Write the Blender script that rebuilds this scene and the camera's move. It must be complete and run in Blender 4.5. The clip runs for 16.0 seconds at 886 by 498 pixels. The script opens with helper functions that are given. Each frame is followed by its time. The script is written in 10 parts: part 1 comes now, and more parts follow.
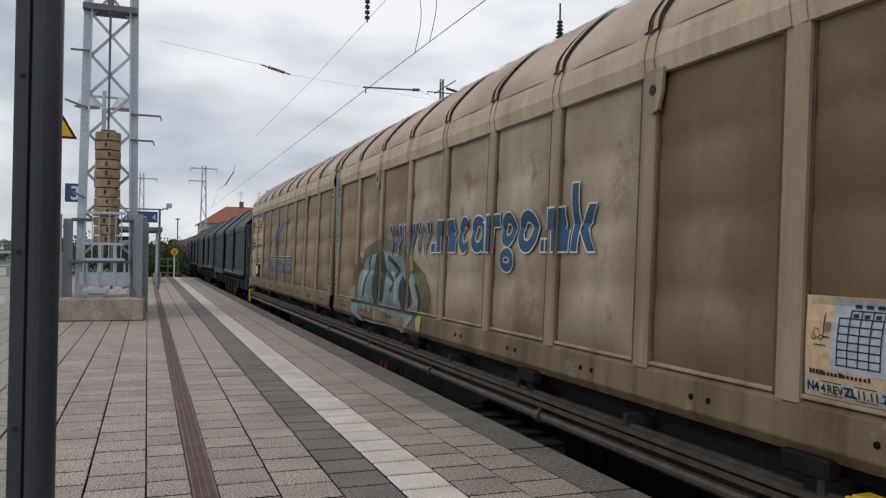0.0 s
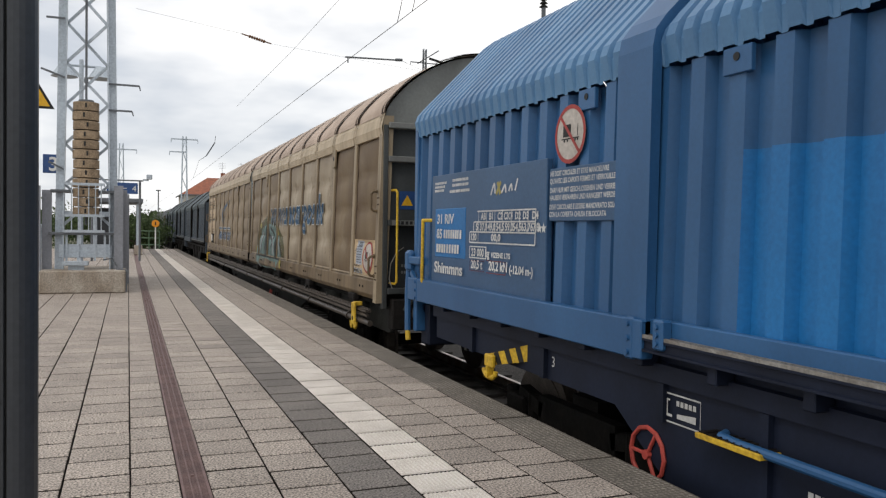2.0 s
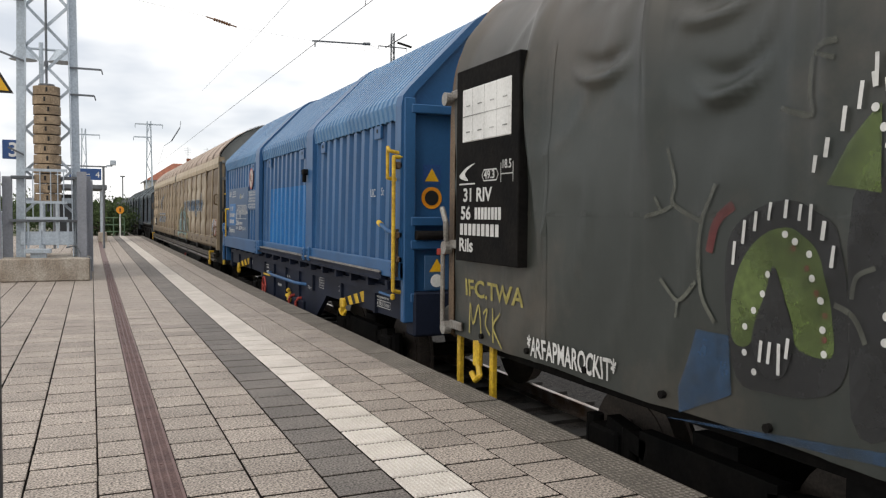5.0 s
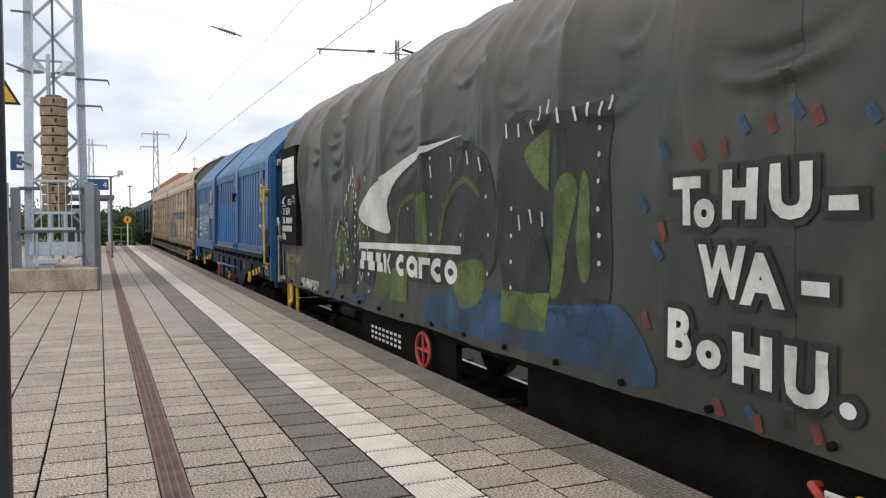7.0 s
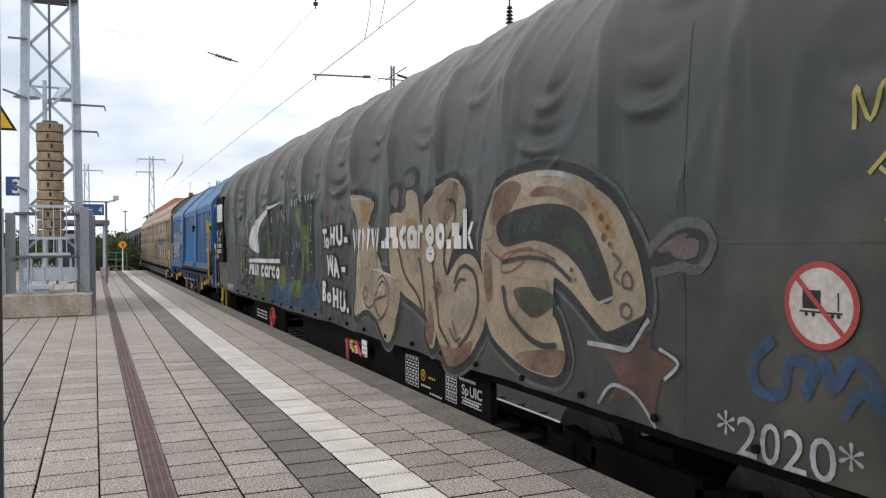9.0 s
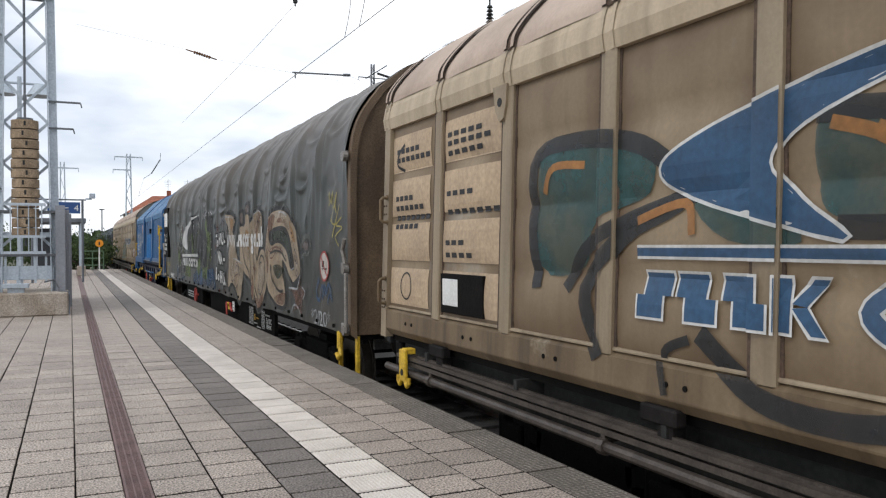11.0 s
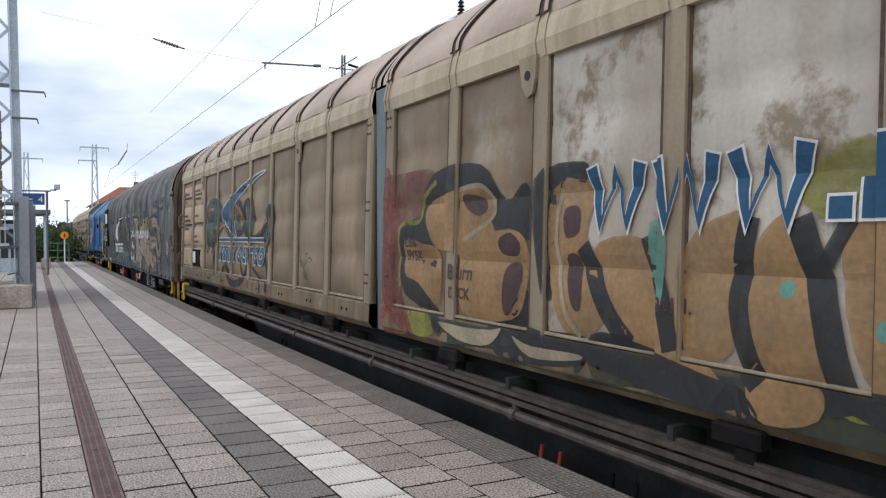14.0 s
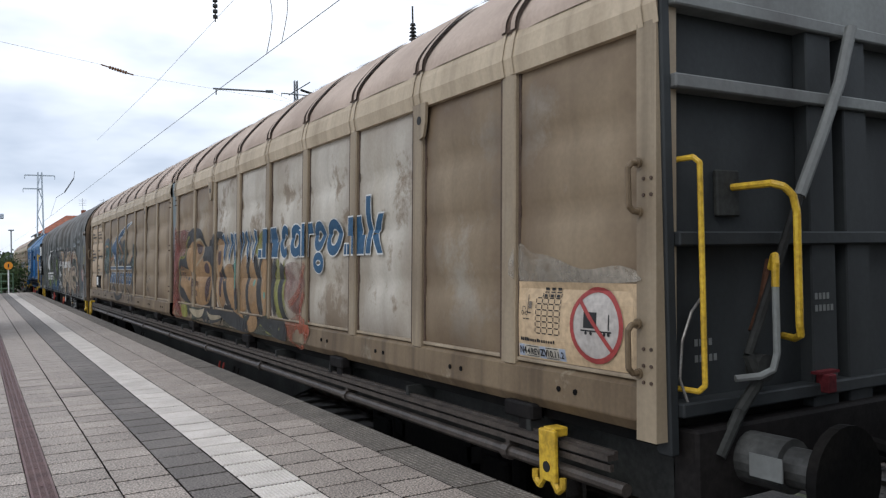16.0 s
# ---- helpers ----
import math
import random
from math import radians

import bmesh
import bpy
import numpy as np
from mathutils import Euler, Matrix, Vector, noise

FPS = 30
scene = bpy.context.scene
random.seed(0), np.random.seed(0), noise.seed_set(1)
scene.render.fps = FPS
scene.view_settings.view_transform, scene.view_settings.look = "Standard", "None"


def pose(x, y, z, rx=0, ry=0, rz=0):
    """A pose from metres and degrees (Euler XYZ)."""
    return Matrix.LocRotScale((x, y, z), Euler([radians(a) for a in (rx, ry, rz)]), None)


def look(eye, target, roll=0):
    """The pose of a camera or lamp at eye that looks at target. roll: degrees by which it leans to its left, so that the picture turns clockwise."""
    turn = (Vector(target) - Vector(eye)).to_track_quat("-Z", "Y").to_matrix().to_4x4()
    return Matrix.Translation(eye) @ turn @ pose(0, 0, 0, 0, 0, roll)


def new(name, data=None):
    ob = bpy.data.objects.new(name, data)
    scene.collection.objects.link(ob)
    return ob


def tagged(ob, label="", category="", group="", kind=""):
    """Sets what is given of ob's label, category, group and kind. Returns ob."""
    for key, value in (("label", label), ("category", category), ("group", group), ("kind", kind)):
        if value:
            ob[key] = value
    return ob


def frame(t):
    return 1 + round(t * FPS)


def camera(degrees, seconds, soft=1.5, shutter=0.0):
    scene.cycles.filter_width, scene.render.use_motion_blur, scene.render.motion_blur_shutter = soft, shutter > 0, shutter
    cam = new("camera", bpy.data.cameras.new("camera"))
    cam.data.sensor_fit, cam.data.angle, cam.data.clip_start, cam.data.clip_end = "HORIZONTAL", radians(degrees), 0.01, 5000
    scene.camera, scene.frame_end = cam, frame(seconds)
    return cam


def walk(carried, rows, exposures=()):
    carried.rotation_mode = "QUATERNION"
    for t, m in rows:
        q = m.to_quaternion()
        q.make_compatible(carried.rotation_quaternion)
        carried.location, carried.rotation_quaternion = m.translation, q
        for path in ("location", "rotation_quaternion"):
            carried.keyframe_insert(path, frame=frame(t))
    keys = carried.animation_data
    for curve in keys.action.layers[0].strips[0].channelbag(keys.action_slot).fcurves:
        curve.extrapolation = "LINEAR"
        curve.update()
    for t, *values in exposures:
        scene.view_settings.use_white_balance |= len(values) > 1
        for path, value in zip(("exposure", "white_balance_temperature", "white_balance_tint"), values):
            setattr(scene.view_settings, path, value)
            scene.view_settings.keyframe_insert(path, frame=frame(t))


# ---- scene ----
import functools

cam = camera(58.28, 16.0, soft=1.25)
EYE = (0.0, 0.0, 1.3)
# seconds, yaw, pitch, roll of the hand-held camera
TURNS = """
0.0 -20.41 0.64 -0.84
0.5 -20.45 0.20 -0.97
1.0 -19.92 -0.43 -1.23
1.5 -20.26 -0.81 -0.98
2.0 -21.62 -1.39 -0.80
2.5 -22.17 -1.79 -0.38
3.0 -23.10 -2.20 -0.45
3.5 -23.45 -1.65 -0.64
4.0 -23.27 -1.87 -0.56
4.5 -23.17 -2.26 -0.55
5.0 -23.83 -2.44 -0.51
7.5 -23.36 -1.69 0.33
8.0 -23.80 -1.18 0.28
8.5 -23.82 -0.56 0.25
9.0 -23.69 -0.28 0.34
11.5 -25.89 -0.32 0.40
12.0 -26.90 -0.05 0.67
12.5 -27.85 -0.48 0.71
13.0 -25.91 -0.42 0.38
13.5 -25.81 -0.79 0.25
14.0 -27.20 -0.95 0.26
14.5 -28.93 -0.16 0.46
15.0 -29.80 0.05 0.65
15.5 -29.80 0.37 1.10
16.0 -30.41 0.74 1.16
"""
PATH = []
for line in TURNS.split("\n"):
    if line.strip():
        t, yaw, pitch, roll = map(float, line.split())
        PATH.append((t, pose(*EYE, 90 + pitch, roll, yaw)))
walk(cam, PATH, exposures=[(0.0, -0.36, 6500, 10), (0.5, -0.08, 6500, 10), (1.5, -0.02, 6700, 10), (3.5, 0.30, 7000, 10), (5.0, 0.25, 6900, 10), (7.5, 0.25, 6650, 10), (9.0, 0.25, 6450, 10), (11.5, 0.22, 6400, 10), (12.5, 0.19, 6250, 10), (13.5, 0.10, 6100, 10), (14.5, 0.20, 6050, 10), (16.0, 0.05, 6050, 10)])

# ---- overcast daylight ----
world = bpy.data.worlds.new("sky")
scene.world = world
world.use_nodes = True
wn, wl = world.node_tree.nodes, world.node_tree.links
wn.clear()
w_out, w_bg = wn.new("ShaderNodeOutputWorld"), wn.new("ShaderNodeBackground")
w_sky, w_co, w_map = wn.new("ShaderNodeTexSky"), wn.new("ShaderNodeTexCoord"), wn.new("ShaderNodeMapping")
w_noise, w_ramp, w_mix, w_gain = wn.new("ShaderNodeTexNoise"), wn.new("ShaderNodeValToRGB"), wn.new("ShaderNodeMixRGB"), wn.new("ShaderNodeMixRGB")
w_sky.sky_type, w_sky.sun_disc = "NISHITA", False
w_sky.sun_elevation, w_sky.sun_rotation = radians(48), radians(-120)
w_map.inputs["Scale"].default_value = (1.1, 1.1, 3.4)
w_map.inputs["Location"].default_value = (0.35, 0.1, 0.25)
w_noise.inputs["Scale"].default_value, w_noise.inputs["Detail"].default_value, w_noise.inputs["Roughness"].default_value = 2.3, 5.0, 0.5
w_ramp.color_ramp.elements[0].position, w_ramp.color_ramp.elements[0].color = 0.36, (0.62, 0.68, 0.78, 1)
w_ramp.color_ramp.elements[1].position, w_ramp.color_ramp.elements[1].color = 0.60, (1.27, 1.28, 1.30, 1)
w_gain.blend_type, w_gain.inputs[0].default_value, w_gain.inputs[2].default_value = "MULTIPLY", 1.0, (0.1, 0.1, 0.1, 1)
w_mix.inputs[0].default_value = 0.88
wl.new(w_co.outputs["Generated"], w_map.inputs["Vector"])
wl.new(w_map.outputs["Vector"], w_noise.inputs["Vector"])
wl.new(w_noise.outputs["Fac"], w_ramp.inputs["Fac"])
wl.new(w_sky.outputs["Color"], w_gain.inputs[1])
wl.new(w_gain.outputs["Color"], w_mix.inputs[1])
wl.new(w_ramp.outputs["Color"], w_mix.inputs[2])
wl.new(w_mix.outputs["Color"], w_bg.inputs["Color"])
wl.new(w_bg.outputs["Background"], w_out.inputs["Surface"])
sun = new("sun", bpy.data.lights.new("sun", "SUN"))
sun.data.energy, sun.data.angle, sun.data.color = 0.8, radians(25), (1.0, 0.96, 0.9)
sun.matrix_world = look((-20, -12, 26), (0, 0, 0))

# ---- measures ----
RAIL = -0.76          # top of rail under the platform's surface
TRACK = 4.18          # middle of the train's track
EDGE = 2.63           # platform edge


def run(t):
    """How far the train has rolled after t seconds."""
    return 3.4 * t + 1.34 * (1 - math.exp(-t / 3.2))


# ---- materials ----
def surface(name, base, other=None, rough=0.7, metal=0.0, scale=(1, 1, 1), size=2.0, low=0.35, high=0.65, grain=60.0,
            grain_mix=0.25, bump=0.2, vary=0.0, third=None, third_size=0.6, third_low=0.55, third_high=0.7, spec=0.4, streak=0.0, worn=0.0, world=0):
    """Two colours in stains stretched by scale, fine grain over them, and a third colour in larger patches."""
    m = bpy.data.materials.new(name)
    m.use_nodes = True
    n, l = m.node_tree.nodes, m.node_tree.links
    b = n["Principled BSDF"]
    other = other or tuple(c * 0.75 for c in base)
    co, mp = n.new("ShaderNodeTexCoord"), n.new("ShaderNodeMapping")
    where = n.new("ShaderNodeNewGeometry").outputs["Position"] if world else co.outputs["Object"]
    mp.inputs["Scale"].default_value = scale
    l.new(where, mp.inputs["Vector"])
    stains, ramp, mix = n.new("ShaderNodeTexNoise"), n.new("ShaderNodeMapRange"), n.new("ShaderNodeMixRGB")
    stains.inputs["Scale"].default_value, stains.inputs["Detail"].default_value = size, 6
    ramp.inputs[1].default_value, ramp.inputs[2].default_value = low, high
    l.new(mp.outputs["Vector"], stains.inputs["Vector"])
    l.new(stains.outputs["Fac"], ramp.inputs[0])
    l.new(ramp.outputs[0], mix.inputs[0])
    mix.inputs[1].default_value, mix.inputs[2].default_value = (*base, 1), (*other, 1)
    colour = mix.outputs[0]
    if third:
        t3, r3, m3 = n.new("ShaderNodeTexNoise"), n.new("ShaderNodeMapRange"), n.new("ShaderNodeMixRGB")
        t3.inputs["Scale"].default_value, t3.inputs["Detail"].default_value = third_size, 8
        r3.inputs[1].default_value, r3.inputs[2].default_value = third_low, third_high
        t3.inputs["Roughness"].default_value = 0.68
        l.new(where, t3.inputs["Vector"])
        l.new(t3.outputs["Fac"], r3.inputs[0])
        l.new(r3.outputs[0], m3.inputs[0])
        l.new(colour, m3.inputs[1])
        m3.inputs[2].default_value = (*third, 1)
        colour = m3.outputs[0]
    fine, over = n.new("ShaderNodeTexNoise"), n.new("ShaderNodeMixRGB")
    fine.inputs["Scale"].default_value, fine.inputs["Detail"].default_value = grain, 5
    l.new(where, fine.inputs["Vector"])
    over.blend_type, over.inputs[0].default_value = "OVERLAY", grain_mix
    l.new(colour, over.inputs[1])
    crisp = n.new("ShaderNodeMapRange")
    crisp.inputs[1].default_value, crisp.inputs[2].default_value = 0.32, 0.68
    l.new(fine.outputs["Fac"], crisp.inputs[0])
    l.new(crisp.outputs[0], over.inputs[2])
    colour = over.outputs[0]
    if streak:
        ms, ts, rs, xs = n.new("ShaderNodeMapping"), n.new("ShaderNodeTexNoise"), n.new("ShaderNodeMapRange"), n.new("ShaderNodeMixRGB")
        ms.inputs["Scale"].default_value = (0, 5.5, 0.22)
        ts.inputs["Scale"].default_value, ts.inputs["Detail"].default_value = 1.6, 5
        rs.inputs[1].default_value, rs.inputs[2].default_value, rs.inputs[4].default_value = 0.50, 0.74, streak
        l.new(where, ms.inputs["Vector"])
        l.new(ms.outputs["Vector"], ts.inputs["Vector"])
        l.new(ts.outputs["Fac"], rs.inputs[0])
        l.new(rs.outputs[0], xs.inputs[0])
        l.new(colour, xs.inputs[1])
        xs.inputs[2].default_value = (*[c * 0.55 for c in other], 1)
        colour = xs.outputs[0]
    if worn:
        tw, rw = n.new("ShaderNodeTexNoise"), n.new("ShaderNodeMapRange")
        tw.inputs["Scale"].default_value, tw.inputs["Detail"].default_value, tw.inputs["Roughness"].default_value = 2.6, 9, 0.65
        rw.inputs[1].default_value, rw.inputs[2].default_value, rw.inputs[3].default_value, rw.inputs[4].default_value = 0.30, 0.62, 1.0, 1.0 - worn
        l.new(where, tw.inputs["Vector"])
        l.new(tw.outputs["Fac"], rw.inputs[0])
        l.new(rw.outputs[0], b.inputs["Alpha"])
    if vary:
        info, spread, hsv = n.new("ShaderNodeObjectInfo"), n.new("ShaderNodeMapRange"), n.new("ShaderNodeHueSaturation")
        spread.inputs[3].default_value, spread.inputs[4].default_value = 1 - vary, 1 + vary
        l.new(info.outputs["Random"], spread.inputs[0])
        l.new(spread.outputs[0], hsv.inputs["Value"])
        l.new(colour, hsv.inputs["Color"])
        colour = hsv.outputs[0]
    l.new(colour, b.inputs["Base Color"])
    b.inputs["Roughness"].default_value, b.inputs["Metallic"].default_value = rough, metal
    b.inputs["Specular IOR Level"].default_value = spec
    if bump:
        bp = n.new("ShaderNodeBump")
        bp.inputs["Strength"].default_value, bp.inputs["Distance"].default_value = bump, 0.01
        l.new(fine.outputs["Fac"], bp.inputs["Height"])
        l.new(bp.outputs[0], b.inputs["Normal"])
    return m


def plain(name, base, rough=0.6, metal=0.0):
    return surface(name, base, tuple(c * 0.82 for c in base), rough, metal, size=3.0, grain=40.0, grain_mix=0.15, bump=0.08)


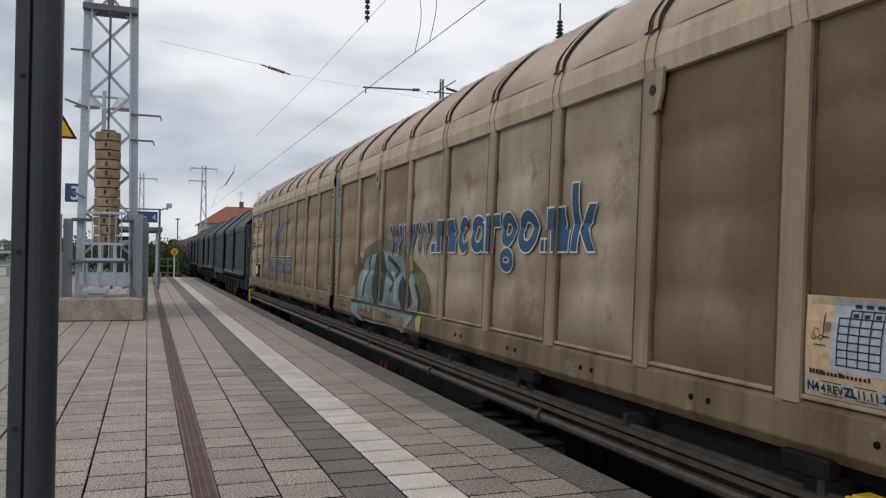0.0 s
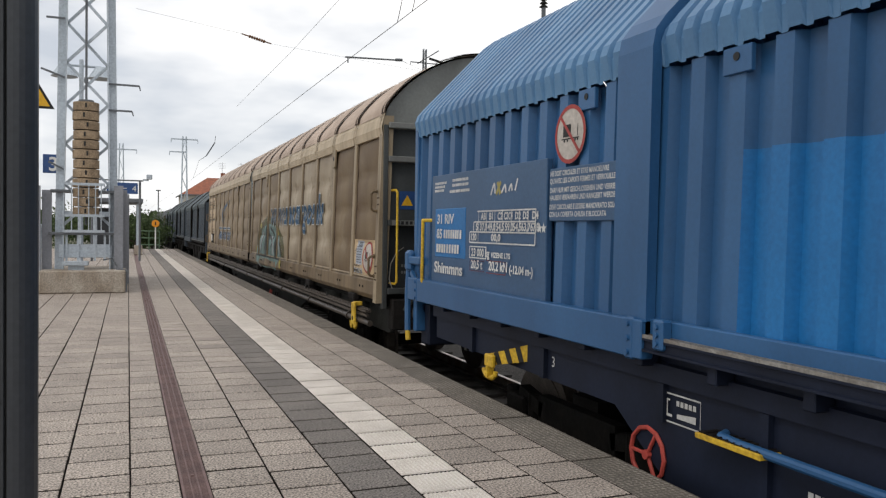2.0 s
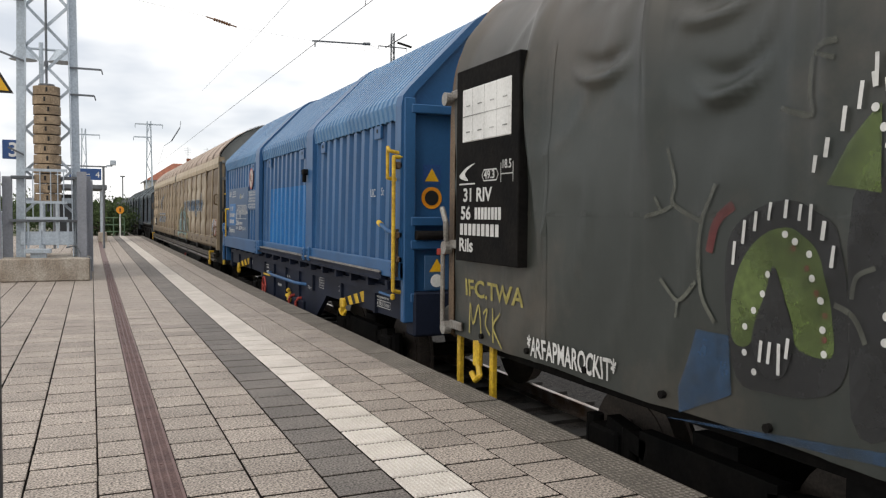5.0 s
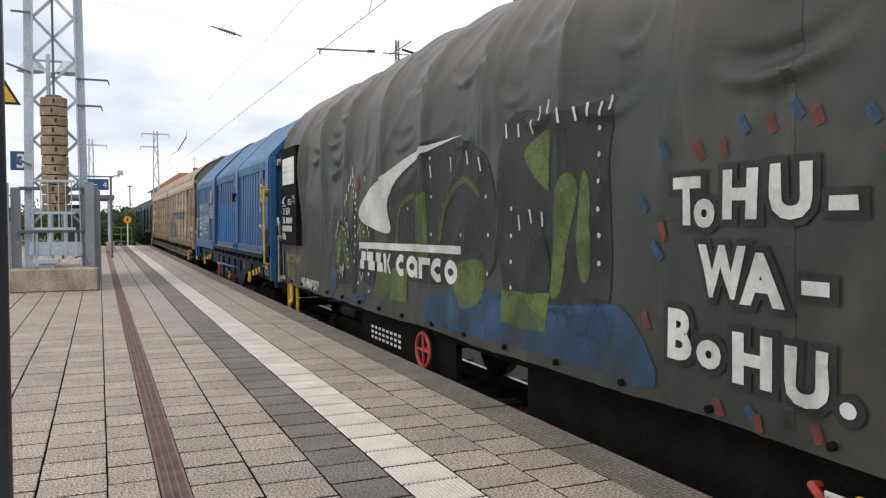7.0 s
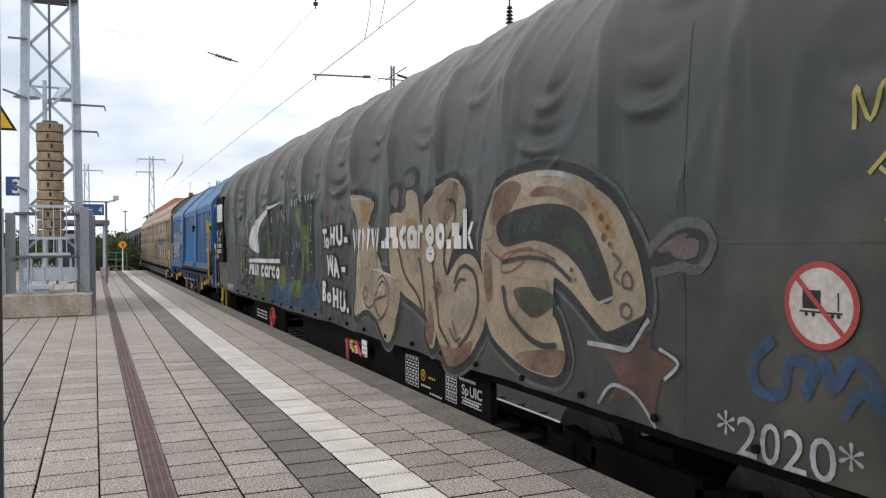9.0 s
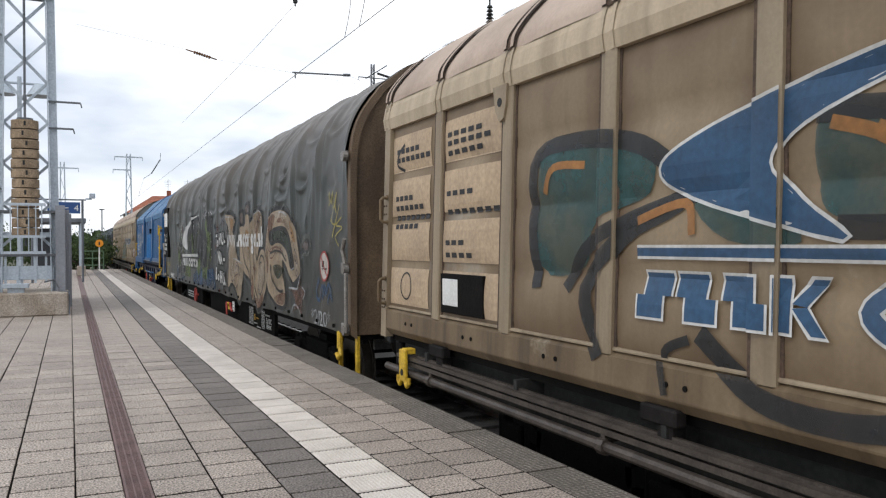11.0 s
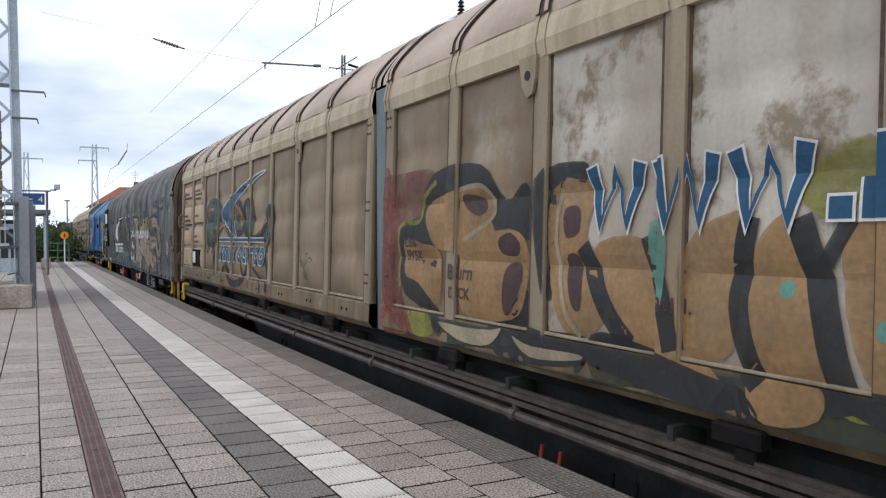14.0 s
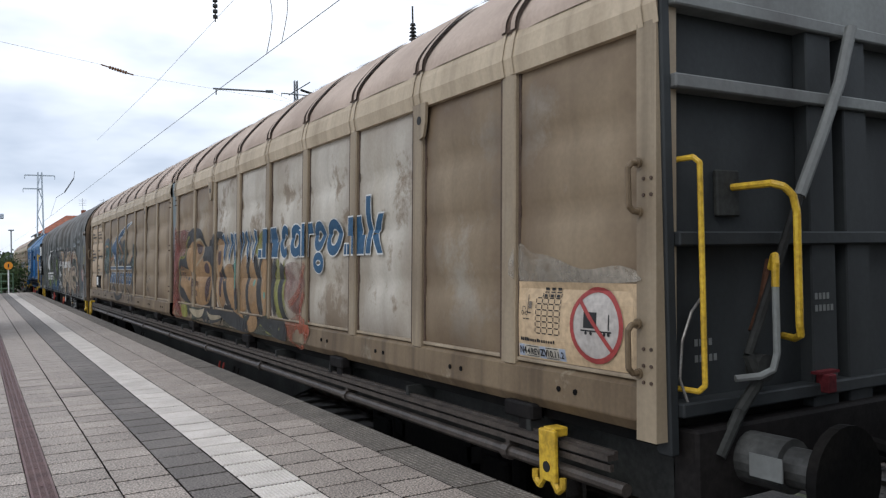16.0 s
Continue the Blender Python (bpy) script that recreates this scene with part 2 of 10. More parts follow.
M = {
    "slab": surface("paving concrete", (0.350, 0.298, 0.255), (0.275, 0.232, 0.198), 0.68, size=2.2, grain=85, grain_mix=0.95, bump=0.25, vary=0.13, spec=0.5, world=1),
    "slab_far": surface("paving concrete field", (0.350, 0.298, 0.255), (0.290, 0.247, 0.212), 0.68, size=1.3, grain=85, grain_mix=0.8, bump=0.15, spec=0.5, world=1),
    "dark_slab": surface("dark paving concrete", (0.178, 0.157, 0.140), (0.135, 0.119, 0.107), 0.7, size=2.2, grain=85, grain_mix=0.8, bump=0.15, vary=0.14, world=1),
    "white_slab": surface("white ribbed tactile slab", (0.640, 0.585, 0.530), (0.520, 0.470, 0.420), 0.75, size=3, grain=120, grain_mix=0.3, bump=0.2, vary=0.05, world=1),
    "edge_slab": surface("platform edge concrete", (0.235, 0.208, 0.178), (0.155, 0.138, 0.118), 0.9, size=4, grain=60, grain_mix=0.75, bump=0.5, vary=0.06, world=1),
    "joint": surface("sandy dark joint", (0.032, 0.027, 0.022), (0.016, 0.014, 0.012), 0.95, size=8, grain=90, bump=0.5, spec=0.1),
    "drain": surface("rusty brown drain grating", (0.170, 0.102, 0.094), (0.115, 0.068, 0.063), 0.6, size=6, grain=80, bump=0.3),
    # stone colour darkened by the shade under the train
    "ballast": surface("track ballast", (0.053, 0.046, 0.040), (0.020, 0.017, 0.015), 0.95, size=14, low=0.3, high=0.7, grain=40, grain_mix=0.7, bump=1.0),
    "ground": surface("gravelly ground", (0.17, 0.16, 0.13), (0.09, 0.10, 0.05), 0.95, size=0.3, grain=9, grain_mix=0.5, bump=0.6),
    # dark brown that carries the shade below the wagons
    "sleeper": surface("sleepers, shade in colour", (0.05, 0.045, 0.04), (0.03, 0.027, 0.024), 0.9, size=4),
    "rail_steel": surface("rail steel", (0.35, 0.32, 0.30), (0.20, 0.13, 0.09), 0.35, 0.8, size=4),
    "concrete": surface("weathered concrete", (0.420, 0.375, 0.320), (0.250, 0.205, 0.160), 0.9, scale=(1, 1, 0.5), size=3, grain=70, grain_mix=0.4, bump=0.4),
    "galv": surface("galvanised grey steel", (0.460, 0.515, 0.570), (0.385, 0.435, 0.485), 0.5, 0.25, size=1.5, grain=30, grain_mix=0.15),
    "galv_dark": surface("dull dark galvanised steel", (0.15, 0.16, 0.175), (0.10, 0.11, 0.12), 0.55, 0.3, size=2),
    "fence_panel": surface("grey painted panel", (0.27, 0.28, 0.31), (0.22, 0.23, 0.255), 0.6, size=1.2, grain=30, grain_mix=0.1),
    "weight": surface("cast iron weight, weathered tan", (0.320, 0.240, 0.160), (0.205, 0.150, 0.098), 0.85, size=6, grain=50, grain_mix=0.4, bump=0.4, vary=0.08),
    "post_grey": surface("dark grey coated steel", (0.055, 0.06, 0.068), (0.04, 0.044, 0.05), 0.42, 0.2, size=1.0, grain=60, grain_mix=0.1, bump=0.03),
    "black": plain("black rubber", (0.012, 0.012, 0.012), 0.6),
    # dark and under: dirt, with the shade beneath the wagons painted in
    "dark": surface("brake dust black, shade added", (0.010, 0.009, 0.008), (0.005, 0.005, 0.005), 0.8, size=4, grain=30, bump=0.3, spec=0.08),
    "under": surface("dirty underframe, shade added", (0.016, 0.014, 0.013), (0.008, 0.007, 0.007), 0.75, size=3, grain=30, bump=0.2, spec=0.12),
    "dull_red": surface("grimy red paint", (0.13, 0.022, 0.026), (0.06, 0.012, 0.014), 0.7, size=8, grain=40, bump=0.1, spec=0.1),
    "rust_link": surface("rusty brown steel", (0.085, 0.040, 0.024), (0.035, 0.018, 0.012), 0.8, size=8, grain=40, bump=0.2, spec=0.1),
    "yellow": surface("yellow paint", (0.62, 0.40, 0.03), (0.42, 0.26, 0.02), 0.5, size=8, grain=40, bump=0.1),
    "red": plain("red paint", (0.42, 0.06, 0.045)),
    "white": plain("white paint", (0.72, 0.72, 0.70)),
    "wire": plain("dark copper wire", (0.06, 0.058, 0.055), 0.5, 0.5),
    "rust": surface("rusty brown insulator", (0.20, 0.09, 0.04), (0.12, 0.06, 0.03), 0.5, size=10),
    "sign_blue": plain("sign blue", (0.025, 0.075, 0.22), 0.4),
    "sign_yellow": plain("sign yellow", (0.75, 0.42, 0.02), 0.4),
    "orange": plain("sign orange", (0.80, 0.30, 0.02), 0.4),
    "roof_tile": surface("red roof tiles", (0.300, 0.100, 0.055), (0.200, 0.075, 0.045), 0.8, size=2, grain=12, grain_mix=0.4, bump=0.3),
    "plaster": surface("pale plaster", (0.55, 0.52, 0.47), (0.45, 0.42, 0.38), 0.85, size=0.6, grain=20, grain_mix=0.2),
    "leaf": surface("leaves", (0.055, 0.085, 0.022), (0.028, 0.05, 0.014), 0.7, size=1.5, grain=6, grain_mix=0.5, bump=0),
    "bark": surface("bark", (0.09, 0.07, 0.05), (0.05, 0.04, 0.03), 0.9, size=8),
    "rail_green": plain("weathered green paint", (0.10, 0.17, 0.10)),
    # wagons
    "beige": surface("weathered beige wagon paint", (0.272, 0.206, 0.130), (0.188, 0.135, 0.081), 0.6, scale=(1, 1.3, 0.45), size=1.5, low=0.34, high=0.72,
                     grain=35, grain_mix=0.06, bump=0.02, vary=0.08, streak=0.25, third=(0.300, 0.262, 0.205), third_size=0.9, third_low=0.56, third_high=0.66),
    "cream": surface("faded cream wagon paint", (0.520, 0.480, 0.410), (0.370, 0.322, 0.252), 0.6, scale=(1, 1.2, 0.5), size=1.6, low=0.42, high=0.7,
                     grain=35, grain_mix=0.06, bump=0.02, streak=0.25, third=(0.230, 0.180, 0.125), third_size=1.5, third_low=0.53, third_high=0.60),
    "tan_cream": surface("faded tan wagon paint", (0.400, 0.340, 0.255), (0.280, 0.222, 0.150), 0.6, scale=(1, 1.2, 0.5), size=1.6, low=0.40, high=0.7,
                         grain=35, grain_mix=0.06, bump=0.02, streak=0.25, third=(0.205, 0.153, 0.096), third_size=1.5, third_low=0.54, third_high=0.62),
    "brown_grime": surface("brown grimy wagon paint", (0.205, 0.148, 0.082), (0.110, 0.070, 0.036), 0.6, scale=(1, 1.0, 0.45), size=1.3, low=0.34, high=0.70,
                           grain=35, grain_mix=0.06, bump=0.02, streak=0.3, third=(0.215, 0.165, 0.105), third_size=0.9, third_low=0.56, third_high=0.68),
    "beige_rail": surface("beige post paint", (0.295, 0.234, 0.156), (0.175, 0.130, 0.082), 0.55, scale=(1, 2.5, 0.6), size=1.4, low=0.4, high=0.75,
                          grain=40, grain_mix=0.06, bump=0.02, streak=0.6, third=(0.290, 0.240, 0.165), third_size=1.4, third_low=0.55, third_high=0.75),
    # lighter copy of the post paint: light on the upper rail is painted in
    "beige_top": surface("beige roof rail paint, brightened", (0.470, 0.380, 0.265), (0.320, 0.250, 0.165), 0.55, scale=(1, 2.5, 0.6), size=1.4, low=0.4, high=0.75,
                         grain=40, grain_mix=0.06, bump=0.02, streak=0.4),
    "beige_sill": surface("brown-stained sill paint", (0.185, 0.133, 0.077), (0.095, 0.063, 0.034), 0.55, scale=(1, 2.0, 0.8), size=1.4, low=0.36, high=0.70,
                          grain=40, grain_mix=0.08, bump=0.03, streak=0.7, third=(0.300, 0.255, 0.185), third_size=2.2, third_low=0.60, third_high=0.70),
    # dusty brown, with the light on the roof added to the colour
    "beige_roof": surface("dusty brown roof sheet, brightened", (0.500, 0.395, 0.320), (0.360, 0.278, 0.222), 0.75, scale=(1.2, 0.8, 0.5), size=1.6, grain=30, grain_mix=0.06, bump=0.02),
    "beige_groove": surface("rusty dark roof seam", (0.10, 0.065, 0.045), (0.06, 0.042, 0.032), 0.85, size=6),
    "end_grey": surface("sooty grey end wall", (0.030, 0.034, 0.035), (0.013, 0.015, 0.016), 0.7, scale=(1, 1, 0.5), size=2, grain=30, bump=0.1, grain_mix=0.08),
    "end_mid": surface("dull grey end wall", (0.066, 0.072, 0.072), (0.034, 0.037, 0.037), 0.65, scale=(1, 1, 0.5), size=2, grain=30, bump=0.1, grain_mix=0.08),
    "end_light": surface("light grey end wall", (0.200, 0.210, 0.200), (0.120, 0.120, 0.115), 0.7, scale=(1, 1, 0.4), size=2, grain=30, bump=0.1, grain_mix=0.08),
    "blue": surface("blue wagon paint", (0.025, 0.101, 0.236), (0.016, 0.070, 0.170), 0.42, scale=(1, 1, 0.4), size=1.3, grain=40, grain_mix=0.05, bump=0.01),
    # the side's blue made lighter: the roof's stronger skylight is painted in
    "blue_roof": surface("blue hood paint, skylight in colour", (0.085, 0.205, 0.365), (0.056, 0.145, 0.280), 0.42, scale=(1, 1, 0.4), size=1.2, grain=40, grain_mix=0.05, bump=0.01),
    "blue_light": surface("fresh light blue paint", (0.005, 0.138, 0.370), (0.004, 0.110, 0.300), 0.45, size=1.2, grain=40, grain_mix=0.1, bump=0.03),
    # underframe blue, lowered in tone to hold the shade there
    "blue_under": surface("blue underframe paint, shade added", (0.010, 0.015, 0.032), (0.006, 0.009, 0.019), 0.6, size=2, grain=40, grain_mix=0.1, bump=0.03, spec=0.2),
    "placard": surface("dark blue placard", (0.032, 0.085, 0.175), (0.027, 0.072, 0.15), 0.45, size=1.2, grain=40, grain_mix=0.08, bump=0.02),
    "slot_grey": surface("pale blue-grey strip paint", (0.150, 0.190, 0.200), (0.095, 0.122, 0.130), 0.55, scale=(1, 1, 0.4), size=2.0, grain=30, grain_mix=0.1, bump=0.03),
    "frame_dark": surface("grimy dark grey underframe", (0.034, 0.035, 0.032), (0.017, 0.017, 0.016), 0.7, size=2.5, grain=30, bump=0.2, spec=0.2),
    "buffer_grey": surface("greasy grey buffer steel", (0.085, 0.085, 0.080), (0.040, 0.040, 0.038), 0.5, 0.2, size=5, grain=30, bump=0.1),
    "slate": surface("dark slate-blue wagon paint", (0.05, 0.066, 0.085), (0.032, 0.042, 0.055), 0.55, scale=(1, 1, 0.4), size=1.3, grain=30, bump=0.05),
    # slate lightened for the hood roof, its sky reflection put into the colour
    "slate_roof": surface("slate hood paint, skylight in colour", (0.10, 0.125, 0.135), (0.065, 0.08, 0.09), 0.6, size=1.2, grain=30, bump=0.05),
    "tank": surface("sooty dark tarpaulin", (0.05, 0.052, 0.055), (0.032, 0.033, 0.034), 0.6, size=0.8, grain=30, bump=0.05),
    "tarp": surface("grey-green tarpaulin", (0.031, 0.036, 0.032), (0.020, 0.025, 0.022), 0.44, scale=(1, 0.8, 0.5), size=1.2, grain=9, grain_mix=0.06, bump=0.10, spec=0.5,
                    third=(0.058, 0.052, 0.042), third_size=1.0, third_low=0.5, third_high=0.70),
    "tarp_edge": surface("rusty tan end frame", (0.165, 0.112, 0.068), (0.085, 0.058, 0.038), 0.7, scale=(1, 1, 0.5), size=3),
    "steel": surface("worn grey steel", (0.30, 0.29, 0.27), (0.19, 0.17, 0.15), 0.45, 0.5, size=6),
    "track_rail": surface("worn guide rail steel", (0.085, 0.070, 0.058), (0.050, 0.041, 0.035), 0.45, 0.3, scale=(1, 3, 1), size=3),
}
glass = bpy.data.materials.new("clear glass")
glass.use_nodes = True
gb = glass.node_tree.nodes["Principled BSDF"]
gb.inputs["Transmission Weight"].default_value, gb.inputs["Roughness"].default_value, gb.inputs["IOR"].default_value = 1.0, 0.02, 1.45
gb.inputs["Base Color"].default_value = (0.93, 0.97, 0.95, 1)
M["glass"] = glass


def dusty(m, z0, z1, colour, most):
    """Settled dust and painted-in skylight, growing from height z0 up to z1 of the thing, in uneven patches."""
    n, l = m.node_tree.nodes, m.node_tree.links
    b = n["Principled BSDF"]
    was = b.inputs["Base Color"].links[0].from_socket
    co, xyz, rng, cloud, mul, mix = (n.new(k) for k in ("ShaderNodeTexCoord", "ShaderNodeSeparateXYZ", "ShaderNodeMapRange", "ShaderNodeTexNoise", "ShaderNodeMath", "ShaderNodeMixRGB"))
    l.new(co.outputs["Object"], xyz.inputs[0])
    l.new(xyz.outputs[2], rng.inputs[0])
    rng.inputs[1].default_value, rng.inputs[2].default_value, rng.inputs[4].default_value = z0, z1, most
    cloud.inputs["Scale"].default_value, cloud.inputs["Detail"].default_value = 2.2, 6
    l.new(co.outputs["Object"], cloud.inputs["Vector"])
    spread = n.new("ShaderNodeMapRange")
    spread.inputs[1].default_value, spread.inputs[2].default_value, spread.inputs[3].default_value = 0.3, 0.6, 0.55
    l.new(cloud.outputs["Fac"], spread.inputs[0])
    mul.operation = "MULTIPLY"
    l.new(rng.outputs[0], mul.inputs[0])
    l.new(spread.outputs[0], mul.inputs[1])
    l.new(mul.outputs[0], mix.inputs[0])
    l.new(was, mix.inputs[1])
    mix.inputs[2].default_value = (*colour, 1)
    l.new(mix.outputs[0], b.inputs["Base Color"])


def studded(m, pitch, dark):
    """Rows of small raised studs, with a darker colour between them."""
    n, l = m.node_tree.nodes, m.node_tree.links
    b = n["Principled BSDF"]
    was = b.inputs["Base Color"].links[0].from_socket
    geo, xyz = n.new("ShaderNodeNewGeometry"), n.new("ShaderNodeSeparateXYZ")
    l.new(geo.outputs["Position"], xyz.inputs[0])
    waves = []
    for axis in (0, 1):
        k, sine = n.new("ShaderNodeMath"), n.new("ShaderNodeMath")
        k.operation, k.inputs[1].default_value = "MULTIPLY", 2 * math.pi / pitch
        sine.operation = "SINE"
        l.new(xyz.outputs[axis], k.inputs[0])
        l.new(k.outputs[0], sine.inputs[0])
        waves.append(sine)
    both, high, mix, bump = n.new("ShaderNodeMath"), n.new("ShaderNodeMapRange"), n.new("ShaderNodeMixRGB"), n.new("ShaderNodeBump")
    both.operation = "ADD"
    l.new(waves[0].outputs[0], both.inputs[0])
    l.new(waves[1].outputs[0], both.inputs[1])
    high.inputs[1].default_value, high.inputs[2].default_value = -0.6, 0.5
    l.new(both.outputs[0], high.inputs[0])
    l.new(high.outputs[0], mix.inputs[0])
    l.new(was, mix.inputs[2])
    mix.inputs[1].default_value = (*dark, 1)
    l.new(mix.outputs[0], b.inputs["Base Color"])
    bump.inputs["Strength"].default_value, bump.inputs["Distance"].default_value = 0.6, 0.006
    l.new(high.outputs[0], bump.inputs["Height"])
    l.new(bump.outputs[0], b.inputs["Normal"])


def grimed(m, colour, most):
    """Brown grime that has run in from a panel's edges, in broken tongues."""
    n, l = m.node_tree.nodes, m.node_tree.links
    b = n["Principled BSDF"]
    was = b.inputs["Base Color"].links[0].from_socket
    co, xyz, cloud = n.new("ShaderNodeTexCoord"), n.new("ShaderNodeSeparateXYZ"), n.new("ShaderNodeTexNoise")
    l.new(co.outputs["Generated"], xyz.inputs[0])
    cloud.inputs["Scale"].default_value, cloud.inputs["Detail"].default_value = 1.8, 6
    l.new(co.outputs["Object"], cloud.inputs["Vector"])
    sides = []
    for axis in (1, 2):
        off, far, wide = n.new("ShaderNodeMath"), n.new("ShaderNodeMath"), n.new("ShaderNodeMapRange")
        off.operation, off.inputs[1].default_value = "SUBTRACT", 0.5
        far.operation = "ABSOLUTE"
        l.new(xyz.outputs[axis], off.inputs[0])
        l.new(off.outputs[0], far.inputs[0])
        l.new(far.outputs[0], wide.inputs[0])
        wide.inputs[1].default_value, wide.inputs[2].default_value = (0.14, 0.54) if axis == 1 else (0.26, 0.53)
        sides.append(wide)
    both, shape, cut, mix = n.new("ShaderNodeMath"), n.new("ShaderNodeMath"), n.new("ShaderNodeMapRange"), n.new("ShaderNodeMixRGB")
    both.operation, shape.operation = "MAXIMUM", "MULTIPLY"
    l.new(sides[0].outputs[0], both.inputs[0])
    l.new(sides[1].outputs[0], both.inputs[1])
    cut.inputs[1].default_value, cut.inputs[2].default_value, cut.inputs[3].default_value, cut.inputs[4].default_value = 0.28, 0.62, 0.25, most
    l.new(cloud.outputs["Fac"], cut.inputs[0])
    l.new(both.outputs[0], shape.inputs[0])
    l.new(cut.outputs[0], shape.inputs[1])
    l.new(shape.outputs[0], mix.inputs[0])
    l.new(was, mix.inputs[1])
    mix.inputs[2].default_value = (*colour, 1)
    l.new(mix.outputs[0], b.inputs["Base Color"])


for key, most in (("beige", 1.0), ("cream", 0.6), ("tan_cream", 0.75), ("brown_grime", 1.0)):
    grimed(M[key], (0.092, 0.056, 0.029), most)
# pale cloth top: dust, plus the sky's light on it put into the colour
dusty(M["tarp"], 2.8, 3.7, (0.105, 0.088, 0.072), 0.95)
studded(M["edge_slab"], 0.032, (0.105, 0.090, 0.074))


def paint(name, base, rough=0.6, worn=0.0):
    """A sprayed or stencilled paint, worn through in small flecks."""
    if name not in M:
        M[name] = surface(name, base, tuple(c * 0.78 for c in base), rough, size=2.5, grain=30, grain_mix=0.15, bump=0.02, worn=worn)
    return M[name]


# ---- mesh tools ----
def part(name, bm, material, parent=None, label="", smooth=False):
    me = bpy.data.meshes.new(name)
    bm.to_mesh(me)
    bm.free()
    mats = material if isinstance(material, (list, tuple)) else [material]
    for k in mats:
        me.materials.append(M[k] if isinstance(k, str) else k)
    if smooth:
        for p in me.polygons:
            p.use_smooth = True
    ob = new(name, me)
    if parent:
        ob.parent = parent
    if label:
        ob["label"] = label
    return ob


def thing(name, label, category, group="", kind="", at=(0, 0, 0)):
    ob = new(name)
    ob.empty_display_size = 0.2
    ob.location = at
    return tagged(ob, label, category, group, kind)


def box(bm, x0, x1, y0, y1, z0, z1, bevel=0.0, m=0):
    got = bmesh.ops.create_cube(bm, size=1, matrix=Matrix.LocRotScale(((x0 + x1) / 2, (y0 + y1) / 2, (z0 + z1) / 2), None, (abs(x1 - x0), abs(y1 - y0), abs(z1 - z0))))
    faces = {f for v in got["verts"] for f in v.link_faces}
    for f in faces:
        f.material_index = m
    if bevel:
        edges = {e for f in faces for e in f.edges}
        bmesh.ops.bevel(bm, geom=list(edges), offset=bevel, segments=1, affect="EDGES", profile=0.5)
    return bm


def rod(bm, a, b, r, n=8, r2=None, cap=True):
    a, b = Vector(a), Vector(b)
    d = b - a
    m = Matrix.Translation((a + b) / 2) @ d.to_track_quat("Z", "Y").to_matrix().to_4x4()
    bmesh.ops.create_cone(bm, cap_ends=cap, segments=n, radius1=r, radius2=r if r2 is None else r2, depth=d.length, matrix=m)
    return bm


def pipe(bm, pts, r, n=8):
    for a, b in zip(pts, pts[1:]):
        rod(bm, a, b, r, n)
    for p in pts[1:-1]:
        bmesh.ops.create_icosphere(bm, subdivisions=1, radius=r * 1.02, matrix=Matrix.Translation(p))
    return bm


def beam(bm, a, b, w, h):
    """A square bar from a to b."""
    a, b = Vector(a), Vector(b)
    d = b - a
    m = Matrix.Translation((a + b) / 2) @ d.to_track_quat("Y", "Z").to_matrix().to_4x4() @ Matrix.Diagonal((w, d.length, h, 1))
    bmesh.ops.create_cube(bm, size=1, matrix=m)
    return bm


def prism(bm, profile, y0, y1, closed=False, caps=False, m=0):
    """Sweeps a line of (x, z) along y."""
    a = [bm.verts.new((x, y0, z)) for x, z in profile]
    b = [bm.verts.new((x, y1, z)) for x, z in profile]
    k = len(a)
    for i in range(k if closed else k - 1):
        j = (i + 1) % k
        bm.faces.new((a[i], a[j], b[j], b[i])).material_index = m
    if caps:
        bm.faces.new(a[::-1]).material_index = m
        bm.faces.new(b).material_index = m
    return bm


def curve_through(pts, closed=False, steps=5):
    """A smooth line through a few points."""
    out, k = [], len(pts)
    for i in range(k if closed else k - 1):
        if closed:
            p0, p1, p2, p3 = pts[i - 1], pts[i], pts[(i + 1) % k], pts[(i + 2) % k]
        else:
            p0, p1, p2, p3 = pts[max(i - 1, 0)], pts[i], pts[i + 1], pts[min(i + 2, k - 1)]
        for j in range(steps):
            t = j / steps
            out.append(tuple(0.5 * (2 * b + (c - a) * t + (2 * a - 5 * b + 4 * c - d) * t * t + (3 * b - a - 3 * c + d) * t ** 3)
                             for a, b, c, d in zip(p0, p1, p2, p3)))
    if not closed:
        out.append(tuple(pts[-1]))
    return out


# ---- paint on the wagons' sides: flat shapes in (y, z), laid onto the side's surface ----
def fill(bm, pts, layer=0):
    vs = [bm.verts.new((y, z, layer)) for y, z in pts]
    f = bm.faces.new(vs)
    bmesh.ops.triangulate(bm, faces=[f])
    return bm


def blob(bm, pts, layer=0, steps=4):
    return fill(bm, curve_through(pts, True, steps), layer)


def stroke(bm, pts, w, layer=0, closed=False, steps=5, smooth=True):
    line = curve_through(pts, closed, steps) if smooth and len(pts) > 2 else list(pts)
    if closed:
        line.append(line[0])
    left, right = [], []
    for i, (y, z) in enumerate(line):
        a, b = line[max(i - 1, 0)], line[min(i + 1, len(line) - 1)]
        if closed and i in (0, len(line) - 1):
            a, b = line[-2], line[1]
        dy, dz = b[0] - a[0], b[1] - a[1]
        s = w / 2 / (math.hypot(dy, dz) or 1)
        left.append(bm.verts.new((y - dz * s, z + dy * s, layer)))
        right.append(bm.verts.new((y + dz * s, z - dy * s, layer)))
    for i in range(len(line) - 1):
        bm.faces.new((left[i], right[i], right[i + 1], left[i + 1]))
    return bm


def ring(bm, y, z, r, w, layer=0, n=28, squeeze=1.0):
    pts = [(y + r * squeeze * math.cos(2 * math.pi * i / n), z + r * math.sin(2 * math.pi * i / n)) for i in range(n)]
    return stroke(bm, pts, w, layer, True, 1)


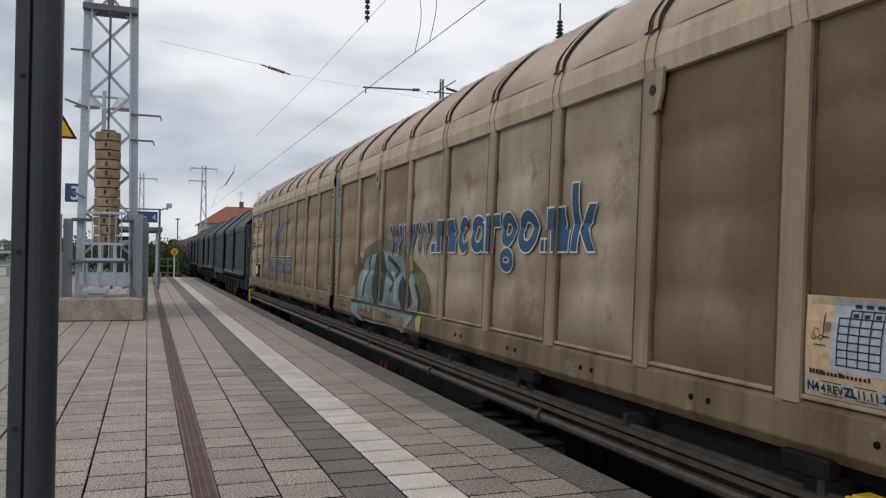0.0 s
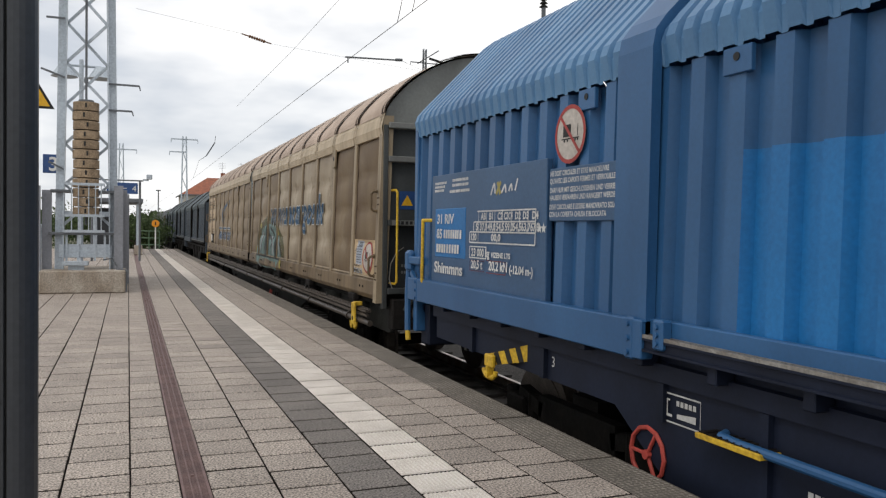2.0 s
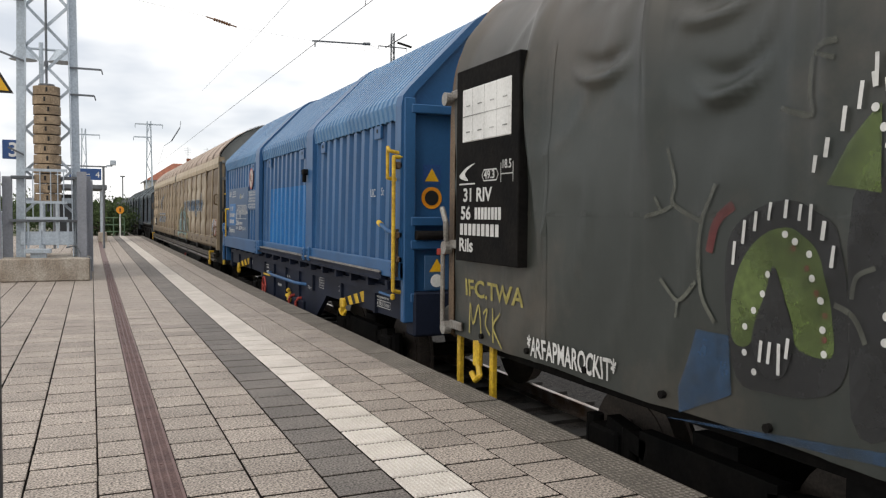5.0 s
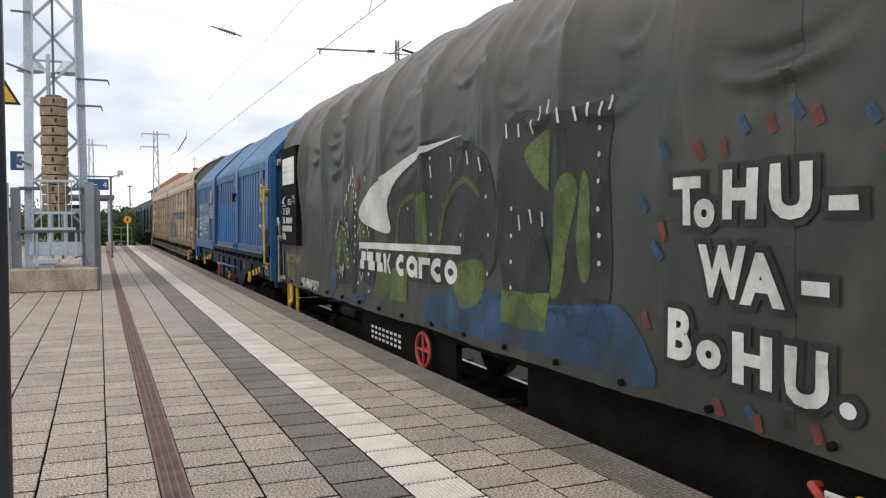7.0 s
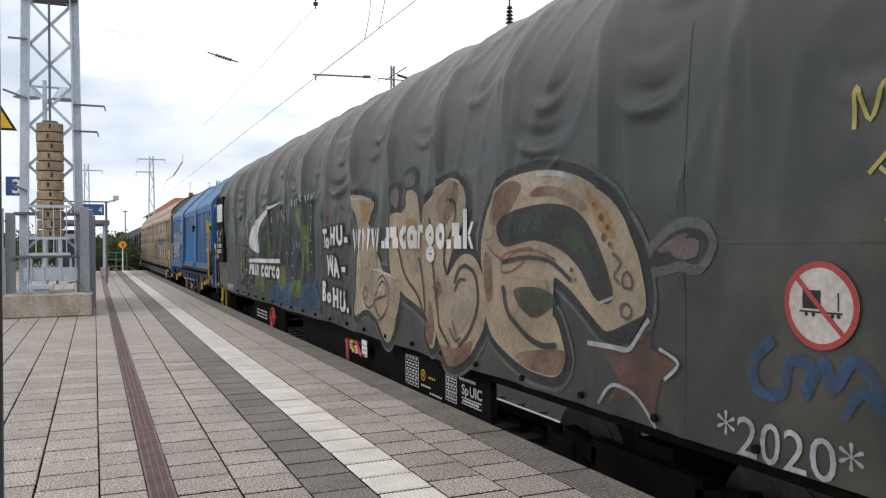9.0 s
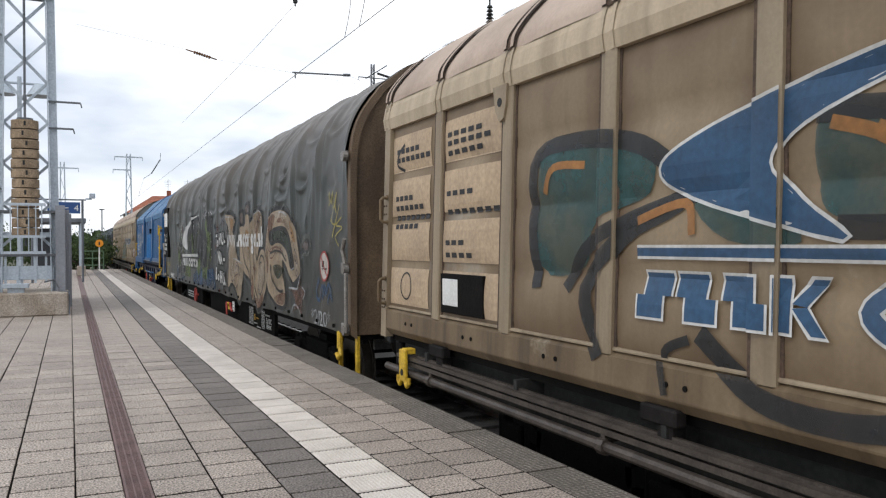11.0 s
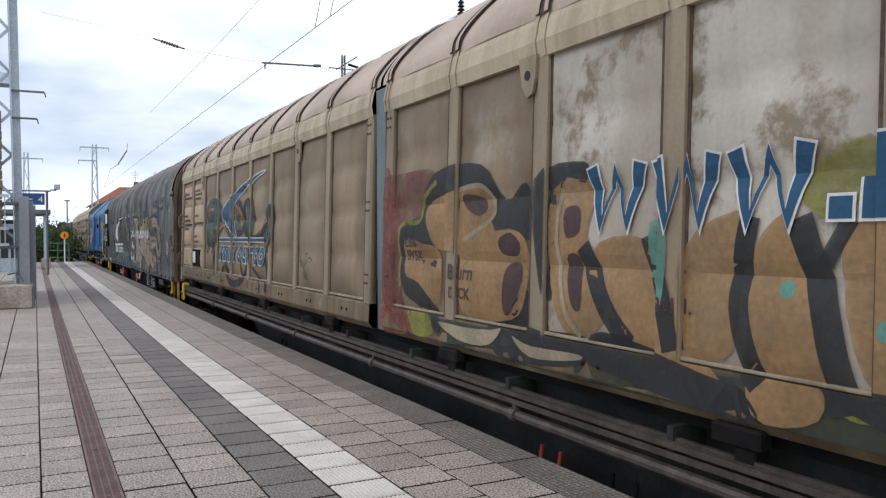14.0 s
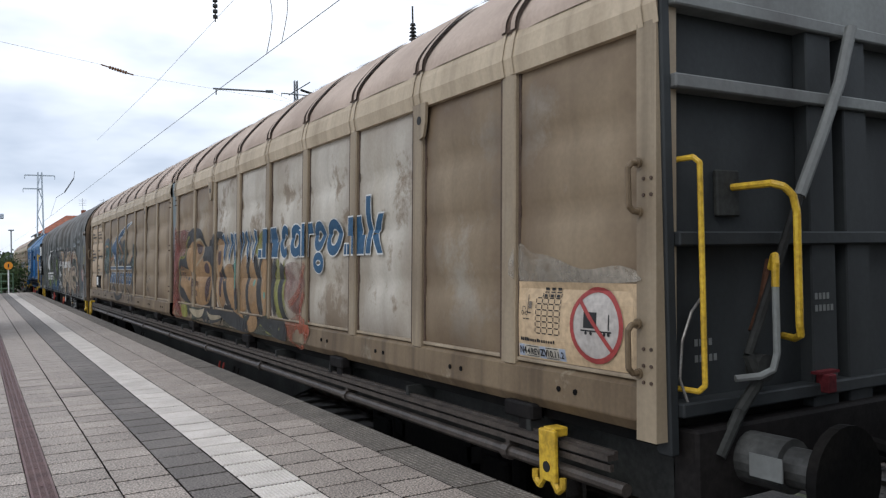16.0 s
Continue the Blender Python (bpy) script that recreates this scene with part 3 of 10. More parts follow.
def disc(bm, y, z, r, layer=0, n=28, squeeze=1.0):
    return fill(bm, [(y + r * squeeze * math.cos(2 * math.pi * i / n), z + r * math.sin(2 * math.pi * i / n)) for i in range(n)], layer)


def rect(bm, y0, y1, z0, z1, layer=0):
    return fill(bm, [(y0, z0), (y1, z0), (y1, z1), (y0, z1)], layer)


def write(bm, text, y, z, height, squeeze=1.0, bold=0.0, layer=0, slant=0.0, align="LEFT"):
    """Letters that run towards -y, with their foot at z."""
    cu = bpy.data.curves.new("letters", "FONT")
    cu.body, cu.size, cu.offset, cu.shear, cu.align_x, cu.resolution_u = text, height / 0.7, bold, slant, align, 3
    ob = new("letters", cu)
    bpy.context.view_layer.update()
    me = bpy.data.meshes.new_from_object(ob.evaluated_get(bpy.context.evaluated_depsgraph_get()))
    bpy.data.objects.remove(ob)
    bpy.data.curves.remove(cu)
    vs = [bm.verts.new((y - v.co.x * squeeze, z + v.co.y, layer)) for v in me.vertices]
    for p in me.polygons:
        try:
            bm.faces.new([vs[i] for i in p.vertices])
        except ValueError:
            pass
    bpy.data.meshes.remove(me)
    return bm


def lay(name, bm, side, ycuts, zcuts, step, material, parent, label="", lift=0.004):
    """Cuts the flat shapes where the side's surface turns, and lays them onto it. side(y, z) gives the surface's x.
    step: the surface jumps at the cuts, so the paint parts there."""
    ys = [v.co.x for v in bm.verts]
    zs = [v.co.y for v in bm.verts]
    lo, hi, zl, zh = min(ys), max(ys), min(zs), max(zs)
    for cuts, axis, a, b in ((ycuts, (1, 0, 0), lo, hi), (zcuts, (0, 1, 0), zl, zh)):
        for c in cuts:
            if a < c < b:
                geom = bm.verts[:] + bm.edges[:] + bm.faces[:]
                got = bmesh.ops.bisect_plane(bm, geom=geom, plane_co=[c * k for k in axis], plane_no=axis, dist=1e-5)
                if step and c in BEIGE_JUMPS:
                    edges = [e for e in got["geom_cut"] if isinstance(e, bmesh.types.BMEdge) and e.is_valid and len(e.link_faces) > 1]
                    bmesh.ops.split_edges(bm, edges=edges)
    done = set()
    for f, mid in [(f, f.calc_center_median()) for f in bm.faces]:
        for v in f.verts:
            if v not in done:
                done.add(v)
                y, z, layer = v.co
                yy, zz = (y + (mid.x - y) * 0.02, z + (mid.y - z) * 0.02) if step else (y, z)
                v.co = (side(yy, zz) - lift - layer * 0.0012, y, z)
    for v in [v for v in bm.verts if v not in done]:
        bm.verts.remove(v)
    return part(name, bm, material, parent, label)


# ---- ground, track, platform ----
def ground_and_track():
    bm = bmesh.new()
    box(bm, -2500, 2500, -2500, 2500, -1.6, -1.05)
    tagged(part("ground", bm, "ground"), "gravelly grey-green ground beside the tracks", "ground", kind="structure")
    bm = bmesh.new()
    prism(bm, [(EDGE - 0.1, -1.04), (EDGE + 0.1, RAIL - 0.19), (TRACK + 1.9, RAIL - 0.19), (TRACK + 2.6, -1.04)], -30, 260)
    prism(bm, [(TRACK + 2.7, -1.045), (TRACK + 3.3, RAIL - 0.2), (TRACK + 6.1, RAIL - 0.2), (TRACK + 6.9, -1.045)], -30, 260)
    tagged(part("track_bed", bm, "ballast"), "brown-grey crushed stone ballast under the rails", "track bed", kind="structure")
    for mid in (TRACK, TRACK + 4.6):
        for side in (-0.7525, 0.7525):
            bm = bmesh.new()
            prof = [(-0.06, -0.155), (0.06, -0.155), (0.06, -0.14), (0.01, -0.125), (0.01, -0.045), (0.036, -0.035), (0.036, -0.004), (0.028, 0),
                    (-0.028, 0), (-0.036, -0.004), (-0.036, -0.035), (-0.01, -0.045), (-0.01, -0.125), (-0.06, -0.14)]
            prism(bm, [(mid + side + x, RAIL + z) for x, z in prof], -30, 260, True)
            tagged(part("rail", bm, "rail_steel"), "worn steel running rail on sleepers", "rail", "rails", "structure")
    bm = bmesh.new()
    for mid in (TRACK, TRACK + 4.6):
        for i in range(200):
            y = -10 + i * 0.6
            box(bm, mid - 1.3, mid + 1.3, y - 0.13, y + 0.13, RAIL - 0.33, RAIL - 0.15)
    tagged(part("sleepers", bm, "sleeper"), "sleepers half sunk in ballast, shade put into their dark colour", "sleepers", kind="stuff")


COLUMNS = [(-4.13 + 0.319 * i, -4.13 + 0.319 * (i + 1), "slab") for i in range(13)]
COLUMNS += [(0.015, 0.252, "slab"), (0.386, 0.703, "slab"), (0.703, 1.030, "slab"), (1.030, 1.347, "dark_slab"), (1.347, 1.668, "white_slab"),
            (1.668, 2.002, "slab"), (2.002, 2.340, "slab"), (2.340, EDGE, "edge_slab")]
ROW = 0.303
PHASES = {13: 0.038, 14: 0.160, 15: 0.043, 16: 0.206, 17: 0.052, 18: 0.146, 19: 0.010}   # where the cross joints of the columns lie
END = 47.5
SLAB_MESHES = {}


def slab_shape(bm, w, d, kind, at=(0, 0), drop=0.0):
    """One slab with chamfered edges; the white ones have ribs, the edge ones small studs' relief."""
    g, gy, c = 0.0052, 0.0118, 0.004
    x0, y0 = at
    lo = [bm.verts.new((x0 + x, y0 + y, -0.03)) for x, y in ((g, gy), (w - g, gy), (w - g, d - gy), (g, d - gy))]
    hi = [bm.verts.new((x0 + x, y0 + y, -c + drop)) for x, y in ((g, gy), (w - g, gy), (w - g, d - gy), (g, d - gy))]
    top = [bm.verts.new((x0 + x, y0 + y, drop)) for x, y in ((g + c, gy + c), (w - g - c, gy + c), (w - g - c, d - gy - c), (g + c, d - gy - c))]
    for i in range(4):
        j = (i + 1) % 4
        bm.faces.new((lo[i], lo[j], hi[j], hi[i])).material_index = 1
        bm.faces.new((hi[i], hi[j], top[j], top[i]))
    bm.faces.new(top)
    if kind == "white_slab":
        k = 13
        for i in range(k):
            a = x0 + g + c + (w - 2 * g - 2 * c) * (i + 0.18) / k
            b = x0 + g + c + (w - 2 * g - 2 * c) * (i + 0.82) / k
            e = (b - a) * 0.2
            v = [bm.verts.new((x, y, z)) for y in (y0 + gy + c, y0 + d - gy - c) for x, z in ((a, drop), (a + e, drop + 0.003), (b - e, drop + 0.003), (b, drop))]
            for q in ((0, 1, 5, 4), (1, 2, 6, 5), (2, 3, 7, 6)):
                bm.faces.new([v[n] for n in q])


def platform():
    base = thing("platform", "paved railway platform with drain and white tactile strip", "platform", kind="structure")
    bm = bmesh.new()
    box(bm, -7.5, EDGE - 0.02, -8, END, -1.1, -0.029)
    part("bed", bm, "joint", base, "dark sandy joints between slabs")
    bm = bmesh.new()
    box(bm, EDGE - 0.03, EDGE - 0.002, -8, END, -1.1, -0.035)
    box(bm, -7.52, EDGE - 0.002, END - 0.02, END + 0.01, -1.1, -0.002)
    part("edge_wall", bm, "concrete", base, "concrete face of the platform edge")
    # drain channel
    bm = bmesh.new()
    for a, b in ((0.252, 0.266), (0.372, 0.386)):
        box(bm, a, b, -8, END - 0.1, -0.02, 0.0)
    for a in (0.300, 0.336):
        box(bm, a - 0.004, a + 0.004, -8, END - 0.1, -0.012, -0.001)
    for i in range(int((22 + 2) / 0.016)):
        y = -1 + i * 0.016
        box(bm, 0.266, 0.372, y, y + 0.009, -0.012, -0.003)
    box(bm, 0.266, 0.372, 23, END - 0.1, -0.012, -0.004)
    for i in range(30):
        y = 0.3 + i * 0.5
        box(bm, 0.31, 0.326, y, y + 0.016, -0.003, 0.002)
    part("drain_grate", bm, "drain", base, "rusty brown slotted drain grate")
    rng = random.Random(3)
    far = {}
    counts = {}
    for n, (x0, x1, kind) in enumerate(COLUMNS):
        row = 1.05 if kind == "edge_slab" else ROW
        y = 3.886 if kind == "edge_slab" else 4.8 + PHASES.get(n, 0.243 if n % 2 == 0 else 0.090)
        y -= row * int((y + 8) / row)
        while y < END - row:
            near = 1.5 < y < 11.5 and x0 > -1.3
            name = {"slab": "paving_slab", "dark_slab": "dark_slab", "white_slab": "tactile_slab", "edge_slab": "edge_slab"}[kind]
            w = round(x1 - x0, 3)
            if near and counts.get(name, 0) < 300:
                counts[name] = counts.get(name, 0) + 1
                key = (w, kind)
                if key not in SLAB_MESHES:
                    bm = bmesh.new()
                    slab_shape(bm, w, row, kind)
                    me = bpy.data.meshes.new(name)
                    bm.to_mesh(me)
                    bm.free()
                    me.materials.append(M[kind])
                    me.materials.append(M["joint"])
                    SLAB_MESHES[key] = me
                ob = new(name, SLAB_MESHES[key])
                ob.parent = base
                ob.location = (x0 + rng.uniform(-0.0012, 0.0012), y, rng.uniform(-0.0015, 0.001))
                ob.rotation_euler = (0, 0, rng.uniform(-0.003, 0.003))
            else:
                if kind not in far:
                    far[kind] = bmesh.new()
                slab_shape(far[kind], w, row, kind, (x0, y), rng.uniform(-0.0012, 0.0008))
            y += row
    bm = far["slab"]
    x = -7.5
    while x < -4.2:
        slab_shape(bm, 0.8, END + 7, "slab", (x, -8))
        x += 0.8
    for kind, bm in far.items():
        ob = part({"slab": "paving_field", "dark_slab": "dark_strip", "white_slab": "tactile_strip", "edge_slab": "edge_strip"}[kind], bm,
                  ["slab_far" if kind == "slab" else kind, "joint"], base)
        ob["kind"] = "stuff"


def shelter_post():
    """The coated steel post close to the camera, with the glass pane that it holds."""
    t = thing("shelter_post", "dark grey coated steel shelter post with a glass pane", "post")
    y = 2.25
    bm = bmesh.new()
    prof = []
    for i in range(13):
        a = math.pi * (-0.5 + i / 12)
        prof.append((-0.262 + 0.052 * math.cos(a), y + 0.055 * math.sin(a)))
    prof = [(-0.275, y - 0.055)] + prof + [(-0.275, y + 0.055)]
    lo = [bm.verts.new((a, b, 0)) for a, b in prof]
    hi = [bm.verts.new((a, b, 3.1)) for a, b in prof]
    for i in range(len(prof)):
        j = (i + 1) % len(prof)
        bm.faces.new((lo[i], lo[j], hi[j], hi[i]))
    bm.faces.new(hi)
    part("column", bm, "post_grey", t, smooth=False)
    bm = bmesh.new()
    box(bm, -0.318, -0.283, y - 0.03, y + 0.03, 0.02, 3.05, 0.003)
    part("glazing_bar", bm, "post_grey", t)
    for z in (0.35, 0.86, 1.30, 1.74, 2.18):
        bm = bmesh.new()
        rod(bm, (-0.30, y - 0.028, z), (-0.30, y - 0.037, z), 0.006, 8)
        part("screw", bm, "black", t, "black screw head")
    bm = bmesh.new()
    box(bm, -0.286, -0.272, y - 0.02, y + 0.02, 0.02, 3.05)
    part("gasket", bm, "black", t, "black rubber gasket")
    bm = bmesh.new()
    box(bm, -1.5, -0.315, y - 0.004, y + 0.004, 0.15, 2.6)
    ob = part("pane", bm, M["glass"], t, "clear glass pane")
    ob.visible_shadow = False
    bm = bmesh.new()
    box(bm, -0.62, -0.33, y - 0.006, y - 0.0045, 1.17, 1.19)
    box(bm, -0.62, -0.33, y - 0.006, y - 0.0045, 1.24, 1.26)
    part("glass_marking", bm, "white", t, "white safety stripes")
    bm = bmesh.new()
    box(bm, -1.62, -0.19, y - 0.06, y + 0.06, 3.05, 3.15, 0.005)
    box(bm, -1.6, -1.5, y - 0.05, y + 0.05, 0, 3.05, 0.005)
    part("frame", bm, "post_grey", t)


def lattice_mast():
    t = thing("lattice_mast", "tall grey galvanised lattice mast with plates on a concrete foot", "mast")
    y, dep = 16.95, 0.34

    def leg_x(side, z):
        return -0.745 + side * (0.41 - 0.0125 * (z - 1.0))
    for side in (-1, 1):
        for back in (0,):
            yy = y
            bm = bmesh.new()
            for z0, z1 in ((0.42, 8.5),):
                a, b = leg_x(side, z0), leg_x(side, z1)
                beam(bm, (a, yy, z0), (b, yy, z1), 0.185, 0.02)
                beam(bm, (a + 0.084 * side, yy + 0.07, z0), (b + 0.084 * side, yy + 0.07, z1), 0.016, 0.14)
            part("leg", bm, "galv", t, "pale blue-grey steel channel leg")
    z, flip = 1.3, 1
    while z < 8:
        for back in (0, 1):
            yy = y + 0.03 + back * 0.12
            bm = bmesh.new()
            a, b = (-1, 1) if (flip > 0) != bool(back) else (1, -1)
            beam(bm, (leg_x(a, z) , yy, z), (leg_x(b, z + 0.78), yy, z + 0.78), 0.045, 0.05)
            part("brace", bm, "galv", t)
        z, flip = z + 0.78, -flip
    for z, w, k in ((1.10, 0.66, "galv_dark"), (1.92, 0.62, "galv_dark"), (6.05, 0.50, "galv_dark")):
        bm = bmesh.new()
        box(bm, -0.76 - w, -0.76 + w, y - 0.10, y + 0.4, z, z + 0.05 if z < 5 else z + 0.12, 0.006)
        part("collar_plate", bm, k, t, "dark steel collar plate")
    bm = bmesh.new()
    box(bm, -1.24, -0.28, y - 0.03, y + 0.02, 0.66, 0.92, 0.01)
    box(bm, -1.20, -0.32, y - 0.02, y + 0.02, 1.46, 1.56, 0.01)
    for x in (-1.1, -0.9, -0.6, -0.42):
        box(bm, x - 0.02, x + 0.02, y - 0.05, y - 0.03, 0.6, 1.1)
    part("guide_frame", bm, "galv", t)
    # climbing guard round the weights
    for x in (-1.0, -0.88, -0.70, -0.58, -0.48):
        bm = bmesh.new()
        rod(bm, (x, y - 0.27, 1.15), (x, y - 0.27, 2.05), 0.011, 6)
        part("guard_bar", bm, "galv", t)
    for z in (1.15, 1.45, 2.05):
        bm = bmesh.new()
        box(bm, -1.12, -0.42, y - 0.285, y - 0.265, z, z + 0.05)
        box(bm, -1.12, -1.10, y - 0.28, y, z, z + 0.04)
        box(bm, -0.44, -0.42, y - 0.28, y, z, z + 0.04)
        part("guard_hoop", bm, "galv", t)
    for x0, x1, z in ((-1.42, -1.13, 2.35), (-1.46, -1.13, 5.25), (-0.36, 0.20, 4.06), (-0.36, 0.07, 3.55), (-1.55, -1.13, 4.12)):
        bm = bmesh.new()
        beam(bm, (x0, y, z + (0.15 if z < 5 and x0 < -1 else 0)), (x1, y, z), 0.03, 0.035)
        if x0 > -1:
            rod(bm, (x1, y, z), (x1 + 0.02, y, z - 0.09), 0.012, 6)
        part("bracket", bm, "galv_dark", t)
    bm = bmesh.new()
    box(bm, -1.13, -0.70, y - 0.42, y - 0.12, 0.52, 0.60, 0.008)
    box(bm, -1.05, -0.78, y - 0.36, y - 0.16, 0.43, 0.53)
    part("junction_box", bm, "galv", t, "pale grey junction box")
    bm = bmesh.new()
    pipe(bm, [(-0.45, y - 0.2, 0.62), (-0.28, y - 0.25, 0.66), (-0.20, y - 0.25, 0.5), (-0.2, y - 0.3, 0.44), (-0.03, y - 0.46, 0.44), (-0.022, y - 0.545, 0.40), (-0.022, y - 0.545, 0.02)], 0.014, 6)
    part("earth_cable", bm, "galv_dark", t, "dark earthing cable")
    bm = bmesh.new()
    box(bm, -1.54, -0.03, 16.42, 18.4, 0.0, 0.435, 0.025)
    tagged(part("concrete_foot", bm, "concrete"), "weathered stained concrete foundation block under the mast", "foundation")
    # tension weights
    w = thing("tension_weights", "stack of tan cast iron tensioning weights on a rope", "weights")
    zz = 1.47
    for i in range(12):
        bm = bmesh.new()
        r = 0.236 + 0.003 * math.sin(i * 2.1)
        dx = 0.006 * math.sin(i * 1.7)
        rod(bm, (-0.76 + dx, y - 0.02, zz), (-0.76 + dx, y - 0.02, zz + 0.164), r, 36)
        bmesh.ops.bevel(bm, geom=[e for e in bm.edges if abs(e.verts[0].co.z - e.verts[1].co.z) < 1e-4], offset=0.006, segments=1, affect="EDGES", profile=0.5)
        cast = part("weight_disc", bm, "weight", w)
        bm = bmesh.new()
        nx = -0.76 + 0.035 * math.sin(i * 2.3)
        box(bm, nx - 0.018, nx + 0.018, y - 0.02 - r - 0.003, y - 0.02 - r + 0.03, zz + 0.05, zz + 0.135, 0.003)
        part("slot", bm, "black", cast, "dark slot in the rim")
        zz += 0.184
    bm = bmesh.new()
    rod(bm, (-0.76, y - 0.02, 1.3), (-0.76, y - 0.02, 8.4), 0.022, 8)
    rod(bm, (-0.76, y - 0.02, zz), (-0.76, y - 0.02, zz + 0.03), 0.14, 12)
    rod(bm, (-0.76, y - 0.02, 4.05), (-0.76, y - 0.02, 4.15), 0.035, 8)
    rod(bm, (-0.76, y - 0.02, 6.0), (-0.76, y - 0.02, 6.3), 0.06, 8)
    part("weight_rope", bm, "galv_dark", w, "grey steel rope")


def mast_surround():
    for n, (x, y0, y1, z1) in enumerate(((-1.62, 16.75, 16.95, 2.02), (-1.45, 17.0, 17.25, 1.95), (-0.17, 16.80, 17.15, 2.06), (-0.10, 17.35, 18.9, 2.0), (-0.06, 19.0, 21.5, 1.98))):
        t = thing("screen_panel", "plain grey painted screen panel beside the mast", "panel", "screens beside the mast")
        bm = bmesh.new()
        box(bm, x - 0.07, x + 0.07, y0, y1, 0.0 if x > -0.13 or x < -1.5 else 0.43, z1, 0.012)
        part("sheet", bm, "fence_panel", t)
        bm = bmesh.new()
        box(bm, x - 0.085, x + 0.085, y0 - 0.015, y0 + 0.03, 0.0 if x > -0.13 or x < -1.5 else 0.43, z1 + 0.01, 0.005)
        part("edge_profile", bm, "fence_panel", t)
    # stair railing and pale fence farther left
    t = thing("stair_railing", "pale grey steel stair railing behind the mast", "railing")
    for z in (0.55, 1.0, 1.28):
        bm = bmesh.new()
        rod(bm, (-4.6, 18.8, z), (-1.7, 18.8, z), 0.022, 8)
        part("rail_bar", bm, "galv", t)
    for i in range(7):
        bm = bmesh.new()
        rod(bm, (-4.6 + i * 0.48, 18.8, 0), (-4.6 + i * 0.48, 18.8, 1.28), 0.018, 8)
        part("upright", bm, "galv", t)


def sign(name, label, x, y, z, w, h, mat_key, text="", post=True, tsize=0.6, tcol="white"):
    t = thing(name, label, "sign")
    bm = bmesh.new()
    box(bm, x, x + w, y, y + 0.06, z, z + h, 0.006)
    part("plate", bm, mat_key, t)
    if text:
        cu = bpy.data.curves.new("figure", "FONT")
        cu.body, cu.size, cu.extrude, cu.offset = text, h * tsize / 0.7, 0.003, 0.008
        ob = new("figure", cu)
        me = bpy.data.meshes.new_from_object(ob.evaluated_get(bpy.context.evaluated_depsgraph_get()))
        bpy.data.objects.remove(ob)
        me.materials.clear()
        me.materials.append(M[tcol])
        ob = new("figure", me)
        ob.parent = t
        ob.matrix_basis = pose(x + w * 0.30, y - 0.005, z + h * (1 - tsize) / 2, 90, 0, 0)
    return t


def far_things():
    t = sign("track_sign", "square blue track sign with a white figure 3", -1.70, 19.0, 2.40, 0.34, 0.40, "sign_blue", "3", tsize=0.72)
    bm = bmesh.new()
    rod(bm, (-1.40, 19.1, 0), (-1.40, 19.1, 2.8), 0.03, 8)
    part("sign_post", bm, "galv", t)
    # yellow triangle
    t = thing("warning_triangle", "black and yellow triangular high-voltage warning sign", "sign")
    for k, (s, m, off) in enumerate(((0.15, "black", 0.0), (0.105, "sign_yellow", -0.005))):
        bm = bmesh.new()
        cx, cz, yy = -0.765, 2.44, 8.2 + off
        pts = [(cx + s * math.sin(a), cz + s * math.cos(a)) for a in (0, 2 * math.pi / 3, 4 * math.pi / 3)]
        f = [bm.verts.new((p, yy, q)) for p, q in pts]
        b = [bm.verts.new((p, yy + 0.004, q)) for p, q in pts]
        bm.faces.new(f), bm.faces.new(b[::-1])
        for i in range(3):
            bm.faces.new((f[i], f[i - 1], b[i - 1], b[i]))
        part(("rim", "face")[k], bm, m, t)
    bm = bmesh.new()
    box(bm, -0.90, -0.86, 8.21, 8.26, 0, 4.2)
    part("sign_post", bm, "galv", t)
    # platform shelter and destination sign
    t = thing("platform_shelter", "small flat-roofed platform shelter with glazed sides", "shelter")
    bm = bmesh.new()
    box(bm, -1.6, 0.62, 37.5, 41.0, 2.28, 2.48, 0.03)
    part("roof", bm, "galv_dark", t, "dark flat roof")
    for x, y in ((0.42, 37.8), (0.42, 40.6), (-1.4, 37.8), (-1.4, 40.6)):
        bm = bmesh.new()
        box(bm, x - 0.06, x + 0.06, y - 0.06, y + 0.06, 0, 2.28, 0.01)
        part("post", bm, "galv", t)
    bm = bmesh.new()
    box(bm, -1.4, 0.0, 40.58, 40.6, 0.3, 2.1)
    part("back_wall", bm, "post_grey", t)
    bm = bmesh.new()
    box(bm, 0.25, 0.60, 37.6, 38.1, 0.0, 0.42, 0.02)
    tagged(part("litter_bin", bm, "concrete"), "small grey concrete bin beside the shelter", "bin")
    t = sign("destination_sign", "long blue hanging destination sign with figure 4", -0.72, 31.0, 2.44, 1.05, 0.40, "sign_blue")
    bm = bmesh.new()
    box(bm, -0.45, -0.05, 30.99, 31.0, 2.62, 2.65)
    part("lettering_bar", bm, "white", t, "unreadable white lettering")
    cu = bpy.data.curves.new("figure", "FONT")
    cu.body, cu.size, cu.extrude = "4", 0.30, 0.003
    ob = new("figure", cu)
    me = bpy.data.meshes.new_from_object(ob.evaluated_get(bpy.context.evaluated_depsgraph_get()))
    bpy.data.objects.remove(ob)
    me.materials.append(M["white"])
    ob = new("figure", me)
    ob.parent = t
    ob.matrix_basis = pose(0.13, 30.99, 2.53, 90, 0, 0)
    bm = bmesh.new()
    box(bm, -1.3, 0.52, 31.02, 31.06, 2.90, 2.95)
    for x in (-1.2, 0.40):
        rod(bm, (x, 31.04, 0), (x, 31.04, 2.95), 0.04, 8)
    part("gantry", bm, "galv_dark", t)
    bm = bmesh.new()
    box(bm, 0.62, 0.82, 30.9, 31.05, 2.98, 3.16, 0.02)
    box(bm, 0.5, 0.7, 31.0, 31.03, 2.93, 2.99)
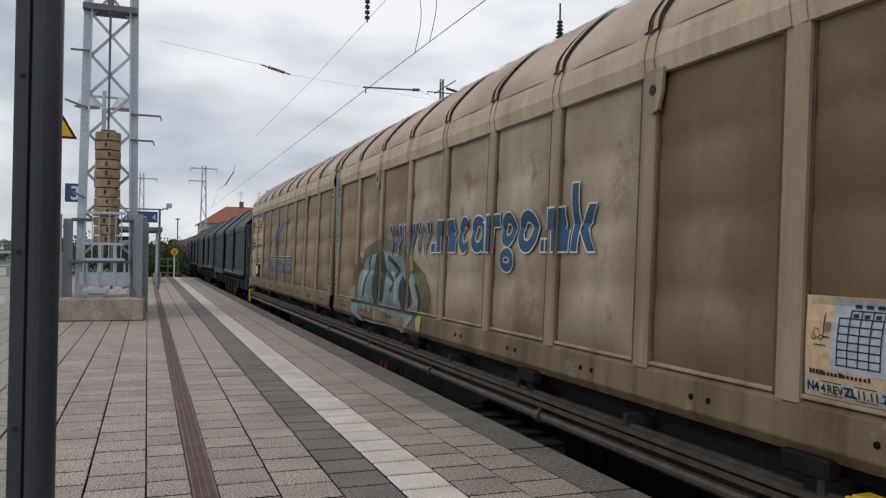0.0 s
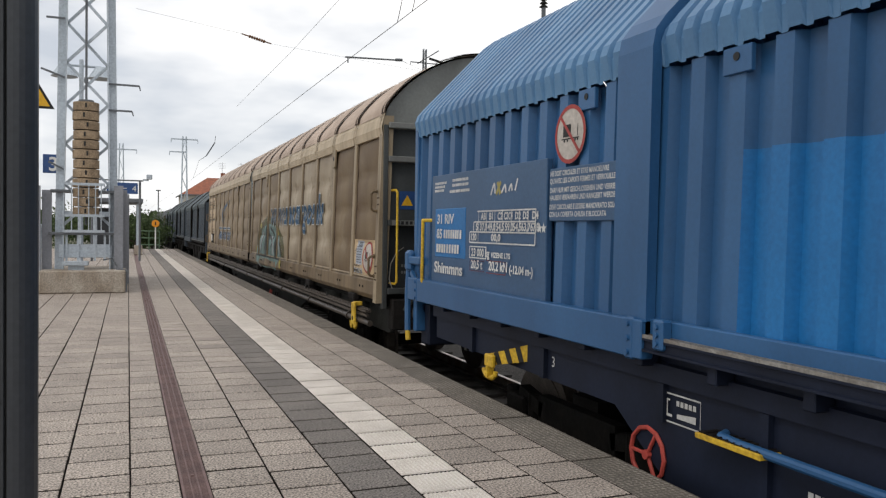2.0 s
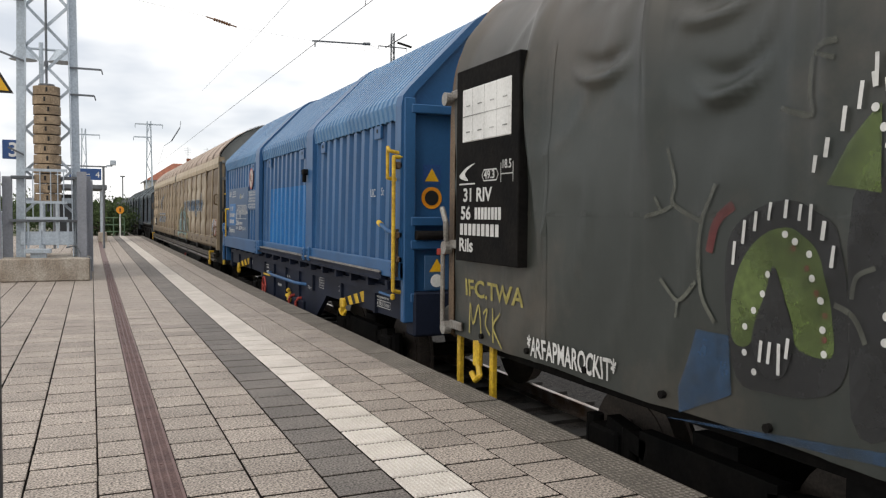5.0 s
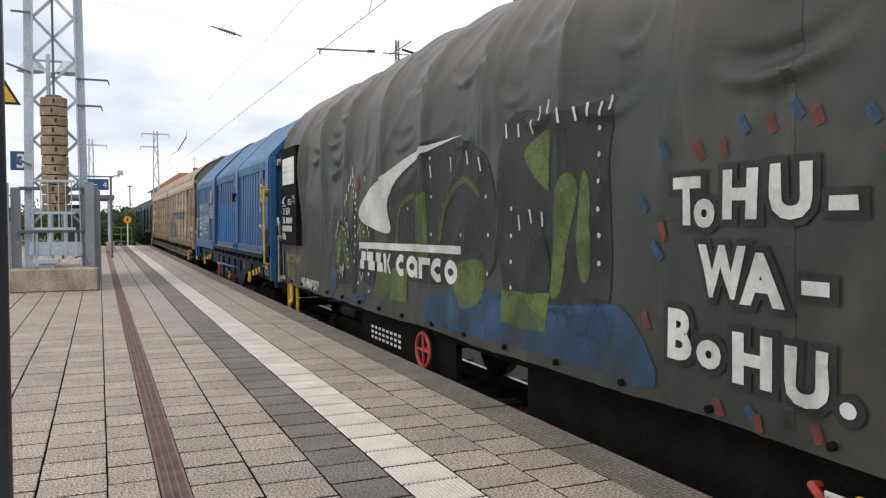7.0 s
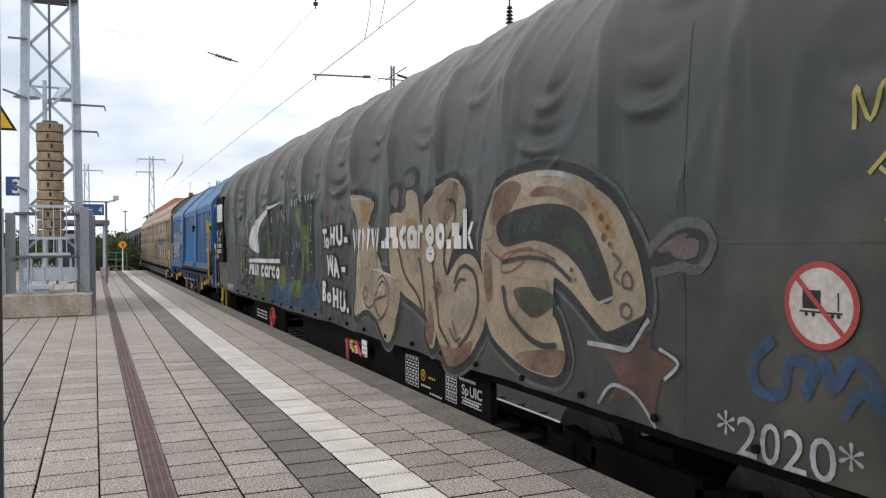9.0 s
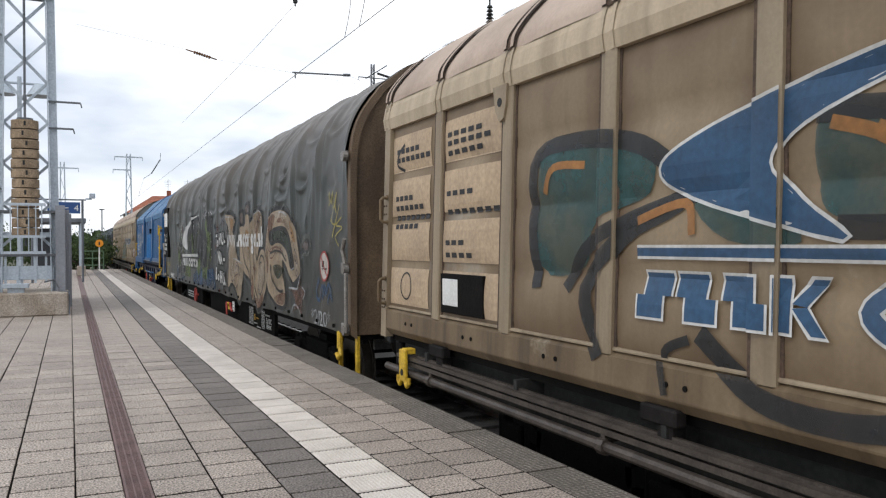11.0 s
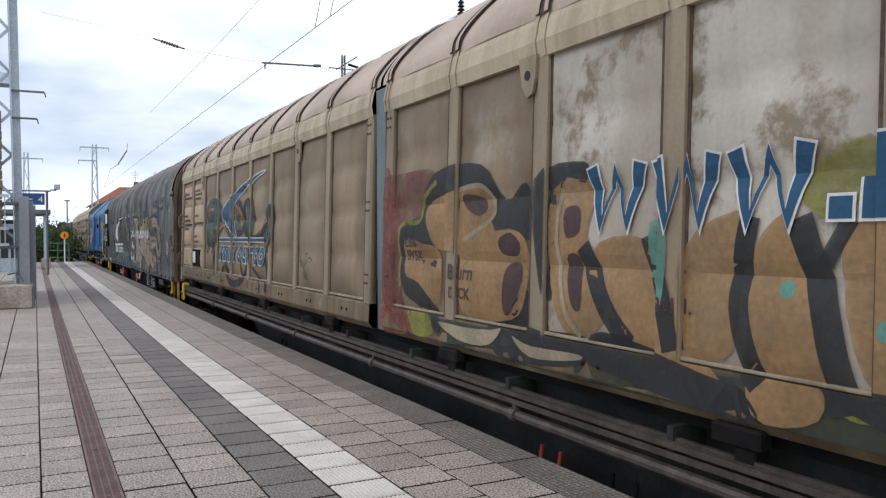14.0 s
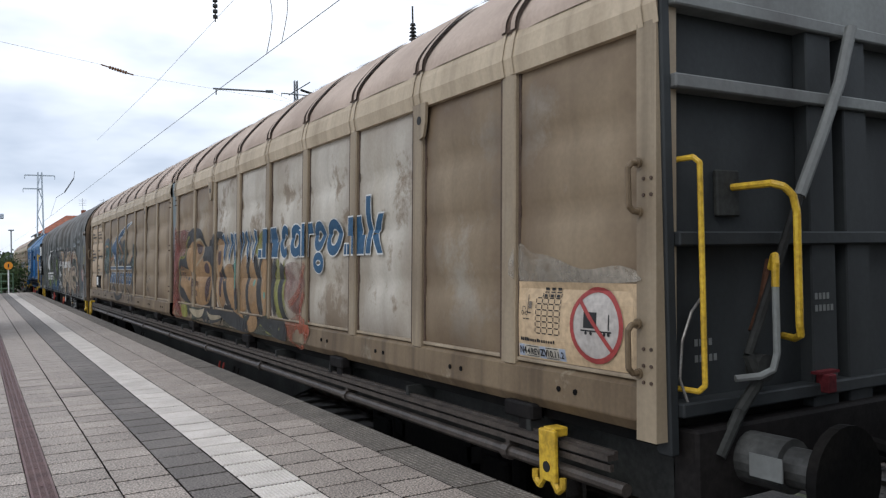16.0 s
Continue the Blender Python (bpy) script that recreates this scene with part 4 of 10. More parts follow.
    tagged(part("floodlight", bm, "galv"), "small pale floodlight on the sign gantry", "lamp")
    # end-of-platform barrier and round sign
    t = thing("end_barrier", "green tubular steel barrier at the platform end", "barrier")
    for z in (0.25, 0.62, 1.0):
        bm = bmesh.new()
        rod(bm, (0.55, 46.6, z), (1.62, 46.6, z), 0.028, 8)
        part("rail_bar", bm, "rail_green", t)
    for x in (0.55, 1.08, 1.62):
        bm = bmesh.new()
        rod(bm, (x, 46.6, 0), (x, 46.6, 1.0), 0.03, 8)
        part("upright", bm, "rail_green", t)
    t = thing("round_sign", "round orange sign on a pale post at the platform end", "sign")
    bm = bmesh.new()
    rod(bm, (1.40, 46.2, 1.42), (1.40, 46.24, 1.42), 0.20, 20)
    part("disc", bm, "orange", t)
    bm = bmesh.new()
    box(bm, 1.37, 1.43, 46.19, 46.198, 1.33, 1.51)
    part("mark", bm, "black", t)
    bm = bmesh.new()
    rod(bm, (1.40, 46.27, 0), (1.40, 46.27, 1.55), 0.035, 8)
    part("post", bm, "white", t)
    # platform lamp with two shades, seen through the mast
    t = thing("platform_lamp", "pale grey platform lamp with two wide shades", "lamp")
    bm = bmesh.new()
    rod(bm, (-1.05, 21.0, 0), (-1.05, 21.0, 5.25), 0.05, 8)
    part("pole", bm, "galv", t)
    for x in (-1.42, -0.62):
        bm = bmesh.new()
        rod(bm, (x, 21.0, 4.82), (x, 21.0, 5.10), 0.30, 16, 0.12)
        part("shade", bm, "galv", t)
    bm = bmesh.new()
    rod(bm, (-1.42, 21.0, 5.1), (-0.62, 21.0, 5.1), 0.03, 8)
    part("cross_arm", bm, "galv", t)
    # house
    t = thing("station_house", "pale plastered house with a red tiled hip roof", "house")
    x0, x1, y0, y1, e, r = 7.0, 22.0, 120.0, 132.0, 5.9, 8.7
    bm = bmesh.new()
    box(bm, x0 + 0.4, x1 - 0.4, y0 + 0.4, y1 - 0.4, -1.05, e)
    part("wall", bm, "plaster", t)
    bm = bmesh.new()
    v = [bm.verts.new(p) for p in ((x0, y0, e), (x1, y0, e), (x1, y1, e), (x0, y1, e), (x0 + 4.2, (y0 + y1) / 2, r), (x1 - 4.2, (y0 + y1) / 2, r))]
    for q in ((0, 1, 5, 4), (1, 2, 5), (2, 3, 4, 5), (3, 0, 4), (3, 2, 1, 0)):
        bm.faces.new([v[i] for i in q])
    part("roof", bm, "roof_tile", t, "red tiled hip roof")
    bm = bmesh.new()
    box(bm, x0 - 0.05, x1 + 0.05, y0 - 0.06, y0 + 0.1, e - 0.14, e - 0.01)
    box(bm, x0 - 0.06, x0 + 0.1, y0, y1, e - 0.14, e - 0.01)
    part("gutter", bm, "galv_dark", t)
    for i in range(4):
        bm = bmesh.new()
        box(bm, x0 + 1.5 + i * 3, x0 + 2.6 + i * 3, y0 + 0.36, y0 + 0.42, 3.0, 4.6)
        w = part("window", bm, "white", t)
        bm = bmesh.new()
        box(bm, x0 + 1.6 + i * 3, x0 + 2.5 + i * 3, y0 + 0.33, y0 + 0.362, 3.1, 4.5)
        part("pane", bm, "black", w)
    bm = bmesh.new()
    box(bm, x0 + 6.2, x0 + 6.8, 125.7, 126.3, 8.2, 9.5)
    part("chimney", bm, "roof_tile", t)
    for x in (13.4, 16.2):
        bm = bmesh.new()
        rod(bm, (x, 126, 8.5), (x, 126, 11.2), 0.03, 6)
        for k in range(4):
            rod(bm, (x - 0.5, 126, 10.2 + k * 0.25), (x + 0.5, 126, 10.2 + k * 0.25), 0.015, 5)
        part("aerial", bm, "galv_dark", t)


def lattice_pole(name, label, x, y, w, top, arms, base=-1.05, key="galv", kind_cat="mast"):
    t = thing(name, label, kind_cat)
    k = max(6, int(top / (w * 1.6)))

    def half(z):
        return w / 2 * (1 - 0.55 * (z - base) / (top - base))
    for sx, sy in ((-1, -1), (1, -1), (1, 1), (-1, 1)):
        bm = bmesh.new()
        beam(bm, (x + sx * half(base), y + sy * half(base), base), (x + sx * half(top), y + sy * half(top), top), w * 0.11, w * 0.11)
        part("leg", bm, key, t)
    bm = bmesh.new()
    for i in range(k):
        z0, z1 = base + (top - base) * i / k, base + (top - base) * (i + 1) / k
        f = 1 if i % 2 else -1
        for s in (-1, 1):
            beam(bm, (x - f * half(z0), y + s * half(z0), z0), (x + f * half(z1), y + s * half(z1), z1), w * 0.06, w * 0.06)
            beam(bm, (x + s * half(z0), y - f * half(z0), z0), (x + s * half(z1), y + f * half(z1), z1), w * 0.06, w * 0.06)
    part("bracing", bm, key, t)
    for z, a, b in arms:
        bm = bmesh.new()
        beam(bm, (x + a, y, z), (x + b, y, z), w * 0.14, w * 0.16)
        for e in (a, b):
            rod(bm, (x + e, y, z), (x + e, y, z - w * 0.5), w * 0.05, 6)
        part("cross_arm", bm, key, t)
    return t


def overhead():
    def wire(name, label, pts, r, key="wire"):
        bm = bmesh.new()
        pipe(bm, pts, r, 5)
        return tagged(part(name, bm, key), label, "overhead wire")
    zc = 4.76
    wire("contact_wire", "thin dark overhead contact wire above the train", [(TRACK, -20, zc), (TRACK, 16.2, zc), (TRACK + 0.25, 75, zc), (TRACK - 0.2, 200, zc)], 0.0062)
    wire("catenary_wire", "thin dark catenary wire sagging over the track", [(TRACK, -20, 6.7), (TRACK, 0, 6.35), (TRACK, 15, 6.20), (TRACK, 22, 6.16), (TRACK, 34, 6.3)], 0.0042)
    for y, lean in ((12.0, 0.16), (12.75, 0.20)):
        top = 6.19
        wire("dropper", "thin curved dropper wire between catenary and contact wire",
             curve_through([(TRACK, y, zc), (TRACK + 0.02, y - 0.25, zc + 0.5), (TRACK, y - 0.15, zc + 1.0), (TRACK, y + lean, top)]), 0.006)
    # steady arm beside the contact wire
    t = thing("steady_arm", "slender steel steady arm holding the contact wire", "steady arm")
    bm = bmesh.new()
    rod(bm, (TRACK, 16.2, zc + 0.10), (TRACK + 1.22, 16.2, zc + 0.14), 0.018, 6)
    rod(bm, (TRACK + 0.06, 16.2, zc + 0.11), (TRACK + 0.06, 16.2, zc - 0.02), 0.014, 6)
    rod(bm, (TRACK + 1.1, 16.2, zc + 0.14), (TRACK + 1.25, 16.2, zc + 0.15), 0.032, 8)
    part("arm", bm, "galv_dark", t)
    wire("stay_wire", "thin stay wire from the steady arm", [(TRACK + 1.22, 16.2, zc + 0.14), (10.95, 29.9, 7.6)], 0.004)
    # mast on the far side with its arms
    t = lattice_pole("track_mast", "greenish lattice mast beyond the train", 11.0, 30.0, 0.24, 8.5, [(7.95, -0.6, 0.6)], key="galv_dark")
    bm = bmesh.new()
    rod(bm, (11.2, 30, 8.15), (11.8, 30, 8.02), 0.05, 8)
    rod(bm, (10.7, 30, 7.9), (11.6, 30, 8.5), 0.02, 6)
    part("insulator", bm, "black", t)
    # insulator standing behind the roofs
    t = thing("line_insulator", "dark ribbed insulator on a thin mast", "insulator")
    bm = bmesh.new()
    rod(bm, (8.44, 15.5, -1.05), (8.44, 15.5, 6.2), 0.05, 8)
    part("rod", bm, "galv_dark", t)
    bm = bmesh.new()
    for k in range(5):
        rod(bm, (8.44, 15.5, 6.2 + k * 0.08), (8.44, 15.5, 6.245 + k * 0.08), 0.10 - 0.008 * k, 12, 0.05)
    rod(bm, (8.44, 15.5, 6.2), (8.44, 15.5, 6.95), 0.02, 8)
    part("ribs", bm, "black", t)
    # section insulator in the cross wire, high over the platform
    wire("cross_wire", "thin cross-span wire high over the platform", [(0.2, 25, 7.62), (3.2, 25, 7.2)], 0.004)
    wire("cross_wire", "thin cross-span wire high over the tracks", [(4.1, 25, 6.98), (10.95, 29.95, 7.6)], 0.003)
    t = thing("rod_insulator", "rusty brown rod insulator in a cross-span wire", "insulator")
    bm = bmesh.new()
    rod(bm, (3.2, 25, 7.20), (4.1, 25, 6.98), 0.022, 8)
    for k in range(7):
        a = 0.25 + k * 0.08
        rod(bm, (3.2 + 0.9 * a, 25, 7.20 - 0.22 * a), (3.2 + 0.9 * a + 0.05, 25, 7.188 - 0.22 * a), 0.05, 8)
    part("rod", bm, "rust", t)
    # insulator in the catenary above
    t = thing("string_insulator", "dark string insulator hanging in the catenary", "insulator")
    bm = bmesh.new()
    for k in range(5):
        rod(bm, (TRACK, 15.94, 6.22 + k * 0.11), (TRACK, 15.94, 6.28 + k * 0.11), 0.05, 8)
    rod(bm, (TRACK, 15.94, 6.15), (TRACK, 15.94, 8.4), 0.014, 6)
    part("string", bm, "black", t)
    # far structures
    lattice_pole("lattice_tower", "distant grey lattice tower with two cross arms", 7.0, 112.0, 0.95, 13.3, [(12.9, -1.7, 1.7), (11.2, -1.9, 0.3)])
    lattice_pole("signal_mast", "slim dark lattice mast behind the wagons", 11.4, 82.0, 0.5, 7.9, [], key="galv_dark")
    lattice_pole("lattice_mast_far", "distant slender lattice mast with cross arm", -0.45, 60.0, 0.5, 7.0, [(6.6, -0.3, 1.0)])
    t = thing("overhead_bracket", "distant cantilever bracket holding overhead wire", "bracket")
    for x, y, z in ((5.25, 60, 6.4),):
        bm = bmesh.new()
        beam(bm, (x, y, z), (x + 0.6, y, z + 1.0), 0.06, 0.08)
        beam(bm, (x - 0.5, y, z - 0.35), (x, y, z), 0.03, 0.03)
        beam(bm, (x + 0.6, y, z + 1.0), (x + 0.65, y, z + 1.5), 0.03, 0.03)
        rod(bm, (x - 0.5, y, z - 0.35), (TRACK + 0.186, y, zc), 0.008, 6)
        part("strut", bm, "galv_dark", t)
    t = thing("lamp_pole", "distant thin lamp pole", "lamp")
    bm = bmesh.new()
    rod(bm, (3.0, 90, -1.05), (3.0, 90, 5.0), 0.06, 8)
    box(bm, 2.75, 3.25, 89.9, 90.1, 5.0, 5.12)
    part("pole", bm, "galv_dark", t)


def bush(name, label, x, y, h, r, n, seed):
    rng = random.Random(seed)
    t = thing(name, label, "tree")
    bm = bmesh.new()
    rod(bm, (x, y, -1.05), (x, y, h * 0.5), 0.12, 8, 0.05)
    tips = []
    for i in range(9):
        a, zz = rng.uniform(0, 6.28), h * rng.uniform(0.1, 0.5)
        tip = (x + r * 0.8 * math.cos(a), y + r * 0.8 * math.sin(a), zz + h * rng.uniform(0.2, 0.5))
        rod(bm, (x, y, zz), tip, 0.05, 5, 0.015)
        tips.append(tip)
    part("trunk", bm, "bark", t)
    bm = bmesh.new()
    for i in range(n):
        c = rng.choice(tips)
        p = Vector((c[0] + rng.gauss(0, r * 0.33), c[1] + rng.gauss(0, r * 0.33), max(-0.9, c[2] + rng.gauss(-h * 0.12, h * 0.2))))
        q = Euler((rng.uniform(0, 6), rng.uniform(0, 6), rng.uniform(0, 6))).to_matrix()
        s = rng.uniform(0.05, 0.11)
        v = [bm.verts.new(p + q @ Vector(k)) for k in ((-s, 0, 0), (0, -s * 0.5, 0.02), (s, 0, 0), (0, s * 0.5, 0.02))]
        bm.faces.new(v)
    part("crown", bm, "leaf", t)


def greenery():
    for i, (x, y, h, r) in enumerate(((0.4, 50, 1.5, 1.0), (1.4, 53, 1.3, 0.9), (-0.9, 52, 1.8, 1.3), (0.2, 58, 1.9, 1.5), (-2.6, 51, 1.8, 1.3), (1.2, 64, 1.9, 1.4), (-4.6, 55, 2.4, 1.8))):
        bush("bush", "dense dark green bush behind the platform end", x, y, h, r, 2600, 20 + i)
    rng = random.Random(8)
    bm = bmesh.new()
    for i in range(5000):
        a = rng.uniform(-40, 42)
        y = 230 + rng.uniform(-15, 15)
        hgt = 5.0 + 2.0 * noise.noise(Vector((a * 0.12, 0, 3)))
        p = Vector((a * 2.2, y, -1 + rng.random() ** 0.7 * hgt))
        q = Euler((rng.uniform(0, 6), rng.uniform(0, 6), rng.uniform(0, 6))).to_matrix()
        s = rng.uniform(0.5, 1.1)
        bm.faces.new([bm.verts.new(p + q @ Vector(k)) for k in ((-s, 0, 0), (0, -s * 0.6, 0.1), (s, 0, 0), (0, s * 0.6, 0.1))])
    tagged(part("far_woods", bm, "leaf"), "low line of distant dark green trees", "trees", kind="stuff")


ground_and_track()
shelter_post()
lattice_mast()
mast_surround()
far_things()
overhead()
greenery()


# ---- wagons: each in its own space, x across (the platform at -x), y along, z over the rail ----
MOVING = []           # (thing, place of its middle along the train)
WHEELS = []


def wheelset(parent, y, r=0.46):
    ax = thing("wheelset", "", "")
    for k in ("label", "category"):
        if k in ax:
            del ax[k]
    ax.parent = parent
    ax.location = (0, y, r)
    for s in (-1, 1):
        bm = bmesh.new()
        rod(bm, (s * 0.69, 0, 0), (s * 0.82, 0, 0), r, 32)
        rod(bm, (s * 0.67, 0, 0), (s * 0.70, 0, 0), r + 0.03, 32)
        rod(bm, (s * 0.82, 0, 0), (s * 0.83, 0, 0), r * 0.8, 24)
        for k in range(4):
            a = k * math.pi / 2
            rod(bm, (s * 0.835, 0.2 * math.cos(a), 0.2 * math.sin(a)), (s * 0.85, 0.2 * math.cos(a), 0.2 * math.sin(a)), 0.03, 8)
        part("wheel", bm, "track_rail", ax, smooth=False)
    bm = bmesh.new()
    rod(bm, (-1.0, 0, 0), (1.0, 0, 0), 0.08, 12)
    part("axle", bm, "dark", ax)
    WHEELS.append((ax, y, r))


def lower(w, k):
    """A wagon of the same build with a lower body."""
    seen = set()
    for ob in w.children_recursive:
        if ob.type == "MESH" and ob.data.name not in seen:
            seen.add(ob.data.name)
            for v in ob.data.vertices:
                if v.co.z > 1.4:
                    v.co.z = 1.4 + (v.co.z - 1.4) * k


def running_gear(w, bogies, length, solid="under", wheels=True):
    for c in bogies:
        bm = bmesh.new()
        for s in (-1, 1):
            prism(bm, [(s * 1.0 - 0.05, 0.35), (s * 1.0 + 0.05, 0.35), (s * 1.0 + 0.05, 0.72), (s * 1.0 - 0.05, 0.72)], c - 0.55, c + 0.55, True, True)
            for e in (-0.9, 0.9):
                box(bm, s * 1.0 - 0.09, s * 1.0 + 0.09, c + e - 0.16, c + e + 0.16, 0.32, 0.66, 0.02)
                beam(bm, (s * 1.0, c + e * 0.55, 0.6), (s * 1.0, c + e, 0.68), 0.1, 0.12)
                for k in (-0.09, 0.09):
                    rod(bm, (s * 1.0, c + e + k * 2.2, 0.42), (s * 1.0, c + e + k * 2.2, 0.7), 0.06, 8)
        box(bm, -0.95, 0.95, c - 0.18, c + 0.18, 0.5, 0.8)
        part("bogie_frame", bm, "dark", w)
        for e in (-0.9, 0.9):
            if wheels:
                wheelset(w, c + e)
    for e in (-1, 1):
        for s in (-1, 1):
            y0 = e * (length / 2 - 0.62)
            b = bmesh.new()
            rod(b, (s * 0.875, y0 - e * 0.25, 1.05), (s * 0.875, y0 + e * 0.32, 1.05), 0.13, 20)
            rod(b, (s * 0.875, y0 + e * 0.30, 1.05), (s * 0.875, y0 + e * 0.55, 1.05), 0.095, 16)
            box(b, s * 0.875 - 0.19, s * 0.875 + 0.19, y0 - e * 0.27, y0 - e * 0.22, 0.86, 1.24, 0.01)
            buf = part("buffer", b, "buffer_grey", w, "greasy grey steel buffer")
            b = bmesh.new()
            rod(b, (s * 0.875, y0 + e * 0.55, 1.05), (s * 0.875, y0 + e * 0.60, 1.05), 0.24, 24)
            part("buffer_head", b, "dark", buf)
        b = bmesh.new()
        rod(b, (0, e * (length / 2 - 0.7), 1.04), (0, e * (length / 2 - 0.25), 0.98), 0.045, 8)
        rod(b, (0.0, e * (length / 2 - 0.3), 0.98), (0.0, e * (length / 2 - 0.22), 0.62), 0.04, 8)
        pipe(b, [(0.3, e * (length / 2 - 0.65), 0.95), (0.32, e * (length / 2 - 0.35), 0.7), (0.25, e * (length / 2 - 0.2), 0.5), (0.1, e * (length / 2 - 0.1), 0.72)], 0.028, 8)
        part("coupling", b, "dark", w)


# ---- the beige sliding-wall wagon ----
BP = 1.163            # bay
BC0 = 0.267           # where the first bay begins, from the middle
BZ0, BZ1, BZ2, BZ3 = 1.20, 1.45, 3.17, 3.43
BAYS = [s * (BC0 + BP * i) for i in range(1, 9) for s in (-1, 1)]
POSTS = BAYS + [-0.235, 0.235]


def lean(z):
    return -1.40 + 0.031 * (z - 1.2)


PANELS = []           # the two edges of each panel
for i in range(18):
    ends = [-10.8] + sorted(BAYS + [0.0]) + [10.8]
    PANELS.append((ends[i] + (0.13 if i == 0 else 0.31 if i == 9 else 0.06), ends[i + 1] - (0.13 if i == 17 else 0.31 if i == 8 else 0.06)))


def panel_x(i, y, z):
    """The surface of panel i: four pillows over each other, with small dents."""
    a, b = PANELS[i]
    f = ((z - BZ1) / (BZ2 - BZ1) * 4) % 1.0
    u = min(max(2 * (y - a) / (b - a) - 1, -1), 1)
    return lean(z) + 0.009 - 0.032 * (1 - abs(2 * f - 1) ** 2.6) * (1 - u ** 4) + 0.004 * noise.noise(Vector((y * 1.7, z * 1.9, i)))


def beige_side(y, z):
    if z < BZ0 + 0.06:
        return lean(BZ0) + 0.012 - 0.040 * max(z - BZ0, 0) / 0.055
    if z < BZ1:
        return lean(z) - 0.030
    if abs(abs(y) - 10.735) < 0.08:
        return lean(z) - 0.034
    if abs(y) < 0.325:
        return lean(z) - (0.030 if abs(y) > 0.15 else 0.0)
    k = (abs(y) - BC0) / BP
    if abs(k - round(k)) * BP < 0.075:
        return lean(z) - 0.030
    for i, (a, b) in enumerate(PANELS):
        if a - 0.02 <= y <= b + 0.02:
            return panel_x(i, y, min(z, BZ2))
    return lean(z) + 0.002


BEIGE_JUMPS = set([y + e for y in BAYS for e in (-0.075, 0.075)] + [-0.325, -0.15, 0.15, 0.325, -10.655, 10.655, BZ1])
BEIGE_CUTS = sorted([y + e for y in BAYS for e in (-0.075, 0.075)] + [-0.325, -0.15, 0.15, 0.325, -10.655, 10.655] + [a + (b - a) * k / 8 for a, b in PANELS for k in range(1, 8)])
BEIGE_ROWS = [BZ1 + (BZ2 - BZ1) * k / 24 for k in range(25)]
ROOF_LINE = curve_through([(-1.335, 3.42), (-1.31, 3.52), (-1.19, 3.68), (-0.98, 3.88), (-0.70, 4.06), (-0.36, 4.19), (0, 4.24)], steps=4)
ROOF_LINE = ROOF_LINE + [(-x, z) for x, z in ROOF_LINE[-2::-1]]


def beige_wagon(middle, label, cream_bays, pale="cream", grimy=(), group="beige sliding-wall wagons"):
    sooty = "end_grey" if middle < 0 else "end_mid"
    w = thing("covered_wagon", label, "freight wagon", group)
    half = 10.8
    # panels of the platform side
    for i in range(18):
        a, b = PANELS[i]
        bm = bmesh.new()
        ys = [a + (b - a) * k / 8 for k in range(9)]
        grid = [[bm.verts.new((panel_x(i, y, z), y, z)) for y in ys] for z in BEIGE_ROWS]
        for r0, r1 in zip(grid, grid[1:]):
            for k in range(8):
                bm.faces.new((r0[k], r0[k + 1], r1[k + 1], r1[k]))
        lip = bmesh.new()
        prism(lip, [(lean(BZ1) + 0.02, BZ1 + 0.024), (lean(BZ1) - 0.006, BZ1 + 0.022), (lean(BZ1) - 0.012, BZ1 + 0.010), (lean(BZ1) - 0.012, BZ1 + 0.002)], a, b)
        part("panel_lip", lip, "beige_rail", w, "worn pale edge at the panel's foot")
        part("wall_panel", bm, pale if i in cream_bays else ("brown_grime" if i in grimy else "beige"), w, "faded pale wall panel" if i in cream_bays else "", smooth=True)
    for y in POSTS:
        bm = bmesh.new()
        wd = 0.075 if abs(y) > 0.3 else 0.085
        c = y
        for z0, z1 in ((BZ1 - 0.02, BZ2 + 0.02),):
            q = []
            for z in (z0, z1):
                q.append([bm.verts.new((lean(z) + dx, c + dy, z)) for dx, dy in ((0.04, -wd), (-0.022, -wd), (-0.030, -wd + 0.012), (-0.030, wd - 0.05 if wd > 0.06 else wd - 0.012), (-0.018, wd - 0.042 if wd > 0.06 else wd - 0.006), (-0.018, wd), (0.04, wd))])
            for k in range(6):
                bm.faces.new((q[0][k], q[0][k + 1], q[1][k + 1], q[1][k]))
        post = part("post", bm, "beige_rail", w)
        bm = bmesh.new()
        beam(bm, (lean(BZ1) - 0.004, y + wd + 0.012, BZ1), (lean(BZ2) - 0.004, y + wd + 0.012, BZ2), 0.02, 0.022)
        part("seal_strip", bm, "beige_groove", post, "dark seal strip")
        bm = bmesh.new()
        beam(bm, (lean(BZ1) + 0.006, y - wd - 0.010, BZ1), (lean(BZ2) + 0.006, y - wd - 0.010, BZ2), 0.02, 0.016)
        part("seal_strip", bm, "beige_groove", post, "dark seal strip")
    for e in (-1, 1):
        bm = bmesh.new()
        q = []
        for z in (BZ0 - 0.03, BZ3 - 0.02):
            q.append([bm.verts.new((lean(z) + dx, e * (half + dy), z)) for dx, dy in ((0.10, 0.0), (-0.034, 0.0), (-0.034, -0.13), (0.04, -0.13))])
        for k in range(3):
            bm.faces.new((q[0][k], q[0][k + 1], q[1][k + 1], q[1][k]))
        post = part("corner_post", bm, "beige_rail", w)
        for z in (1.45, 1.53, 1.61, 2.35, 2.43, 3.30):
            bm = bmesh.new()
            for dy in (0.03, 0.08):
                rod(bm, (lean(z) - 0.032, e * (half - dy), z), (lean(z) - 0.042, e * (half - dy), z), 0.009, 6)
            part("rivet_pair", bm, "beige_groove", post)
        for z in (1.49, 2.27):
            bm = bmesh.new()
            yy, xx = e * (half - 0.11), lean(z) - 0.03
